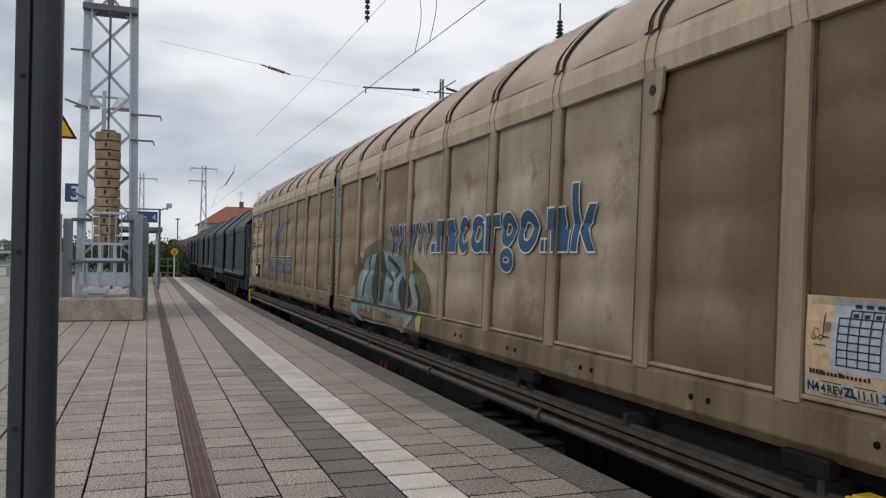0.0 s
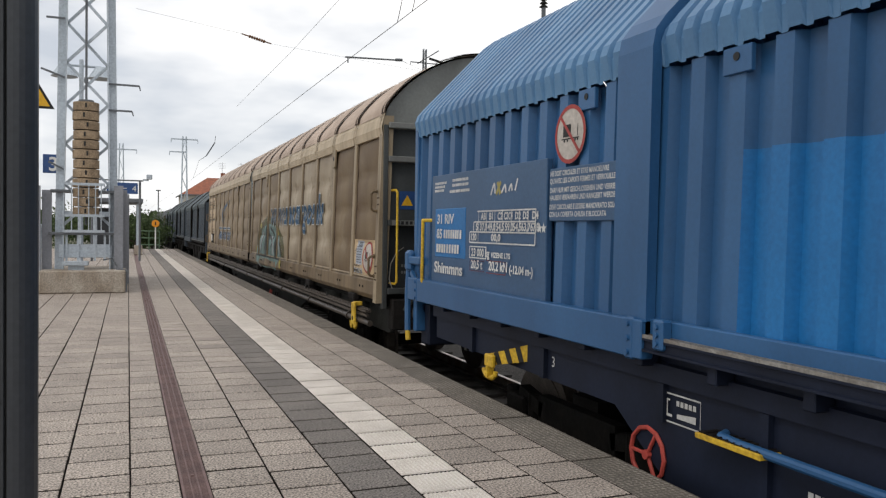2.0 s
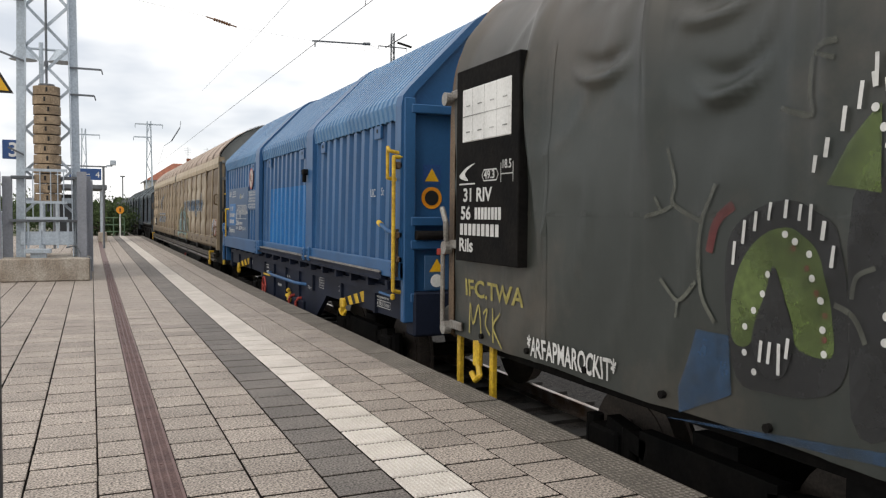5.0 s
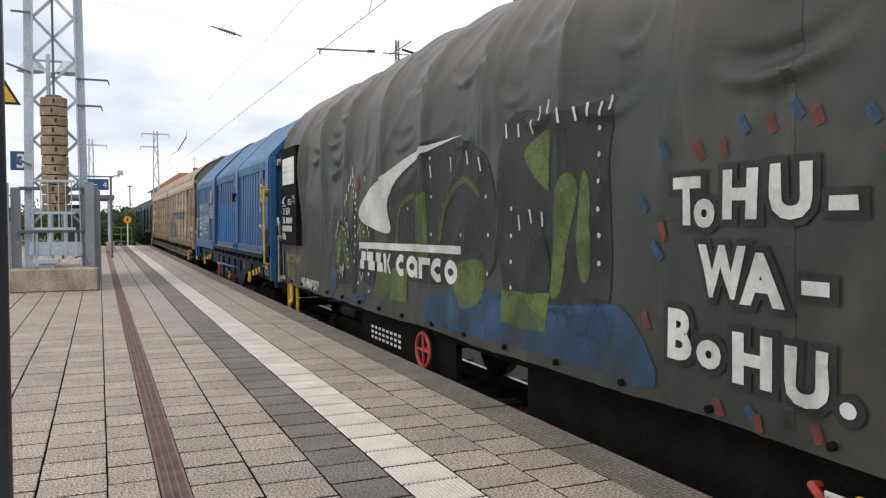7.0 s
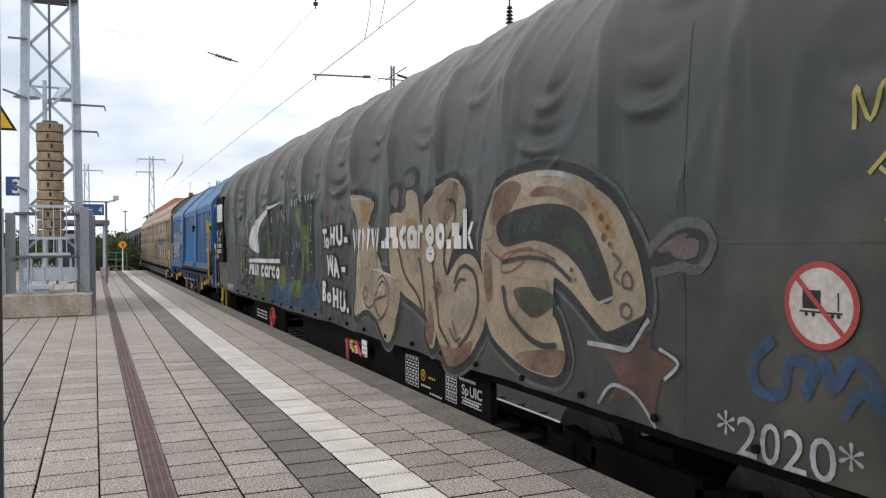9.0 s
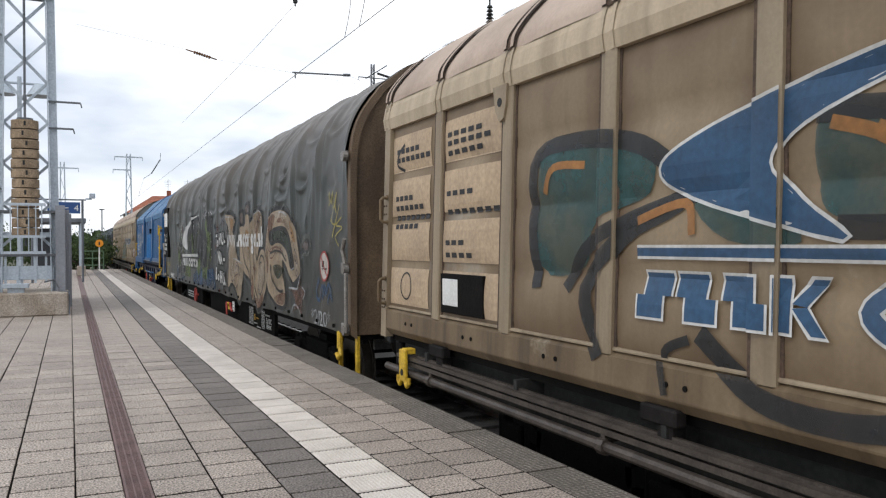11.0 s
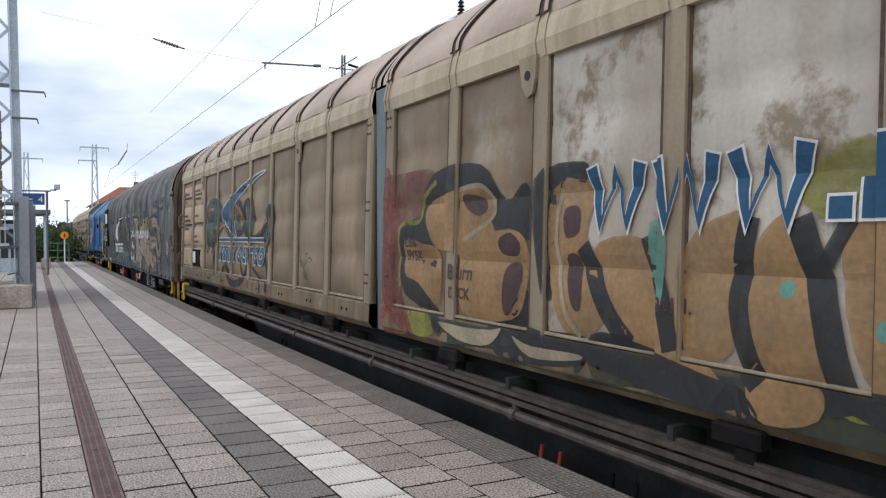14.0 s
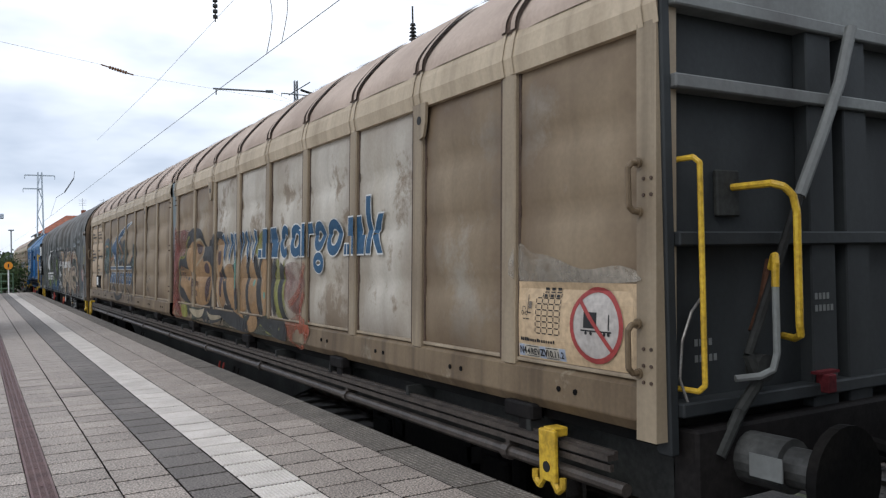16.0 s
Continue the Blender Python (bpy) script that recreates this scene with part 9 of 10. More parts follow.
spray(tarp_a, "red_dot", "small red sprayed dots", "redink", 0.022, [
    ("disc", 0.014, [(5.65, 1.93)]),
    ("disc", 0.014, [(5.57, 1.85)]),
    ("disc", 0.014, [(5.52, 1.75)]),
    ("disc", 0.014, [(5.48, 1.66)]),
    ("disc", 0.014, [(5.48, 1.56)]),
])
spray(tarp_a, "sprayed_head_dark", "", "char", 0.006, [
    ("blob", 0, [(3.96, 2.25), (3.67, 2.62), (2.84, 2.8), (1.89, 2.65), (1.62, 2.29), (1.63, 1.68), (2.64, 1.49), (3.98, 1.57)]),
    ("blob", 0, [(1.48, 2.77), (0.73, 2.76), (0.15, 2.76), (0.15, 2.35), (0.18, 1.42), (0.7, 1.49), (1.49, 1.56)]),
])
spray(tarp_a, "sprayed_head_green", "", "green", 0.012, [
    ("poly", 0, [(4.38, 1.54), (3.5, 1.6), (3.51, 1.26), (4.52, 1.25)]),
    ("poly", 0, [(3.31, 2.29), (2.99, 2.33), (2.97, 1.72), (3.26, 1.68)]),
    ("blob", 0, [(2.33, 1.7), (1.84, 1.74), (1.82, 1.47), (2.2, 1.33), (2.41, 1.5)]),
    ("poly", 0, [(1.5, 1.54), (0.82, 1.57), (0.88, 1.3), (1.16, 1.29), (1.18, 1.45), (1.23, 1.3), (1.52, 1.31)]),
    ("blob", 0, [(0.72, 2.26), (0.58, 2.37), (0.48, 2.25), (0.59, 1.92), (0.66, 1.61), (0.81, 1.56), (0.76, 1.91)]),
    ("blob", 0, [(1.16, 2.55), (0.82, 2.67), (0.89, 2.46), (0.83, 2.26), (1.04, 2.39)]),
    ("blob", 0, [(0.43, 2.36), (0.35, 2.25), (0.35, 1.74), (0.45, 1.7), (0.48, 2.03)]),
    ("line", 0.05, [(2.71, 1.88), (2.55, 2.22), (2.18, 2.4), (1.86, 2.25)]),
    ("line", 0.05, [(3.78, 1.8), (3.66, 2.19), (3.31, 2.31)]),
])
spray(tarp_a, "sprayed_head_hole", "", "char", 0.02, [
    ("blob", 0, [(1.28, 1.82), (1.17, 2.05), (0.95, 2.07), (0.84, 1.87), (0.84, 1.6), (1.22, 1.57)]),
])
spray(tarp_a, "sprayed_head_blue", "", "blueink", 0.01, [
    ("blob", 0, [(3.01, 1.34), (1.79, 1.54), (0.76, 1.34), (0.21, 1.31), (0.05, 1.57), (-0.29, 1.15), (0.86, 1.15), (2.84, 1.12)]),
])
spray(tarp_a, "dash_mark", "", "whiteink", 0.02, [
    ("line", 0.022, [(1.46, 2.78), (1.44, 2.67)]),
    ("line", 0.022, [(1.28, 2.76), (1.26, 2.66)]),
    ("line", 0.022, [(1.06, 2.76), (1.04, 2.66)]),
    ("line", 0.022, [(0.65, 2.79), (0.63, 2.69)]),
    ("line", 0.022, [(0.51, 2.78), (0.49, 2.69)]),
    ("line", 0.022, [(0.38, 2.79), (0.36, 2.7)]),
    ("line", 0.022, [(0.25, 2.78), (0.23, 2.69)]),
    ("line", 0.022, [(0.14, 2.8), (0.12, 2.71)]),
    ("line", 0.022, [(1.23, 2.1), (1.21, 1.99)]),
    ("line", 0.022, [(1.07, 2.14), (1.04, 2.04)]),
    ("line", 0.022, [(0.91, 2.12), (0.89, 2.02)]),
    ("line", 0.022, [(2.49, 2.61), (2.46, 2.48)]),
    ("line", 0.022, [(2.12, 2.63), (2.09, 2.52)]),
    ("line", 0.022, [(1.84, 2.56), (1.82, 2.45)]),
    ("line", 0.022, [(2.9, 2.57), (2.87, 2.45)]),
    ("line", 0.022, [(0.95, 2.84), (0.93, 2.74)]),
    ("line", 0.022, [(0.83, 2.87), (0.81, 2.77)]),
])
spray(tarp_a, "dot_mark", "", "whiteink", 0.02, [
    ("disc", 0.017, [(1.35, 2.15)]),
    ("disc", 0.017, [(1.35, 1.95)]),
    ("disc", 0.017, [(1.35, 1.76)]),
    ("disc", 0.017, [(1.35, 1.57)]),
    ("disc", 0.017, [(0.25, 2.62)]),
    ("disc", 0.017, [(0.25, 2.46)]),
    ("disc", 0.017, [(0.25, 2.3)]),
    ("disc", 0.017, [(0.25, 2.13)]),
    ("disc", 0.017, [(0.25, 1.97)]),
    ("disc", 0.017, [(0.25, 1.8)]),
    ("disc", 0.017, [(2.9, 2.63)]),
    ("disc", 0.017, [(2.87, 2.28)]),
    ("disc", 0.017, [(2.88, 1.94)]),
    ("disc", 0.017, [(1.75, 2.25)]),
    ("disc", 0.017, [(1.71, 1.95)]),
    ("disc", 0.017, [(1.71, 1.65)]),
    ("disc", 0.017, [(2.2, 1.94)]),
    ("disc", 0.017, [(3.45, 2.18)]),
])
spray(tarp_a, "red_mark", "faint red and blue flecks", "redink", 0.009, [
    ("line", 0.05, [(-0.62, 2.45), (-0.66, 2.36)]),
    ("line", 0.05, [(-0.78, 2.46), (-0.81, 2.37)]),
    ("line", 0.05, [(-1.08, 2.53), (-1.11, 2.45)]),
    ("line", 0.05, [(-1.33, 2.54), (-1.36, 2.46)]),
    ("line", 0.05, [(-1.68, 2.36), (-1.71, 2.28)]),
    ("line", 0.05, [(-0.33, 2.05), (-0.37, 1.95)]),
    ("line", 0.05, [(-0.18, 1.55), (-0.23, 1.46)]),
    ("line", 0.05, [(-0.75, 1.18), (-0.79, 1.1)]),
    ("line", 0.05, [(-1.01, 1.16), (-1.04, 1.08)]),
    ("line", 0.05, [(-1.34, 1.19), (-1.37, 1.11)]),
])
spray(tarp_a, "blue_mark", "", "blueink", 0.009, [
    ("line", 0.05, [(-0.33, 2.49), (-0.41, 2.4)]),
    ("line", 0.05, [(-0.89, 2.55), (-0.96, 2.46)]),
    ("line", 0.05, [(-1.21, 2.58), (-1.27, 2.5)]),
    ("line", 0.05, [(-1.58, 2.51), (-1.63, 2.44)]),
    ("line", 0.05, [(-0.11, 2.2), (-0.2, 2.11)]),
    ("line", 0.05, [(-1.71, 2.08), (-1.75, 2.01)]),
    ("line", 0.05, [(-1.78, 2.21), (-1.83, 2.15)]),
    ("line", 0.05, [(-0.95, 1.18), (-1.02, 1.12)]),
    ("line", 0.05, [(-1.71, 1.94), (-1.75, 1.87)]),
    ("line", 0.05, [(-0.26, 1.94), (-0.34, 1.85)]),
])
spray(tarp_a, "swoosh_mark", "white curved emblem above a bar", "whiteink", 0.024, [
    ("blob", 0, [(2.29, 2.78), (3.35, 2.71), (4.5, 2.46), (5.06, 2.17), (4.76, 2.02), (3.97, 1.94), (4.05, 2.24), (3.62, 2.54), (2.81, 2.72)]),
    ("poly", 0, [(5.02, 1.82), (2.23, 1.85), (2.23, 1.78), (5.02, 1.75)]),
])
spray(beige_b, "graffito_fill", "teal sprayed graffito fields", "teal", 0.016, [
    ("blob", 0, [(7.94, 2.62), (7.7, 2.67), (6.9, 2.58), (6.88, 2.33), (7.35, 2.19), (7.45, 1.92), (7.93, 1.91)]),
    ("blob", 0, [(5.8, 2.59), (5.54, 2.57), (5.32, 2.41), (5.31, 2.16), (5.67, 2.15), (5.81, 2.27)]),
    ("blob", 0, [(5.18, 2.55), (4.89, 2.56), (4.73, 2.49), (4.65, 2.28), (4.7, 2.08), (5.01, 2.08), (5.2, 2.19)]),
    ("blob", 0, [(6.53, 2.27), (6.09, 2.25), (5.89, 2.06), (6.3, 2.07)]),
])
spray(beige_b, "graffito_fill", "", "teal", 0.016, [
    ("blob", 0, [(3.94, 2.45), (3.64, 2.47), (3.63, 2.1), (4.05, 2.01), (4.12, 2.19)]),
])
spray(beige_b, "graffito_outline", "black sprayed graffito outlines", "char", 0.02, [
    ("line", 0.11, [(7.97, 1.77), (8.02, 2.56), (7.61, 2.69), (6.93, 2.59), (6.6, 2.31), (7.05, 2.11), (7.44, 1.79), (7.28, 1.4)]),
    ("line", 0.09, [(7.63, 1.78), (7.37, 2.07), (6.78, 2.25), (6.41, 2.3), (5.99, 2.16)]),
    ("line", 0.1, [(5.82, 2.6), (5.46, 2.56), (5.29, 2.38), (5.3, 2.14), (5.71, 2.12)]),
    ("line", 0.1, [(5.21, 2.19), (5.19, 2.54), (4.74, 2.55), (4.63, 2.28)]),
    ("line", 0.11, [(6.47, 1.62), (6.1, 1.37), (5.59, 1.34), (5.18, 1.46), (4.99, 1.64)]),
    ("line", 0.06, [(5.29, 1.45), (5.36, 1.63)]),
    ("line", 0.05, [(6.7, 1.28), (6.73, 1.49), (6.54, 1.58)]),
])
spray(beige_b, "graffito_outline", "", "char", 0.02, [
    ("line", 0.13, [(5.23, 2.48), (5.1, 2.13), (4.51, 2.02), (4.01, 2.19), (3.73, 2.46)]),
    ("line", 0.1, [(3.62, 2.48), (3.65, 2.06), (3.98, 1.88)]),
    ("line", 0.08, [(4.1, 1.88), (3.89, 1.62), (3.88, 1.31)]),
    ("line", 0.05, [(4.64, 1.62), (4.25, 1.46), (4.22, 1.28)]),
])
spray(beige_b, "graffito_accent", "orange sprayed accents", "orangeink", 0.024, [
    ("line", 0.05, [(7.89, 2.38), (7.79, 2.54), (7.46, 2.53)]),
    ("line", 0.06, [(5.75, 2.55), (5.54, 2.48), (5.43, 2.39), (5.42, 2.25)]),
    ("line", 0.045, [(5.42, 2.25), (5.32, 2.24), (5.33, 2.38), (5.54, 2.51)]),
    ("line", 0.05, [(5.09, 2.34), (5.08, 2.46), (4.97, 2.46)]),
    ("line", 0.05, [(6.95, 2.18), (6.59, 2.26), (6.53, 2.1)]),
])
spray(beige_b, "graffito_accent", "", "orangeink", 0.024, [
    ("line", 0.035, [(4.26, 2.11), (3.99, 2.26), (3.84, 2.41)]),
    ("line", 0.03, [(4.12, 2.22), (3.92, 2.3)]),
])
spray(beige_b, "graffito_accent", "", "redink", 0.024, [
    ("blob", 0, [(4.89, 1.4), (4.83, 1.42), (4.82, 1.34), (4.88, 1.31)]),
])
spray(beige_b, "emblem_outline", "white outline of a curved emblem", "whiteink", 0.028, [
    ("loop", 0.035, [(4.0, 2.96), (4.72, 2.91), (5.84, 2.76), (6.53, 2.58), (6.77, 2.44), (6.55, 2.29), (5.68, 2.07), (5.89, 2.24), (6.05, 2.41), (5.88, 2.57), (5.24, 2.77), (4.48, 2.89)]),
])
spray(beige_b, "emblem", "blue curved emblem above a double bar", "letterblue", 0.031, [
    ("blob", 0, [(4.0, 2.96), (4.72, 2.91), (5.84, 2.76), (6.53, 2.58), (6.77, 2.44), (6.55, 2.29), (5.68, 2.07), (5.89, 2.24), (6.05, 2.41), (5.88, 2.57), (5.24, 2.77), (4.48, 2.89)]),
])
spray(beige_b, "scribble", "thin black marker scribble", "char", 0.014, [
    ("line", 0.012, [(2.42, 1.84), (2.28, 1.71), (2.32, 1.79), (2.19, 1.68), (2.22, 1.83), (2.14, 1.86), (2.15, 1.72), (2.03, 1.82), (1.9, 1.78)]),
    ("line", 0.012, [(2.22, 1.61), (2.14, 1.67), (2.17, 1.57), (2.08, 1.64), (2.05, 1.56), (2.11, 1.62)]),
])
spray(beige_b, "graffito_red", "faded red sprayed field", "fadedred", 0.012, [
    ("blob", 0, [(-0.11, 2.53), (-0.58, 2.59), (-1.13, 2.57), (-1.01, 2.33), (-0.88, 2.18), (-0.48, 2.13), (-0.58, 1.53), (-0.76, 1.23), (-0.22, 1.46), (-0.11, 1.99)]),
])
spray(beige_b, "graffito_red", "", "orangered", 0.010, [
    ("blob", 0, [(-0.16, 2.62), (-0.32, 2.55), (-0.33, 1.95), (-0.34, 1.46), (-0.16, 1.46), (-0.155, 2.0)]),
    ("blob", 0, [(-0.17, 1.44), (-0.62, 1.44), (-0.78, 1.26), (-0.17, 1.24)]),
])
spray(beige_b, "graffito_dark", "", "deepgreen", 0.010, [
    ("poly", 0, [(-1.0, 1.43), (-3.2, 1.44), (-5.2, 1.44), (-5.5, 1.26), (-3.0, 1.23), (-1.35, 1.24)]),
])
spray(beige_b, "graffito_dark", "black and dark green sprayed shading", "char", 0.014, [
    ("blob", 0, [(-1.13, 2.55), (-1.88, 2.56), (-2.18, 2.3), (-2.44, 2.4), (-2.54, 2.1), (-2.47, 2.03), (-2.25, 2.11), (-1.71, 2.03), (-2.03, 2.17), (-2.07, 2.27), (-1.88, 2.41), (-1.53, 2.41), (-0.9, 2.16)]),
    ("blob", 0, [(-0.5, 2.13), (-1.21, 2.19), (-1.2, 1.93), (-0.54, 2.05), (-0.68, 1.75), (-1.23, 1.49), (-1.28, 1.31), (-0.89, 1.49), (-0.58, 1.63)]),
    ("blob", 0, [(-2.56, 2.41), (-3.06, 2.48), (-3.06, 2.36), (-2.83, 2.36), (-2.75, 1.72), (-2.64, 1.76)]),
    ("blob", 0, [(-2.03, 1.42), (-2.25, 1.55), (-2.47, 1.72), (-2.53, 1.49), (-3.06, 1.48), (-3.06, 1.32), (-2.25, 1.24)]),
])
spray(beige_b, "graffito_tan", "orange-tan sprayed letters", "orangetan", 0.018, [
    ("blob", 0, [(-0.62, 2.03), (-0.95, 2.0), (-1.24, 1.93), (-1.25, 1.53), (-0.9, 1.68), (-0.63, 1.75)]),
    ("blob", 0, [(-1.0, 2.29), (-1.53, 2.4), (-1.88, 2.41), (-2.06, 2.27), (-2.03, 2.17), (-1.64, 2.03), (-2.25, 2.1), (-2.46, 2.01), (-2.47, 1.72), (-2.31, 1.51), (-1.62, 1.5), (-1.54, 1.91), (-1.18, 1.97)]),
])
spray(beige_b, "graffito_spot", "dark purple sprayed spots", "purple", 0.022, [
    ("blob", 0, [(-1.6, 2.36), (-1.88, 2.33), (-1.97, 2.24), (-1.84, 2.2), (-1.62, 2.28)]),
    ("blob", 0, [(-2.14, 2.03), (-2.28, 2.08), (-2.39, 2.01), (-2.36, 1.93), (-2.18, 1.94)]),
    ("blob", 0, [(-2.22, 1.84), (-2.38, 1.88), (-2.42, 1.77), (-2.31, 1.56), (-2.21, 1.57)]),
    ("blob", 0, [(-2.88, 2.21), (-3.02, 2.22), (-3.03, 2.08), (-2.9, 2.05)]),
    ("blob", 0, [(-2.9, 1.92), (-3.03, 1.93), (-3.06, 1.65), (-2.97, 1.66)]),
])
spray(beige_b, "graffito_light", "cream and yellow sprayed edges", "creamink", 0.022, [
    ("blob", 0, [(-1.28, 1.4), (-1.71, 1.4), (-2.07, 1.42), (-2.21, 1.44), (-2.03, 1.31), (-1.62, 1.3)]),
    ("line", 0.035, [(-1.53, 2.4), (-1.88, 2.41), (-2.06, 2.27), (-2.03, 2.17), (-1.64, 2.03)]),
    ("line", 0.04, [(-2.83, 2.34), (-2.8, 2.01), (-2.9, 1.63), (-3.04, 1.48)]),
    ("blob", 0, [(-2.35, 1.41), (-2.56, 1.37), (-3.06, 1.38), (-3.02, 1.34), (-2.56, 1.3)]),
])
spray(beige_b, "graffito_yellow", "yellow-green sprayed patches", "yellowgreen", 0.022, [
    ("blob", 0, [(-0.74, 1.45), (-1.07, 1.47), (-1.2, 1.3), (-0.86, 1.26)]),
    ("line", 0.04, [(-0.54, 1.63), (-0.5, 2.12), (-0.9, 2.18), (-0.94, 2.35), (-1.18, 2.48)]),
])
spray(beige_b, "graffito_tan", "", "orangetan", 0.018, [
    ("blob", 0, [(-2.74, 2.34), (-3.15, 2.34), (-3.1, 2.01), (-3.27, 1.67), (-3.17, 1.52), (-2.88, 1.5), (-2.7, 1.89)]),
    ("blob", 0, [(-3.15, 1.97), (-3.57, 2.04), (-3.74, 1.7), (-3.98, 1.42), (-4.11, 1.38), (-3.59, 1.33), (-3.43, 1.55)]),
    ("blob", 0, [(-3.85, 2.01), (-4.24, 2.17), (-4.2, 1.93), (-4.16, 1.53), (-3.85, 1.52)]),
    ("blob", 0, [(-4.28, 2.01), (-4.48, 2.16), (-4.55, 1.88), (-4.62, 1.58), (-4.62, 1.32), (-4.29, 1.28), (-4.25, 1.68)]),
    ("blob", 0, [(-4.69, 2.02), (-4.95, 2.14), (-4.95, 1.66), (-4.95, 1.5), (-4.79, 1.51)]),
])
spray(beige_b, "graffito_yellow", "", "yellowgreen", 0.019, [
    ("blob", 0, [(-5.2, 2.02), (-5.32, 2.1), (-5.38, 1.96), (-5.35, 1.72), (-5.44, 1.45), (-5.27, 1.48), (-5.18, 1.75)]),
    ("blob", 0, [(-4.48, 2.28), (-4.79, 2.44), (-4.82, 2.26), (-4.63, 2.12)]),
    ("blob", 0, [(-4.69, 1.46), (-5.09, 1.47), (-4.88, 1.36), (-4.73, 1.36)]),
    ("blob", 0, [(-4.95, 1.3), (-5.2, 1.37), (-5.42, 1.37), (-5.25, 1.28)]),
    ("blob", 0, [(-5.49, 2.04), (-5.54, 2.08), (-5.51, 1.86), (-5.56, 1.62), (-5.6, 1.5), (-5.49, 1.65), (-5.45, 1.85)]),
])
spray(beige_b, "graffito_dark", "", "char", 0.021, [
    ("line", 0.13, [(-3.06, 2.0), (-3.27, 1.67), (-3.46, 1.48)]),
    ("line", 0.12, [(-3.6, 2.06), (-3.73, 1.7), (-3.79, 1.49)]),
    ("line", 0.11, [(-4.25, 2.14), (-4.19, 1.79), (-4.26, 1.5), (-4.32, 1.41)]),
    ("line", 0.13, [(-4.5, 2.13), (-4.61, 1.81), (-4.67, 1.56), (-4.73, 1.36)]),
    ("line", 0.07, [(-4.73, 2.12), (-4.62, 1.94)]),
    ("line", 0.14, [(-5.25, 2.06), (-5.12, 1.95), (-5.1, 1.72), (-5.21, 1.51)]),
    ("line", 0.13, [(-5.47, 2.04), (-5.38, 1.79), (-5.5, 1.49), (-5.6, 1.41)]),
    ("blob", 0, [(-4.62, 1.45), (-5.12, 1.47), (-5.59, 1.42), (-5.59, 1.24), (-5.0, 1.31)]),
    ("blob", 0, [(-3.24, 1.53), (-3.98, 1.42), (-4.24, 1.37), (-4.24, 1.23), (-3.17, 1.35)]),
])
spray(beige_b, "graffito_spot", "", "tealmint", 0.024, [
    ("blob", 0, [(-3.6, 2.12), (-3.74, 2.08), (-3.71, 1.71), (-3.62, 1.88)]),
    ("disc", 0.04, [(-4.89, 1.7)]),
    ("disc", 0.04, [(-4.44, 1.83)]),
])
spray(beige_b, "graffito_red", "", "fadedred", 0.02, [
    ("blob", 0, [(-5.5, 1.98), (-5.68, 2.06), (-5.92, 2.04), (-6.13, 1.9), (-6.1, 1.66), (-5.92, 1.54), (-5.64, 1.6), (-5.49, 1.76)]),
])
spray(beige_b, "graffito_red", "orange-red sprayed smears", "orangered", 0.022, [
    ("blob", 0, [(-5.61, 1.44), (-5.98, 1.54), (-6.29, 1.4), (-6.01, 1.19), (-5.68, 1.3)]),
    ("line", 0.08, [(-5.68, 1.62), (-5.89, 1.74), (-6.13, 2.04)]),
    ("line", 0.07, [(-5.98, 1.55), (-6.13, 1.76)]),
])
spray(beige_a, "graffito_green", "olive sprayed halo", "olive", 0.012, [
    ("blob", 0, [(-1.3, 1.66), (-1.45, 1.94), (-1.87, 2.16), (-2.8, 2.3), (-3.84, 2.1), (-4.32, 1.9), (-4.64, 1.7), (-4.59, 1.46), (-4.34, 1.48), (-4.2, 1.73), (-3.78, 1.93), (-2.82, 2.08), (-1.88, 1.95)]),
])
spray(beige_a, "graffito_mint", "pale turquoise sprayed letters", "mint", 0.016, [
    ("blob", 0, [(-1.26, 1.44), (-1.68, 1.81), (-2.08, 2.03), (-2.46, 2.1), (-2.99, 2.13), (-3.55, 2.08), (-3.85, 1.93), (-4.13, 1.79), (-4.34, 1.55), (-4.15, 1.41), (-3.67, 1.19), (-3.36, 1.23), (-2.32, 1.19), (-1.5, 1.24)]),
])
spray(beige_a, "graffito_dark", "", "char", 0.02, [
    ("blob", 0, [(-2.37, 1.9), (-2.64, 2.13), (-2.9, 2.08), (-2.96, 1.79), (-2.85, 1.53), (-2.4, 1.5)]),
    ("blob", 0, [(-3.53, 1.74), (-3.74, 1.84), (-4.04, 1.59), (-3.87, 1.49), (-3.58, 1.48)]),
    ("line", 0.06, [(-1.9, 1.53), (-2.09, 1.85), (-2.27, 2.08)]),
    ("line", 0.07, [(-3.07, 2.06), (-3.48, 1.92), (-3.33, 1.83)]),
    ("line", 0.05, [(-4.13, 1.77), (-4.3, 1.61), (-4.21, 1.43)]),
    ("line", 0.05, [(-1.32, 1.44), (-2.31, 1.45), (-3.5, 1.45), (-4.28, 1.44)]),
    ("line", 0.06, [(-3.18, 1.64), (-3.33, 1.76), (-3.0, 1.87)]),
])
spray(beige_a, "graffito_light", "", "palegrey", 0.022, [
    ("line", 0.1, [(-1.8, 1.52), (-1.94, 1.79), (-2.18, 1.95)]),
    ("line", 0.1, [(-3.16, 1.87), (-3.41, 1.67), (-3.34, 1.51)]),
    ("line", 0.1, [(-3.89, 1.84), (-4.07, 1.68), (-4.24, 1.54)]),
    ("line", 0.08, [(-1.5, 1.24), (-1.92, 1.21)]),
])
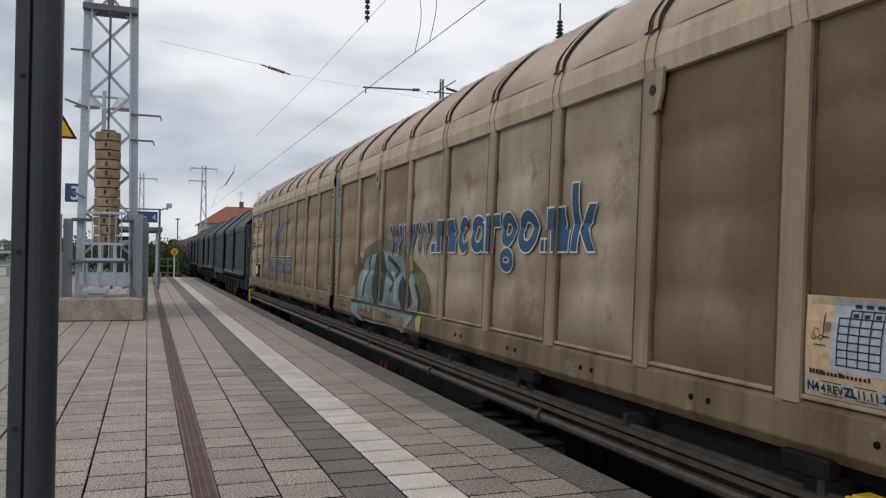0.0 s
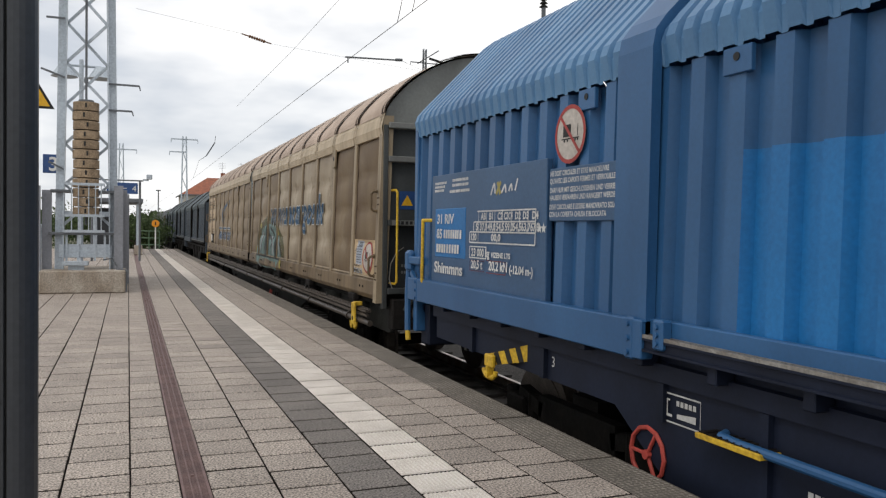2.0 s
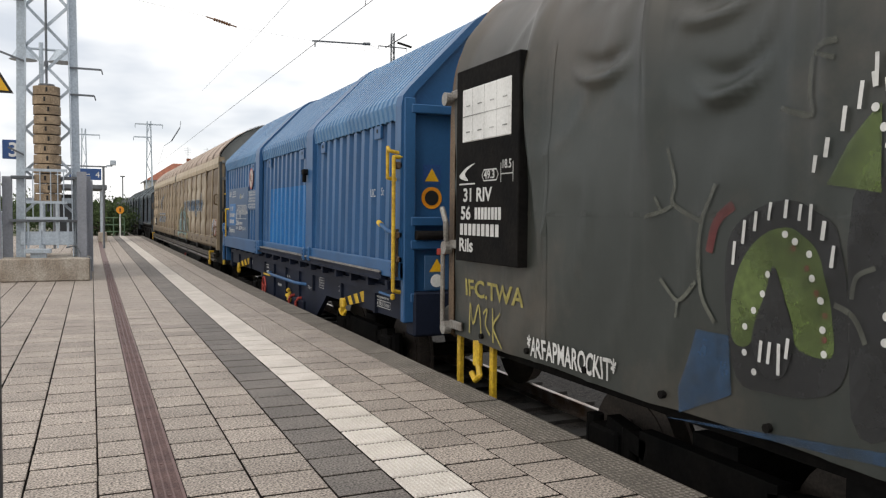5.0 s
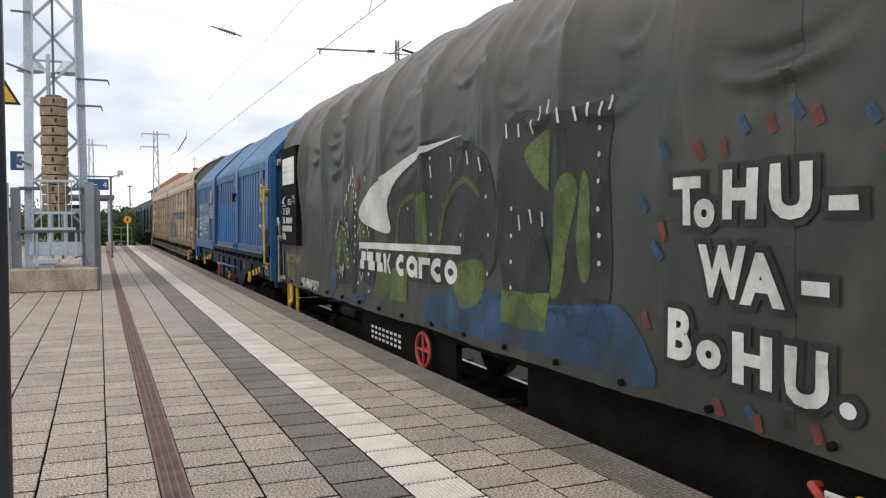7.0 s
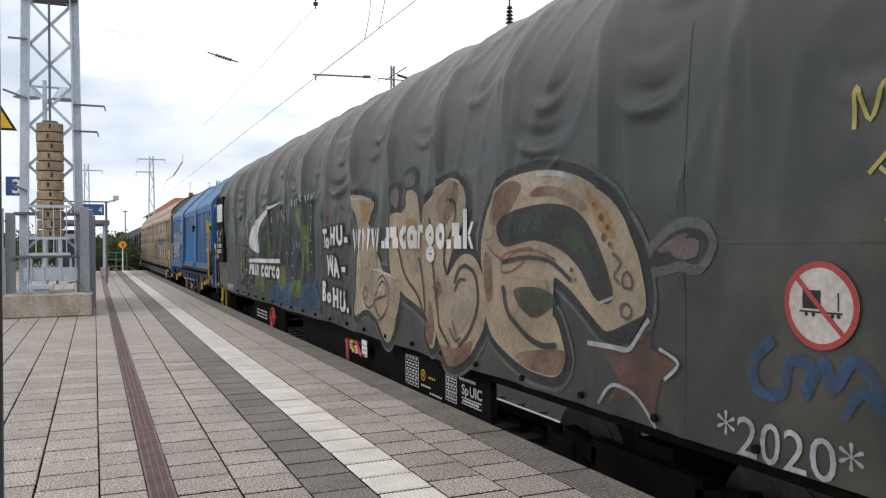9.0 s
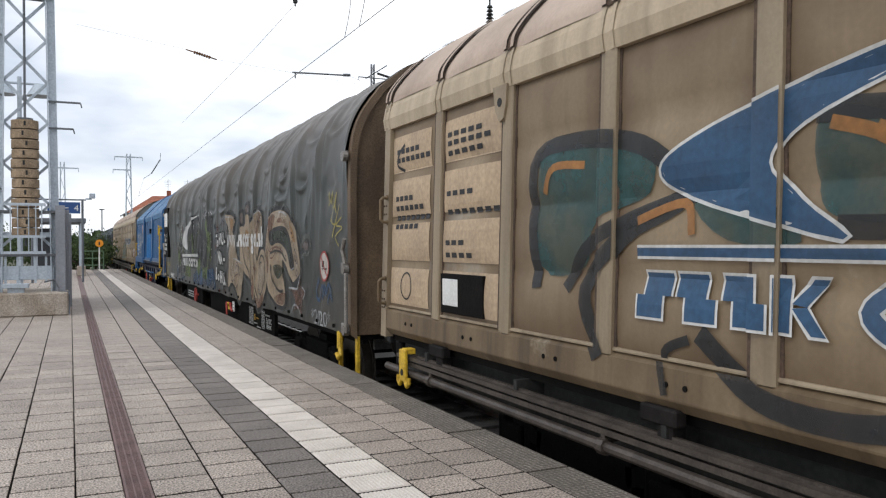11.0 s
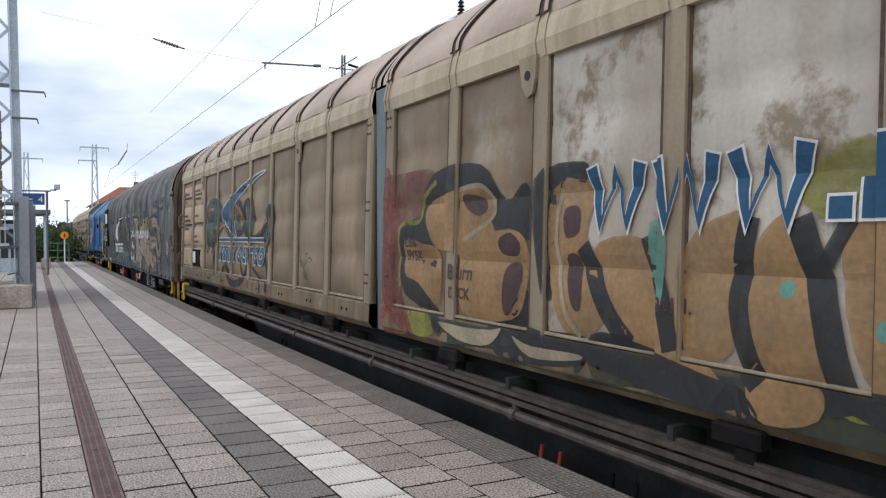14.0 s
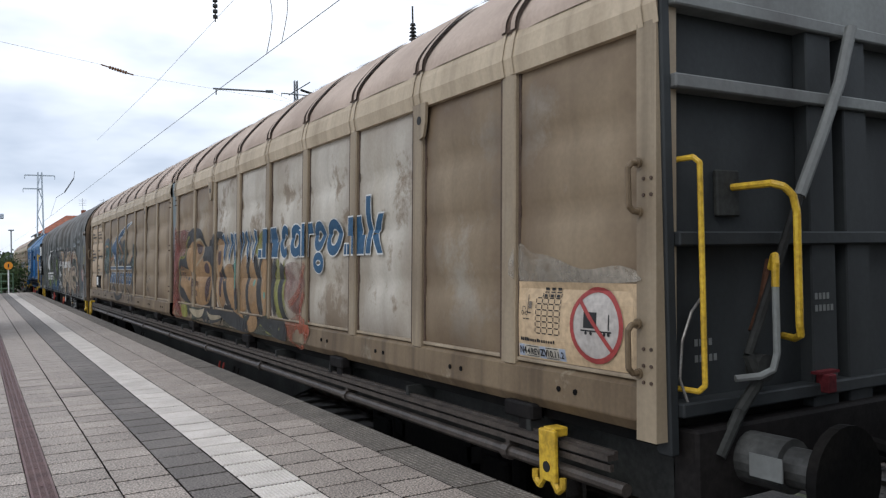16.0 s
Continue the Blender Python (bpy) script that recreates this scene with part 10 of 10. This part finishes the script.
spray(beige_a, "graffito_yellow", "", "yellowink", 0.022, [
    ("blob", 0, [(-1.76, 2.16), (-1.92, 2.13), (-1.87, 2.04), (-1.66, 2.08)]),
    ("blob", 0, [(-3.84, 2.06), (-3.98, 2.08), (-4.02, 1.93), (-3.86, 1.91)]),
    ("blob", 0, [(-4.25, 1.41), (-4.41, 1.42), (-4.38, 1.26), (-4.27, 1.27)]),
    ("blob", 0, [(-1.13, 1.6), (-1.3, 1.61), (-1.26, 1.48), (-1.12, 1.49)]),
])
spray(beige_a, "emblem", "worn blue curved emblem", "letterblue", 0.02, [
    ("blob", 0, [(4.24, 2.85), (5.11, 2.78), (5.92, 2.7), (6.34, 2.47), (6.16, 2.24), (5.72, 2.13), (5.89, 2.37), (5.63, 2.58), (4.97, 2.73)]),
])

# lettering on the tarpaulin
WORD_SHAPES = [("z", 0.28), ("s", 0.28), ("s", 0.28), ("k", 0.27), ("gap", 0.10), ("c", 0.31), ("a", 0.31), ("n", 0.29), ("c", 0.30), ("r", 0.31)]
TAG_WORDS = [("T", -0.46, 2.05, 0.22, 1.0), ("o", -0.62, 2.04, 0.17, 0.95), ("H", -0.80, 2.08, 0.21, 1.1), ("U", -1.10, 2.08, 0.22, 1.05), ("-", -1.42, 2.06, 0.22, 1.3),
             ("W", -0.66, 1.70, 0.23, 0.85), ("A", -0.94, 1.68, 0.22, 1.05), ("-", -1.28, 1.70, 0.22, 1.3),
             ("B", -0.40, 1.35, 0.24, 1.0), ("o", -0.64, 1.34, 0.17, 1.1), ("H", -0.86, 1.30, 0.22, 1.15), ("U", -1.18, 1.27, 0.23, 1.05), (".", -1.47, 1.27, 0.22, 1.2)]
letters(tarp_a, "tag_shadow", "black edge of sprayed words", "char", 0.030, [(*row, 0.05) for row in TAG_WORDS])
letters(tarp_a, "tag_word", "white sprayed words in three lines", "whiteink", 0.045, [(*row, 0.016) for row in TAG_WORDS])
letters(tarp_a, "year_tag", "white sprayed year", "palegrey", 0.016, [("*2020*", -7.66, 1.07, 0.185, 1.08, 0.0)])
letters(tarp_a, "yellow_letters", "yellow sprayed letters", "yellowink", 0.014, [("IFC.TWA", 8.94, 1.42, 0.13, 1.3, 0.004)])
spray(tarp_a, "yellow_letters", "", "yellowink", 0.014, [("line", 0.02, [(8.86, 1.12), (8.84, 1.36), (8.78, 1.2), (8.70, 1.36), (8.66, 1.14)]), ("line", 0.02, [(8.62, 1.30), (8.55, 1.34), (8.58, 1.22), (8.50, 1.15)]),
    ("line", 0.02, [(8.45, 1.36), (8.44, 1.10)]), ("line", 0.02, [(8.30, 1.34), (8.44, 1.22), (8.28, 1.08)])])
letters(tarp_a, "white_tag", "small white sprayed tag", "whiteink", 0.030, [("*ARFAPMAROCKIT*", 7.92, 1.10, 0.13, 0.62, 0.004)])
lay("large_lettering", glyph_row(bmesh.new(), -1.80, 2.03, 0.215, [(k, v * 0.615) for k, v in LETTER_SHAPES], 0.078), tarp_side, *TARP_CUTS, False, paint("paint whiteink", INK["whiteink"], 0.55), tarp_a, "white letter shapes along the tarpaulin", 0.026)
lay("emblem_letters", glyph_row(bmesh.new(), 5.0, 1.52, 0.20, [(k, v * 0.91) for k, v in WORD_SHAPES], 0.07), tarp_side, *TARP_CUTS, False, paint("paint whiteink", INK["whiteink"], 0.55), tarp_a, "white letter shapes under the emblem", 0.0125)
no_ride_sign(tarp_a, lambda a, b: tarp_side(a, b) - 0.004, TARP_CUTS, -8.27, 1.80, 0.185, False)
plate(tarp_a, "data_board", "black data board with white lettering", "dark", 8.97, 7.95, 1.70, 3.20, 0.08)
BOARD = tarp_side(8.46, 2.45) - 0.08
plate(tarp_a, "paper_sheet", "white document sheet", "white", 8.85, 8.06, 2.63, 3.04, tarp_side(8.455, 2.835) - BOARD + 0.006)


def on_board(name, label, ink, draw):
    bm = bmesh.new()
    draw(bm)
    return lay(name, bm, lambda y, z: BOARD, (), (), False, paint("paint " + ink, INK[ink], 0.55), tarp_a, label, 0.004)


on_board("board_lettering", "white stencilled lettering", "whiteink", lambda bm: (write(bm, "31 RIV", 8.83, 2.17, 0.10, 1.25, 0.004), write(bm, "56", 8.87, 2.03, 0.10, 1.25, 0.004), write(bm, "Rils", 8.90, 1.78, 0.10, 1.25, 0.004),
    [rect(bm, 8.62 - k * 0.055 - 0.042, 8.62 - k * 0.055, 2.03, 2.12) for k in range(8)], [rect(bm, 8.88 - k * 0.075 - 0.055, 8.88 - k * 0.075, 1.905, 1.995) for k in range(9)],
    write(bm, "49.3", 8.47, 2.335, 0.06, 1.2, 0.002), stroke(bm, [(8.50, 2.36), (8.47, 2.40), (8.27, 2.40), (8.24, 2.36), (8.27, 2.32), (8.47, 2.32)], 0.010, 0, True, 1), write(bm, "18.5", 8.19, 2.40, 0.06, 1.0, 0.002),
    stroke(bm, [(8.20, 2.36), (8.02, 2.36)], 0.008), stroke(bm, [(8.20, 2.30), (8.20, 2.44)], 0.008), stroke(bm, [(8.02, 2.30), (8.02, 2.44)], 0.008),
    blob(bm, [(8.62, 2.46), (8.78, 2.43), (8.90, 2.37), (8.84, 2.34), (8.74, 2.33), (8.80, 2.38), (8.74, 2.42)]), rect(bm, 8.62, 8.90, 2.298, 2.31)))
SHEET = BOARD - 0.006
bm = bmesh.new()
rect(bm, 8.06, 8.85, 2.825, 2.832)
for k in range(1, 4):
    rect(bm, 8.06 + k * 0.2, 8.064 + k * 0.2, 2.63, 3.04, 1)
for k in range(4):
    for j in range(2):
        rect(bm, 8.10 + k * 0.2, 8.17 + k * 0.2, 2.70 + j * 0.2, 2.71 + j * 0.2, 2)
lay("sheet_lines", bm, lambda y, z: SHEET, (), (), False, paint("paint twig", INK["twig"]), tarp_a, "", 0.004)

bm = write(bmesh.new(), "Sp", -4.40, 0.77, 0.085, 1.2, 0.003)
lay("code_letters", bm, lambda y, z: -1.262, (), (), False, paint("paint whiteink", INK["whiteink"]), tarp_a, "white code letters", 0.004)
bm = write(bmesh.new(), "UIC", -4.56, 0.77, 0.085, 1.2, 0.003)
lay("code_letters", bm, lambda y, z: -1.262, (), (), False, paint("paint whiteink", INK["whiteink"]), tarp_a, "white code letters", 0.004)

# lettering on the blue wagon
plate(blue_a, "placard", "dark blue placard with white lettering", "placard", 5.24, 2.95, 1.54, 2.58, 0.02)
plate(blue_a, "notice_plate", "dark blue notice plate with white lines of text", "placard", 2.92, 2.02, 2.13, 2.50, 0.02)
plate(blue_a, "light_patch", "light blue repainted patch", "blue_light", 5.14, 4.40, 1.80, 2.26, 0.023)
letters(blue_a, "placard_lettering", "white stencilled lettering", "whiteink", 0.030, [("31 RIV", 5.08, 2.12, 0.085, 1.25, 0.004), ("85", 5.08, 1.98, 0.085, 1.2, 0.004), ("Shimmns", 5.12, 1.655, 0.10, 1.35, 0.004),
    ("00,0", 3.85, 1.975, 0.055, 1.3, 0.003), ("120", 4.27, 1.975, 0.055, 1.1, 0.003), ("S", 4.16, 2.06, 0.06, 1.2, 0.003), ("37,0", 4.08, 2.06, 0.06, 1.0, 0.003), ("49,0", 3.92, 2.06, 0.06, 1.0, 0.003), ("54,5", 3.76, 2.06, 0.06, 1.0, 0.003), ("59,0", 3.60, 2.06, 0.06, 1.0, 0.003),
    ("54,5", 3.46, 2.06, 0.06, 1.0, 0.003), ("63,7", 3.32, 2.06, 0.06, 1.0, 0.003), ("67,0", 3.17, 2.06, 0.06, 0.9, 0.003), ("AB", 4.06, 2.15, 0.055, 1.0, 0.003), ("B1", 3.90, 2.15, 0.055, 1.0, 0.003), ("C2", 3.74, 2.15, 0.055, 1.0, 0.003), ("C3C4", 3.62, 2.15, 0.055, 0.8, 0.003),
    ("D2", 3.43, 2.15, 0.055, 1.0, 0.003), ("D3", 3.30, 2.15, 0.055, 1.0, 0.003), ("D4", 3.15, 2.15, 0.055, 1.0, 0.003), ("23 000 kg", 4.24, 1.84, 0.065, 1.0, 0.003), ("VIZENE LTS", 3.84, 1.84, 0.04, 1.2, 0.002),
    ("20,5 t", 4.24, 1.735, 0.07, 1.0, 0.003), ("20,2 kN", 3.88, 1.735, 0.075, 1.0, 0.003), ("(-12.04 m-)", 3.50, 1.73, 0.06, 1.0, 0.003)])
bars(blue_a, "lettering_bar", "whiteink", 0.030, [(4.90, 4.46, 1.98, 0.08, 8), (5.08, 4.50, 1.845, 0.08, 9), (5.16, 4.86, 2.49, 0.022, 12), (5.16, 4.90, 2.455, 0.022, 9), (5.16, 4.92, 2.42, 0.022, 8), (4.72, 4.35, 2.50, 0.025, 14), (4.72, 4.35, 2.455, 0.025, 14), (4.78, 4.32, 2.40, 0.025, 16)])
spray(blue_a, "load_table", "white load table", "whiteink", 0.030, [("line", 0.012, [(4.14, 2.22), (3.09, 2.22)]), ("line", 0.012, [(4.20, 2.13), (3.09, 2.13)]), ("line", 0.012, [(4.28, 2.045), (3.09, 2.045)]), ("line", 0.012, [(4.28, 1.955), (3.09, 1.955)]),
    ("line", 0.012, [(3.09, 1.955), (3.09, 2.22)]), ("line", 0.012, [(4.28, 1.955), (4.28, 2.045)]), ("line", 0.012, [(4.20, 2.045), (4.20, 2.13)]), ("line", 0.008, [(4.10, 1.955), (4.10, 2.22)]),
    ("line", 0.008, [(3.94, 2.045), (3.94, 2.22)]), ("line", 0.008, [(3.78, 2.045), (3.78, 2.22)]), ("line", 0.008, [(3.64, 2.045), (3.64, 2.22)]), ("line", 0.008, [(3.48, 2.045), (3.48, 2.22)]), ("line", 0.008, [(3.34, 2.045), (3.34, 2.22)]), ("line", 0.008, [(3.20, 2.045), (3.20, 2.22)]),
    ("line", 0.010, [(4.26, 1.92), (3.92, 1.92)]), ("line", 0.010, [(4.26, 1.825), (3.92, 1.825)]), ("line", 0.010, [(4.26, 1.825), (4.26, 1.92)]), ("line", 0.010, [(3.92, 1.825), (3.92, 1.92)])])
for yy in (3.03, 2.97):
    spray(blue_a, "star", "", "whiteink", 0.030, [("poly", 0, [(yy + (0.042 if k % 2 == 0 else 0.017) * math.sin(k * math.pi / 5), 2.08 + (0.042 if k % 2 == 0 else 0.017) * math.cos(k * math.pi / 5)) for k in range(10)])])
spray(blue_a, "red_frame", "thin red painted frames", "redink", 0.030, [("line", 0.008, [(4.26, 1.80), (3.96, 1.80)]), ("line", 0.008, [(4.26, 1.715), (3.96, 1.715)]), ("line", 0.008, [(3.92, 1.81), (3.56, 1.81)]), ("line", 0.008, [(3.92, 1.71), (3.56, 1.71)]), ("line", 0.008, [(3.56, 1.71), (3.56, 1.81)]), ("line", 0.008, [(4.26, 1.715), (4.26, 1.80)])])
spray(blue_a, "maker_mark", "slanted yellow and white maker's mark", "whiteink", 0.030, [("line", 0.022, [(3.88, 2.35), (3.82, 2.44), (3.80, 2.36)]), ("line", 0.022, [(3.68, 2.36), (3.62, 2.42), (3.60, 2.36)]), ("line", 0.022, [(3.55, 2.37), (3.51, 2.42), (3.49, 2.37)]), ("line", 0.022, [(3.44, 2.37), (3.40, 2.46)])])
spray(blue_a, "maker_mark", "", "yellowink", 0.030, [("line", 0.035, [(3.78, 2.35), (3.70, 2.45)]), ("line", 0.035, [(3.76, 2.45), (3.70, 2.35)])])
NOTICE = ("NE DOIT CIRCULER ET ETRE MANOEUVRE", "QU'AVEC LES CAPOTS FERMES ET VERROUILLES", "DARF NUR MIT GESCHLOSSENEN UND VERRIEGELTEN", "HAUBEN VERFAHREN UND RANGIERT WERDEN", "DEVE CIRCOLARE E ESSERE MANOVRATO SOLO", "CON LA COPERTA CHIUSA E BLOCCATA")
letters(blue_a, "notice_text", "white notice in three languages", "whiteink", 0.028, [(line, 2.90, 2.445 - k * 0.052 - 0.012 * (k // 2), 0.034, 0.80, 0.001) for k, line in enumerate(NOTICE)])
no_ride_sign(blue_a, lambda a, b: -1.40 + 0.02 * (b - 1.5) - 0.014, ((), ()), 2.66, 2.72, 0.20, False)
letters(blue_a, "code_letters", "white painted code letters", "whiteink", 0.010, [("UIC", -4.40, 2.25, 0.085, 0.9, 0.0), ("St", -4.76, 2.26, 0.085, 0.9, 0.0)])
letters(blue_a, "home_lettering", "small white lettering on the beam", "whiteink", 0.045, [("DOM.ST.:", 5.22, 1.43, 0.045, 1.3, 0.002)])
bars(blue_a, "lettering_bar", "whiteink", 0.045, [(4.92, 4.68, 1.43, 0.045, 6)])
for side_y, text in ((3.0, "3"), (-2.95, "2"), (-4.5, "1")):
    bm = write(bmesh.new(), text, side_y, 1.08, 0.075)
    lay("figure", bm, lambda y, z: -1.314, (), (), False, paint("paint whiteink", INK["whiteink"]), blue_a, "", 0.004)

# stencils on the blue wagon's side sill
def on_sill(name, label, draw):
    bm = bmesh.new()
    draw(bm)
    return lay(name, bm, lambda y, z: -1.314, (), (), False, paint("paint whiteink", INK["whiteink"]), blue_a, label, 0.004)


on_sill("stencil_frame", "white stencilled revision frame", lambda bm: (stroke(bm, [(-4.42, 1.06), (-4.42, 1.13), (-4.86, 1.13), (-4.86, 1.06)], 0.006, 0, True, 1), [rect(bm, k - 0.003, k + 0.003, 1.063, 1.127, 1) for k in (-4.50, -4.60, -4.69)],
    write(bm, "REV", -4.515, 1.073, 0.042, 0.9), write(bm, "LTS", -4.615, 1.073, 0.042, 0.9), [rect(bm, -4.458 - d, -4.444 - d, 1.076, 1.108) for d in (0.0, 0.27, 0.30, 0.33, 0.36)],
    [rect(bm, -4.445 - k * 0.028, -4.432 - k * 0.028, 1.155, 1.175) for k in range(14)]))
on_sill("jack_mark", "white stencilled jacking frame", lambda bm: (stroke(bm, [(1.756, 0.99), (1.756, 1.15), (1.384, 1.15), (1.384, 0.99)], 0.010, 0, True, 1), rect(bm, 1.66, 1.68, 1.02, 1.12), rect(bm, 1.62, 1.72, 1.02, 1.035, 1),
    rect(bm, 1.64, 1.70, 1.11, 1.12, 1), fill(bm, [(1.58, 1.02), (1.42, 1.02), (1.42, 1.06), (1.58, 1.045)]), [rect(bm, 1.56 - k * 0.035, 1.585 - k * 0.035, 1.09, 1.12) for k in range(5)]))
on_sill("stencil_grid", "white stencilled grid", lambda bm: ([rect(bm, -2.25, -2.02, z, z + 0.005) for z in (1.05, 1.085, 1.12, 1.155, 1.19)], [rect(bm, y, y + 0.006, 1.05, 1.195, 1) for y in (-2.25, -2.20, -2.15, -2.09, -2.02)]))
on_sill("length_mark", "white stencilled length", lambda bm: write(bm, "-7.00 m-", -1.36, 0.98, 0.05, 1.0))
on_sill("weight_mark", "white stencilled weights", lambda bm: (write(bm, "29t", -0.02, 1.04, 0.045, 1.0), write(bm, "51t", -0.16, 1.04, 0.045, 1.0), [rect(bm, 0.62 - k * 0.04, 0.65 - k * 0.04, 0.86, 0.90) for k in range(7)]))

# sewn seams of the tarpaulin
for yy in (7.72, 4.9, 1.9, -1.2, -4.3, -7.4):
    lay("cloth_seam", rect(bmesh.new(), yy - 0.03, yy + 0.03, 1.12, 3.2), tarp_side, *TARP_CUTS, False, "tarp", tarp_a, "", 0.0022)
lay("cloth_seam", rect(bmesh.new(), -TH + 0.05, TH - 0.05, 2.06, 2.09), tarp_side, *TARP_CUTS, False, "tarp", tarp_a, "", 0.0024)

# emblem lettering and data panels on the beige wagons
for w in (beige_a, beige_b):
    lift = 0.018
    a = paint("paint whiteink", INK["whiteink"], 0.55)
    b = paint("paint letterblue", INK["letterblue"], 0.55)
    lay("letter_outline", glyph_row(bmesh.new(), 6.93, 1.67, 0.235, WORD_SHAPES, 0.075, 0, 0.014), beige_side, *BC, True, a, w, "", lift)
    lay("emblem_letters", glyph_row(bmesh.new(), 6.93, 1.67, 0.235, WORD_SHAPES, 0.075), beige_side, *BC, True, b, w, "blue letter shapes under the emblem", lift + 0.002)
    bm = bmesh.new()
    rect(bm, 3.99, 6.94, 2.035, 2.05)
    rect(bm, 3.99, 6.94, 1.975, 1.99)
    lay("emblem_bar", bm, beige_side, *BC, True, a, w, "", lift)
    lay("emblem_bar", rect(bmesh.new(), 3.99, 6.94, 1.99, 2.035), beige_side, *BC, True, b, w, "", lift)
    for y0, y1 in ((10.64, 9.74), (9.50, 8.52)):
        for k in range(4):
            bm = rect(bmesh.new(), y1, y0, 1.50 + k * 0.41, 1.86 + k * 0.41 - 0.02)
            lay("data_field", bm, beige_side, *BC, True, paint("paint data cream", (0.47, 0.35, 0.23)), w, "cream stencil field, rust-stained", 0.005)
    bm = bmesh.new()
    rng = random.Random(9)
    for z, n in ((2.90, 5), (2.82, 7), (2.46, 4), (2.37, 6), (2.28, 7), (2.20, 5)):
        for k in range(n):
            rect(bm, 10.5 - k * 0.11 - 0.08, 10.5 - k * 0.11, z, z + 0.045)
    for z, n in ((2.93, 5), (2.86, 6), (2.78, 5), (2.45, 4), (2.30, 7), (2.05, 3), (1.95, 4)):
        for k in range(n):
            rect(bm, 9.4 - k * 0.13 - 0.09, 9.4 - k * 0.13, z, z + 0.04)
    stroke(bm, [(10.3, 2.98), (10.45, 2.90), (10.5, 2.80), (10.35, 2.74)], 0.03)
    ring(bm, 10.2, 1.68, 0.12, 0.014)
    lay("lettering_bar", bm, beige_side, *BC, True, paint("paint black_ink", INK["black_ink"]), w, "unreadable dark stencilled lettering", 0.008)
    plate(w, "label_holder", "black label holder with a white barcode slip", "dark", 9.44, 8.70, 1.50, 1.82, 0.012)
    plate(w, "barcode_slip", "", "white", 9.40, 9.12, 1.56, 1.78, 0.018)
letters(beige_b, "marker_tag", "dark marker writing", "purple", 0.028, [("2011.", -3.66, 1.68, 0.07, 1.1, 0.003), ("CISP", -0.62, 1.97, 0.07, 1.1, 0.003), ("SYSK", -0.64, 1.86, 0.08, 1.2, 0.003), ("Burn", -1.42, 1.74, 0.11, 1.2, 0.003), ("DCK", -1.44, 1.60, 0.08, 1.3, 0.003)])


platform()


def motions():
    for w, middle in MOVING:
        walk(w, [(t / 2, pose(TRACK, middle + run(t / 2), RAIL)) for t in range(33)])
    for ax, y, r in WHEELS:
        rows = []
        for k in range(108):
            t = min(k * 0.15, 16.0)
            rows.append((t, pose(0, y, r, -math.degrees(run(t) / r), 0, 0)))
        walk(ax, rows)


motions()
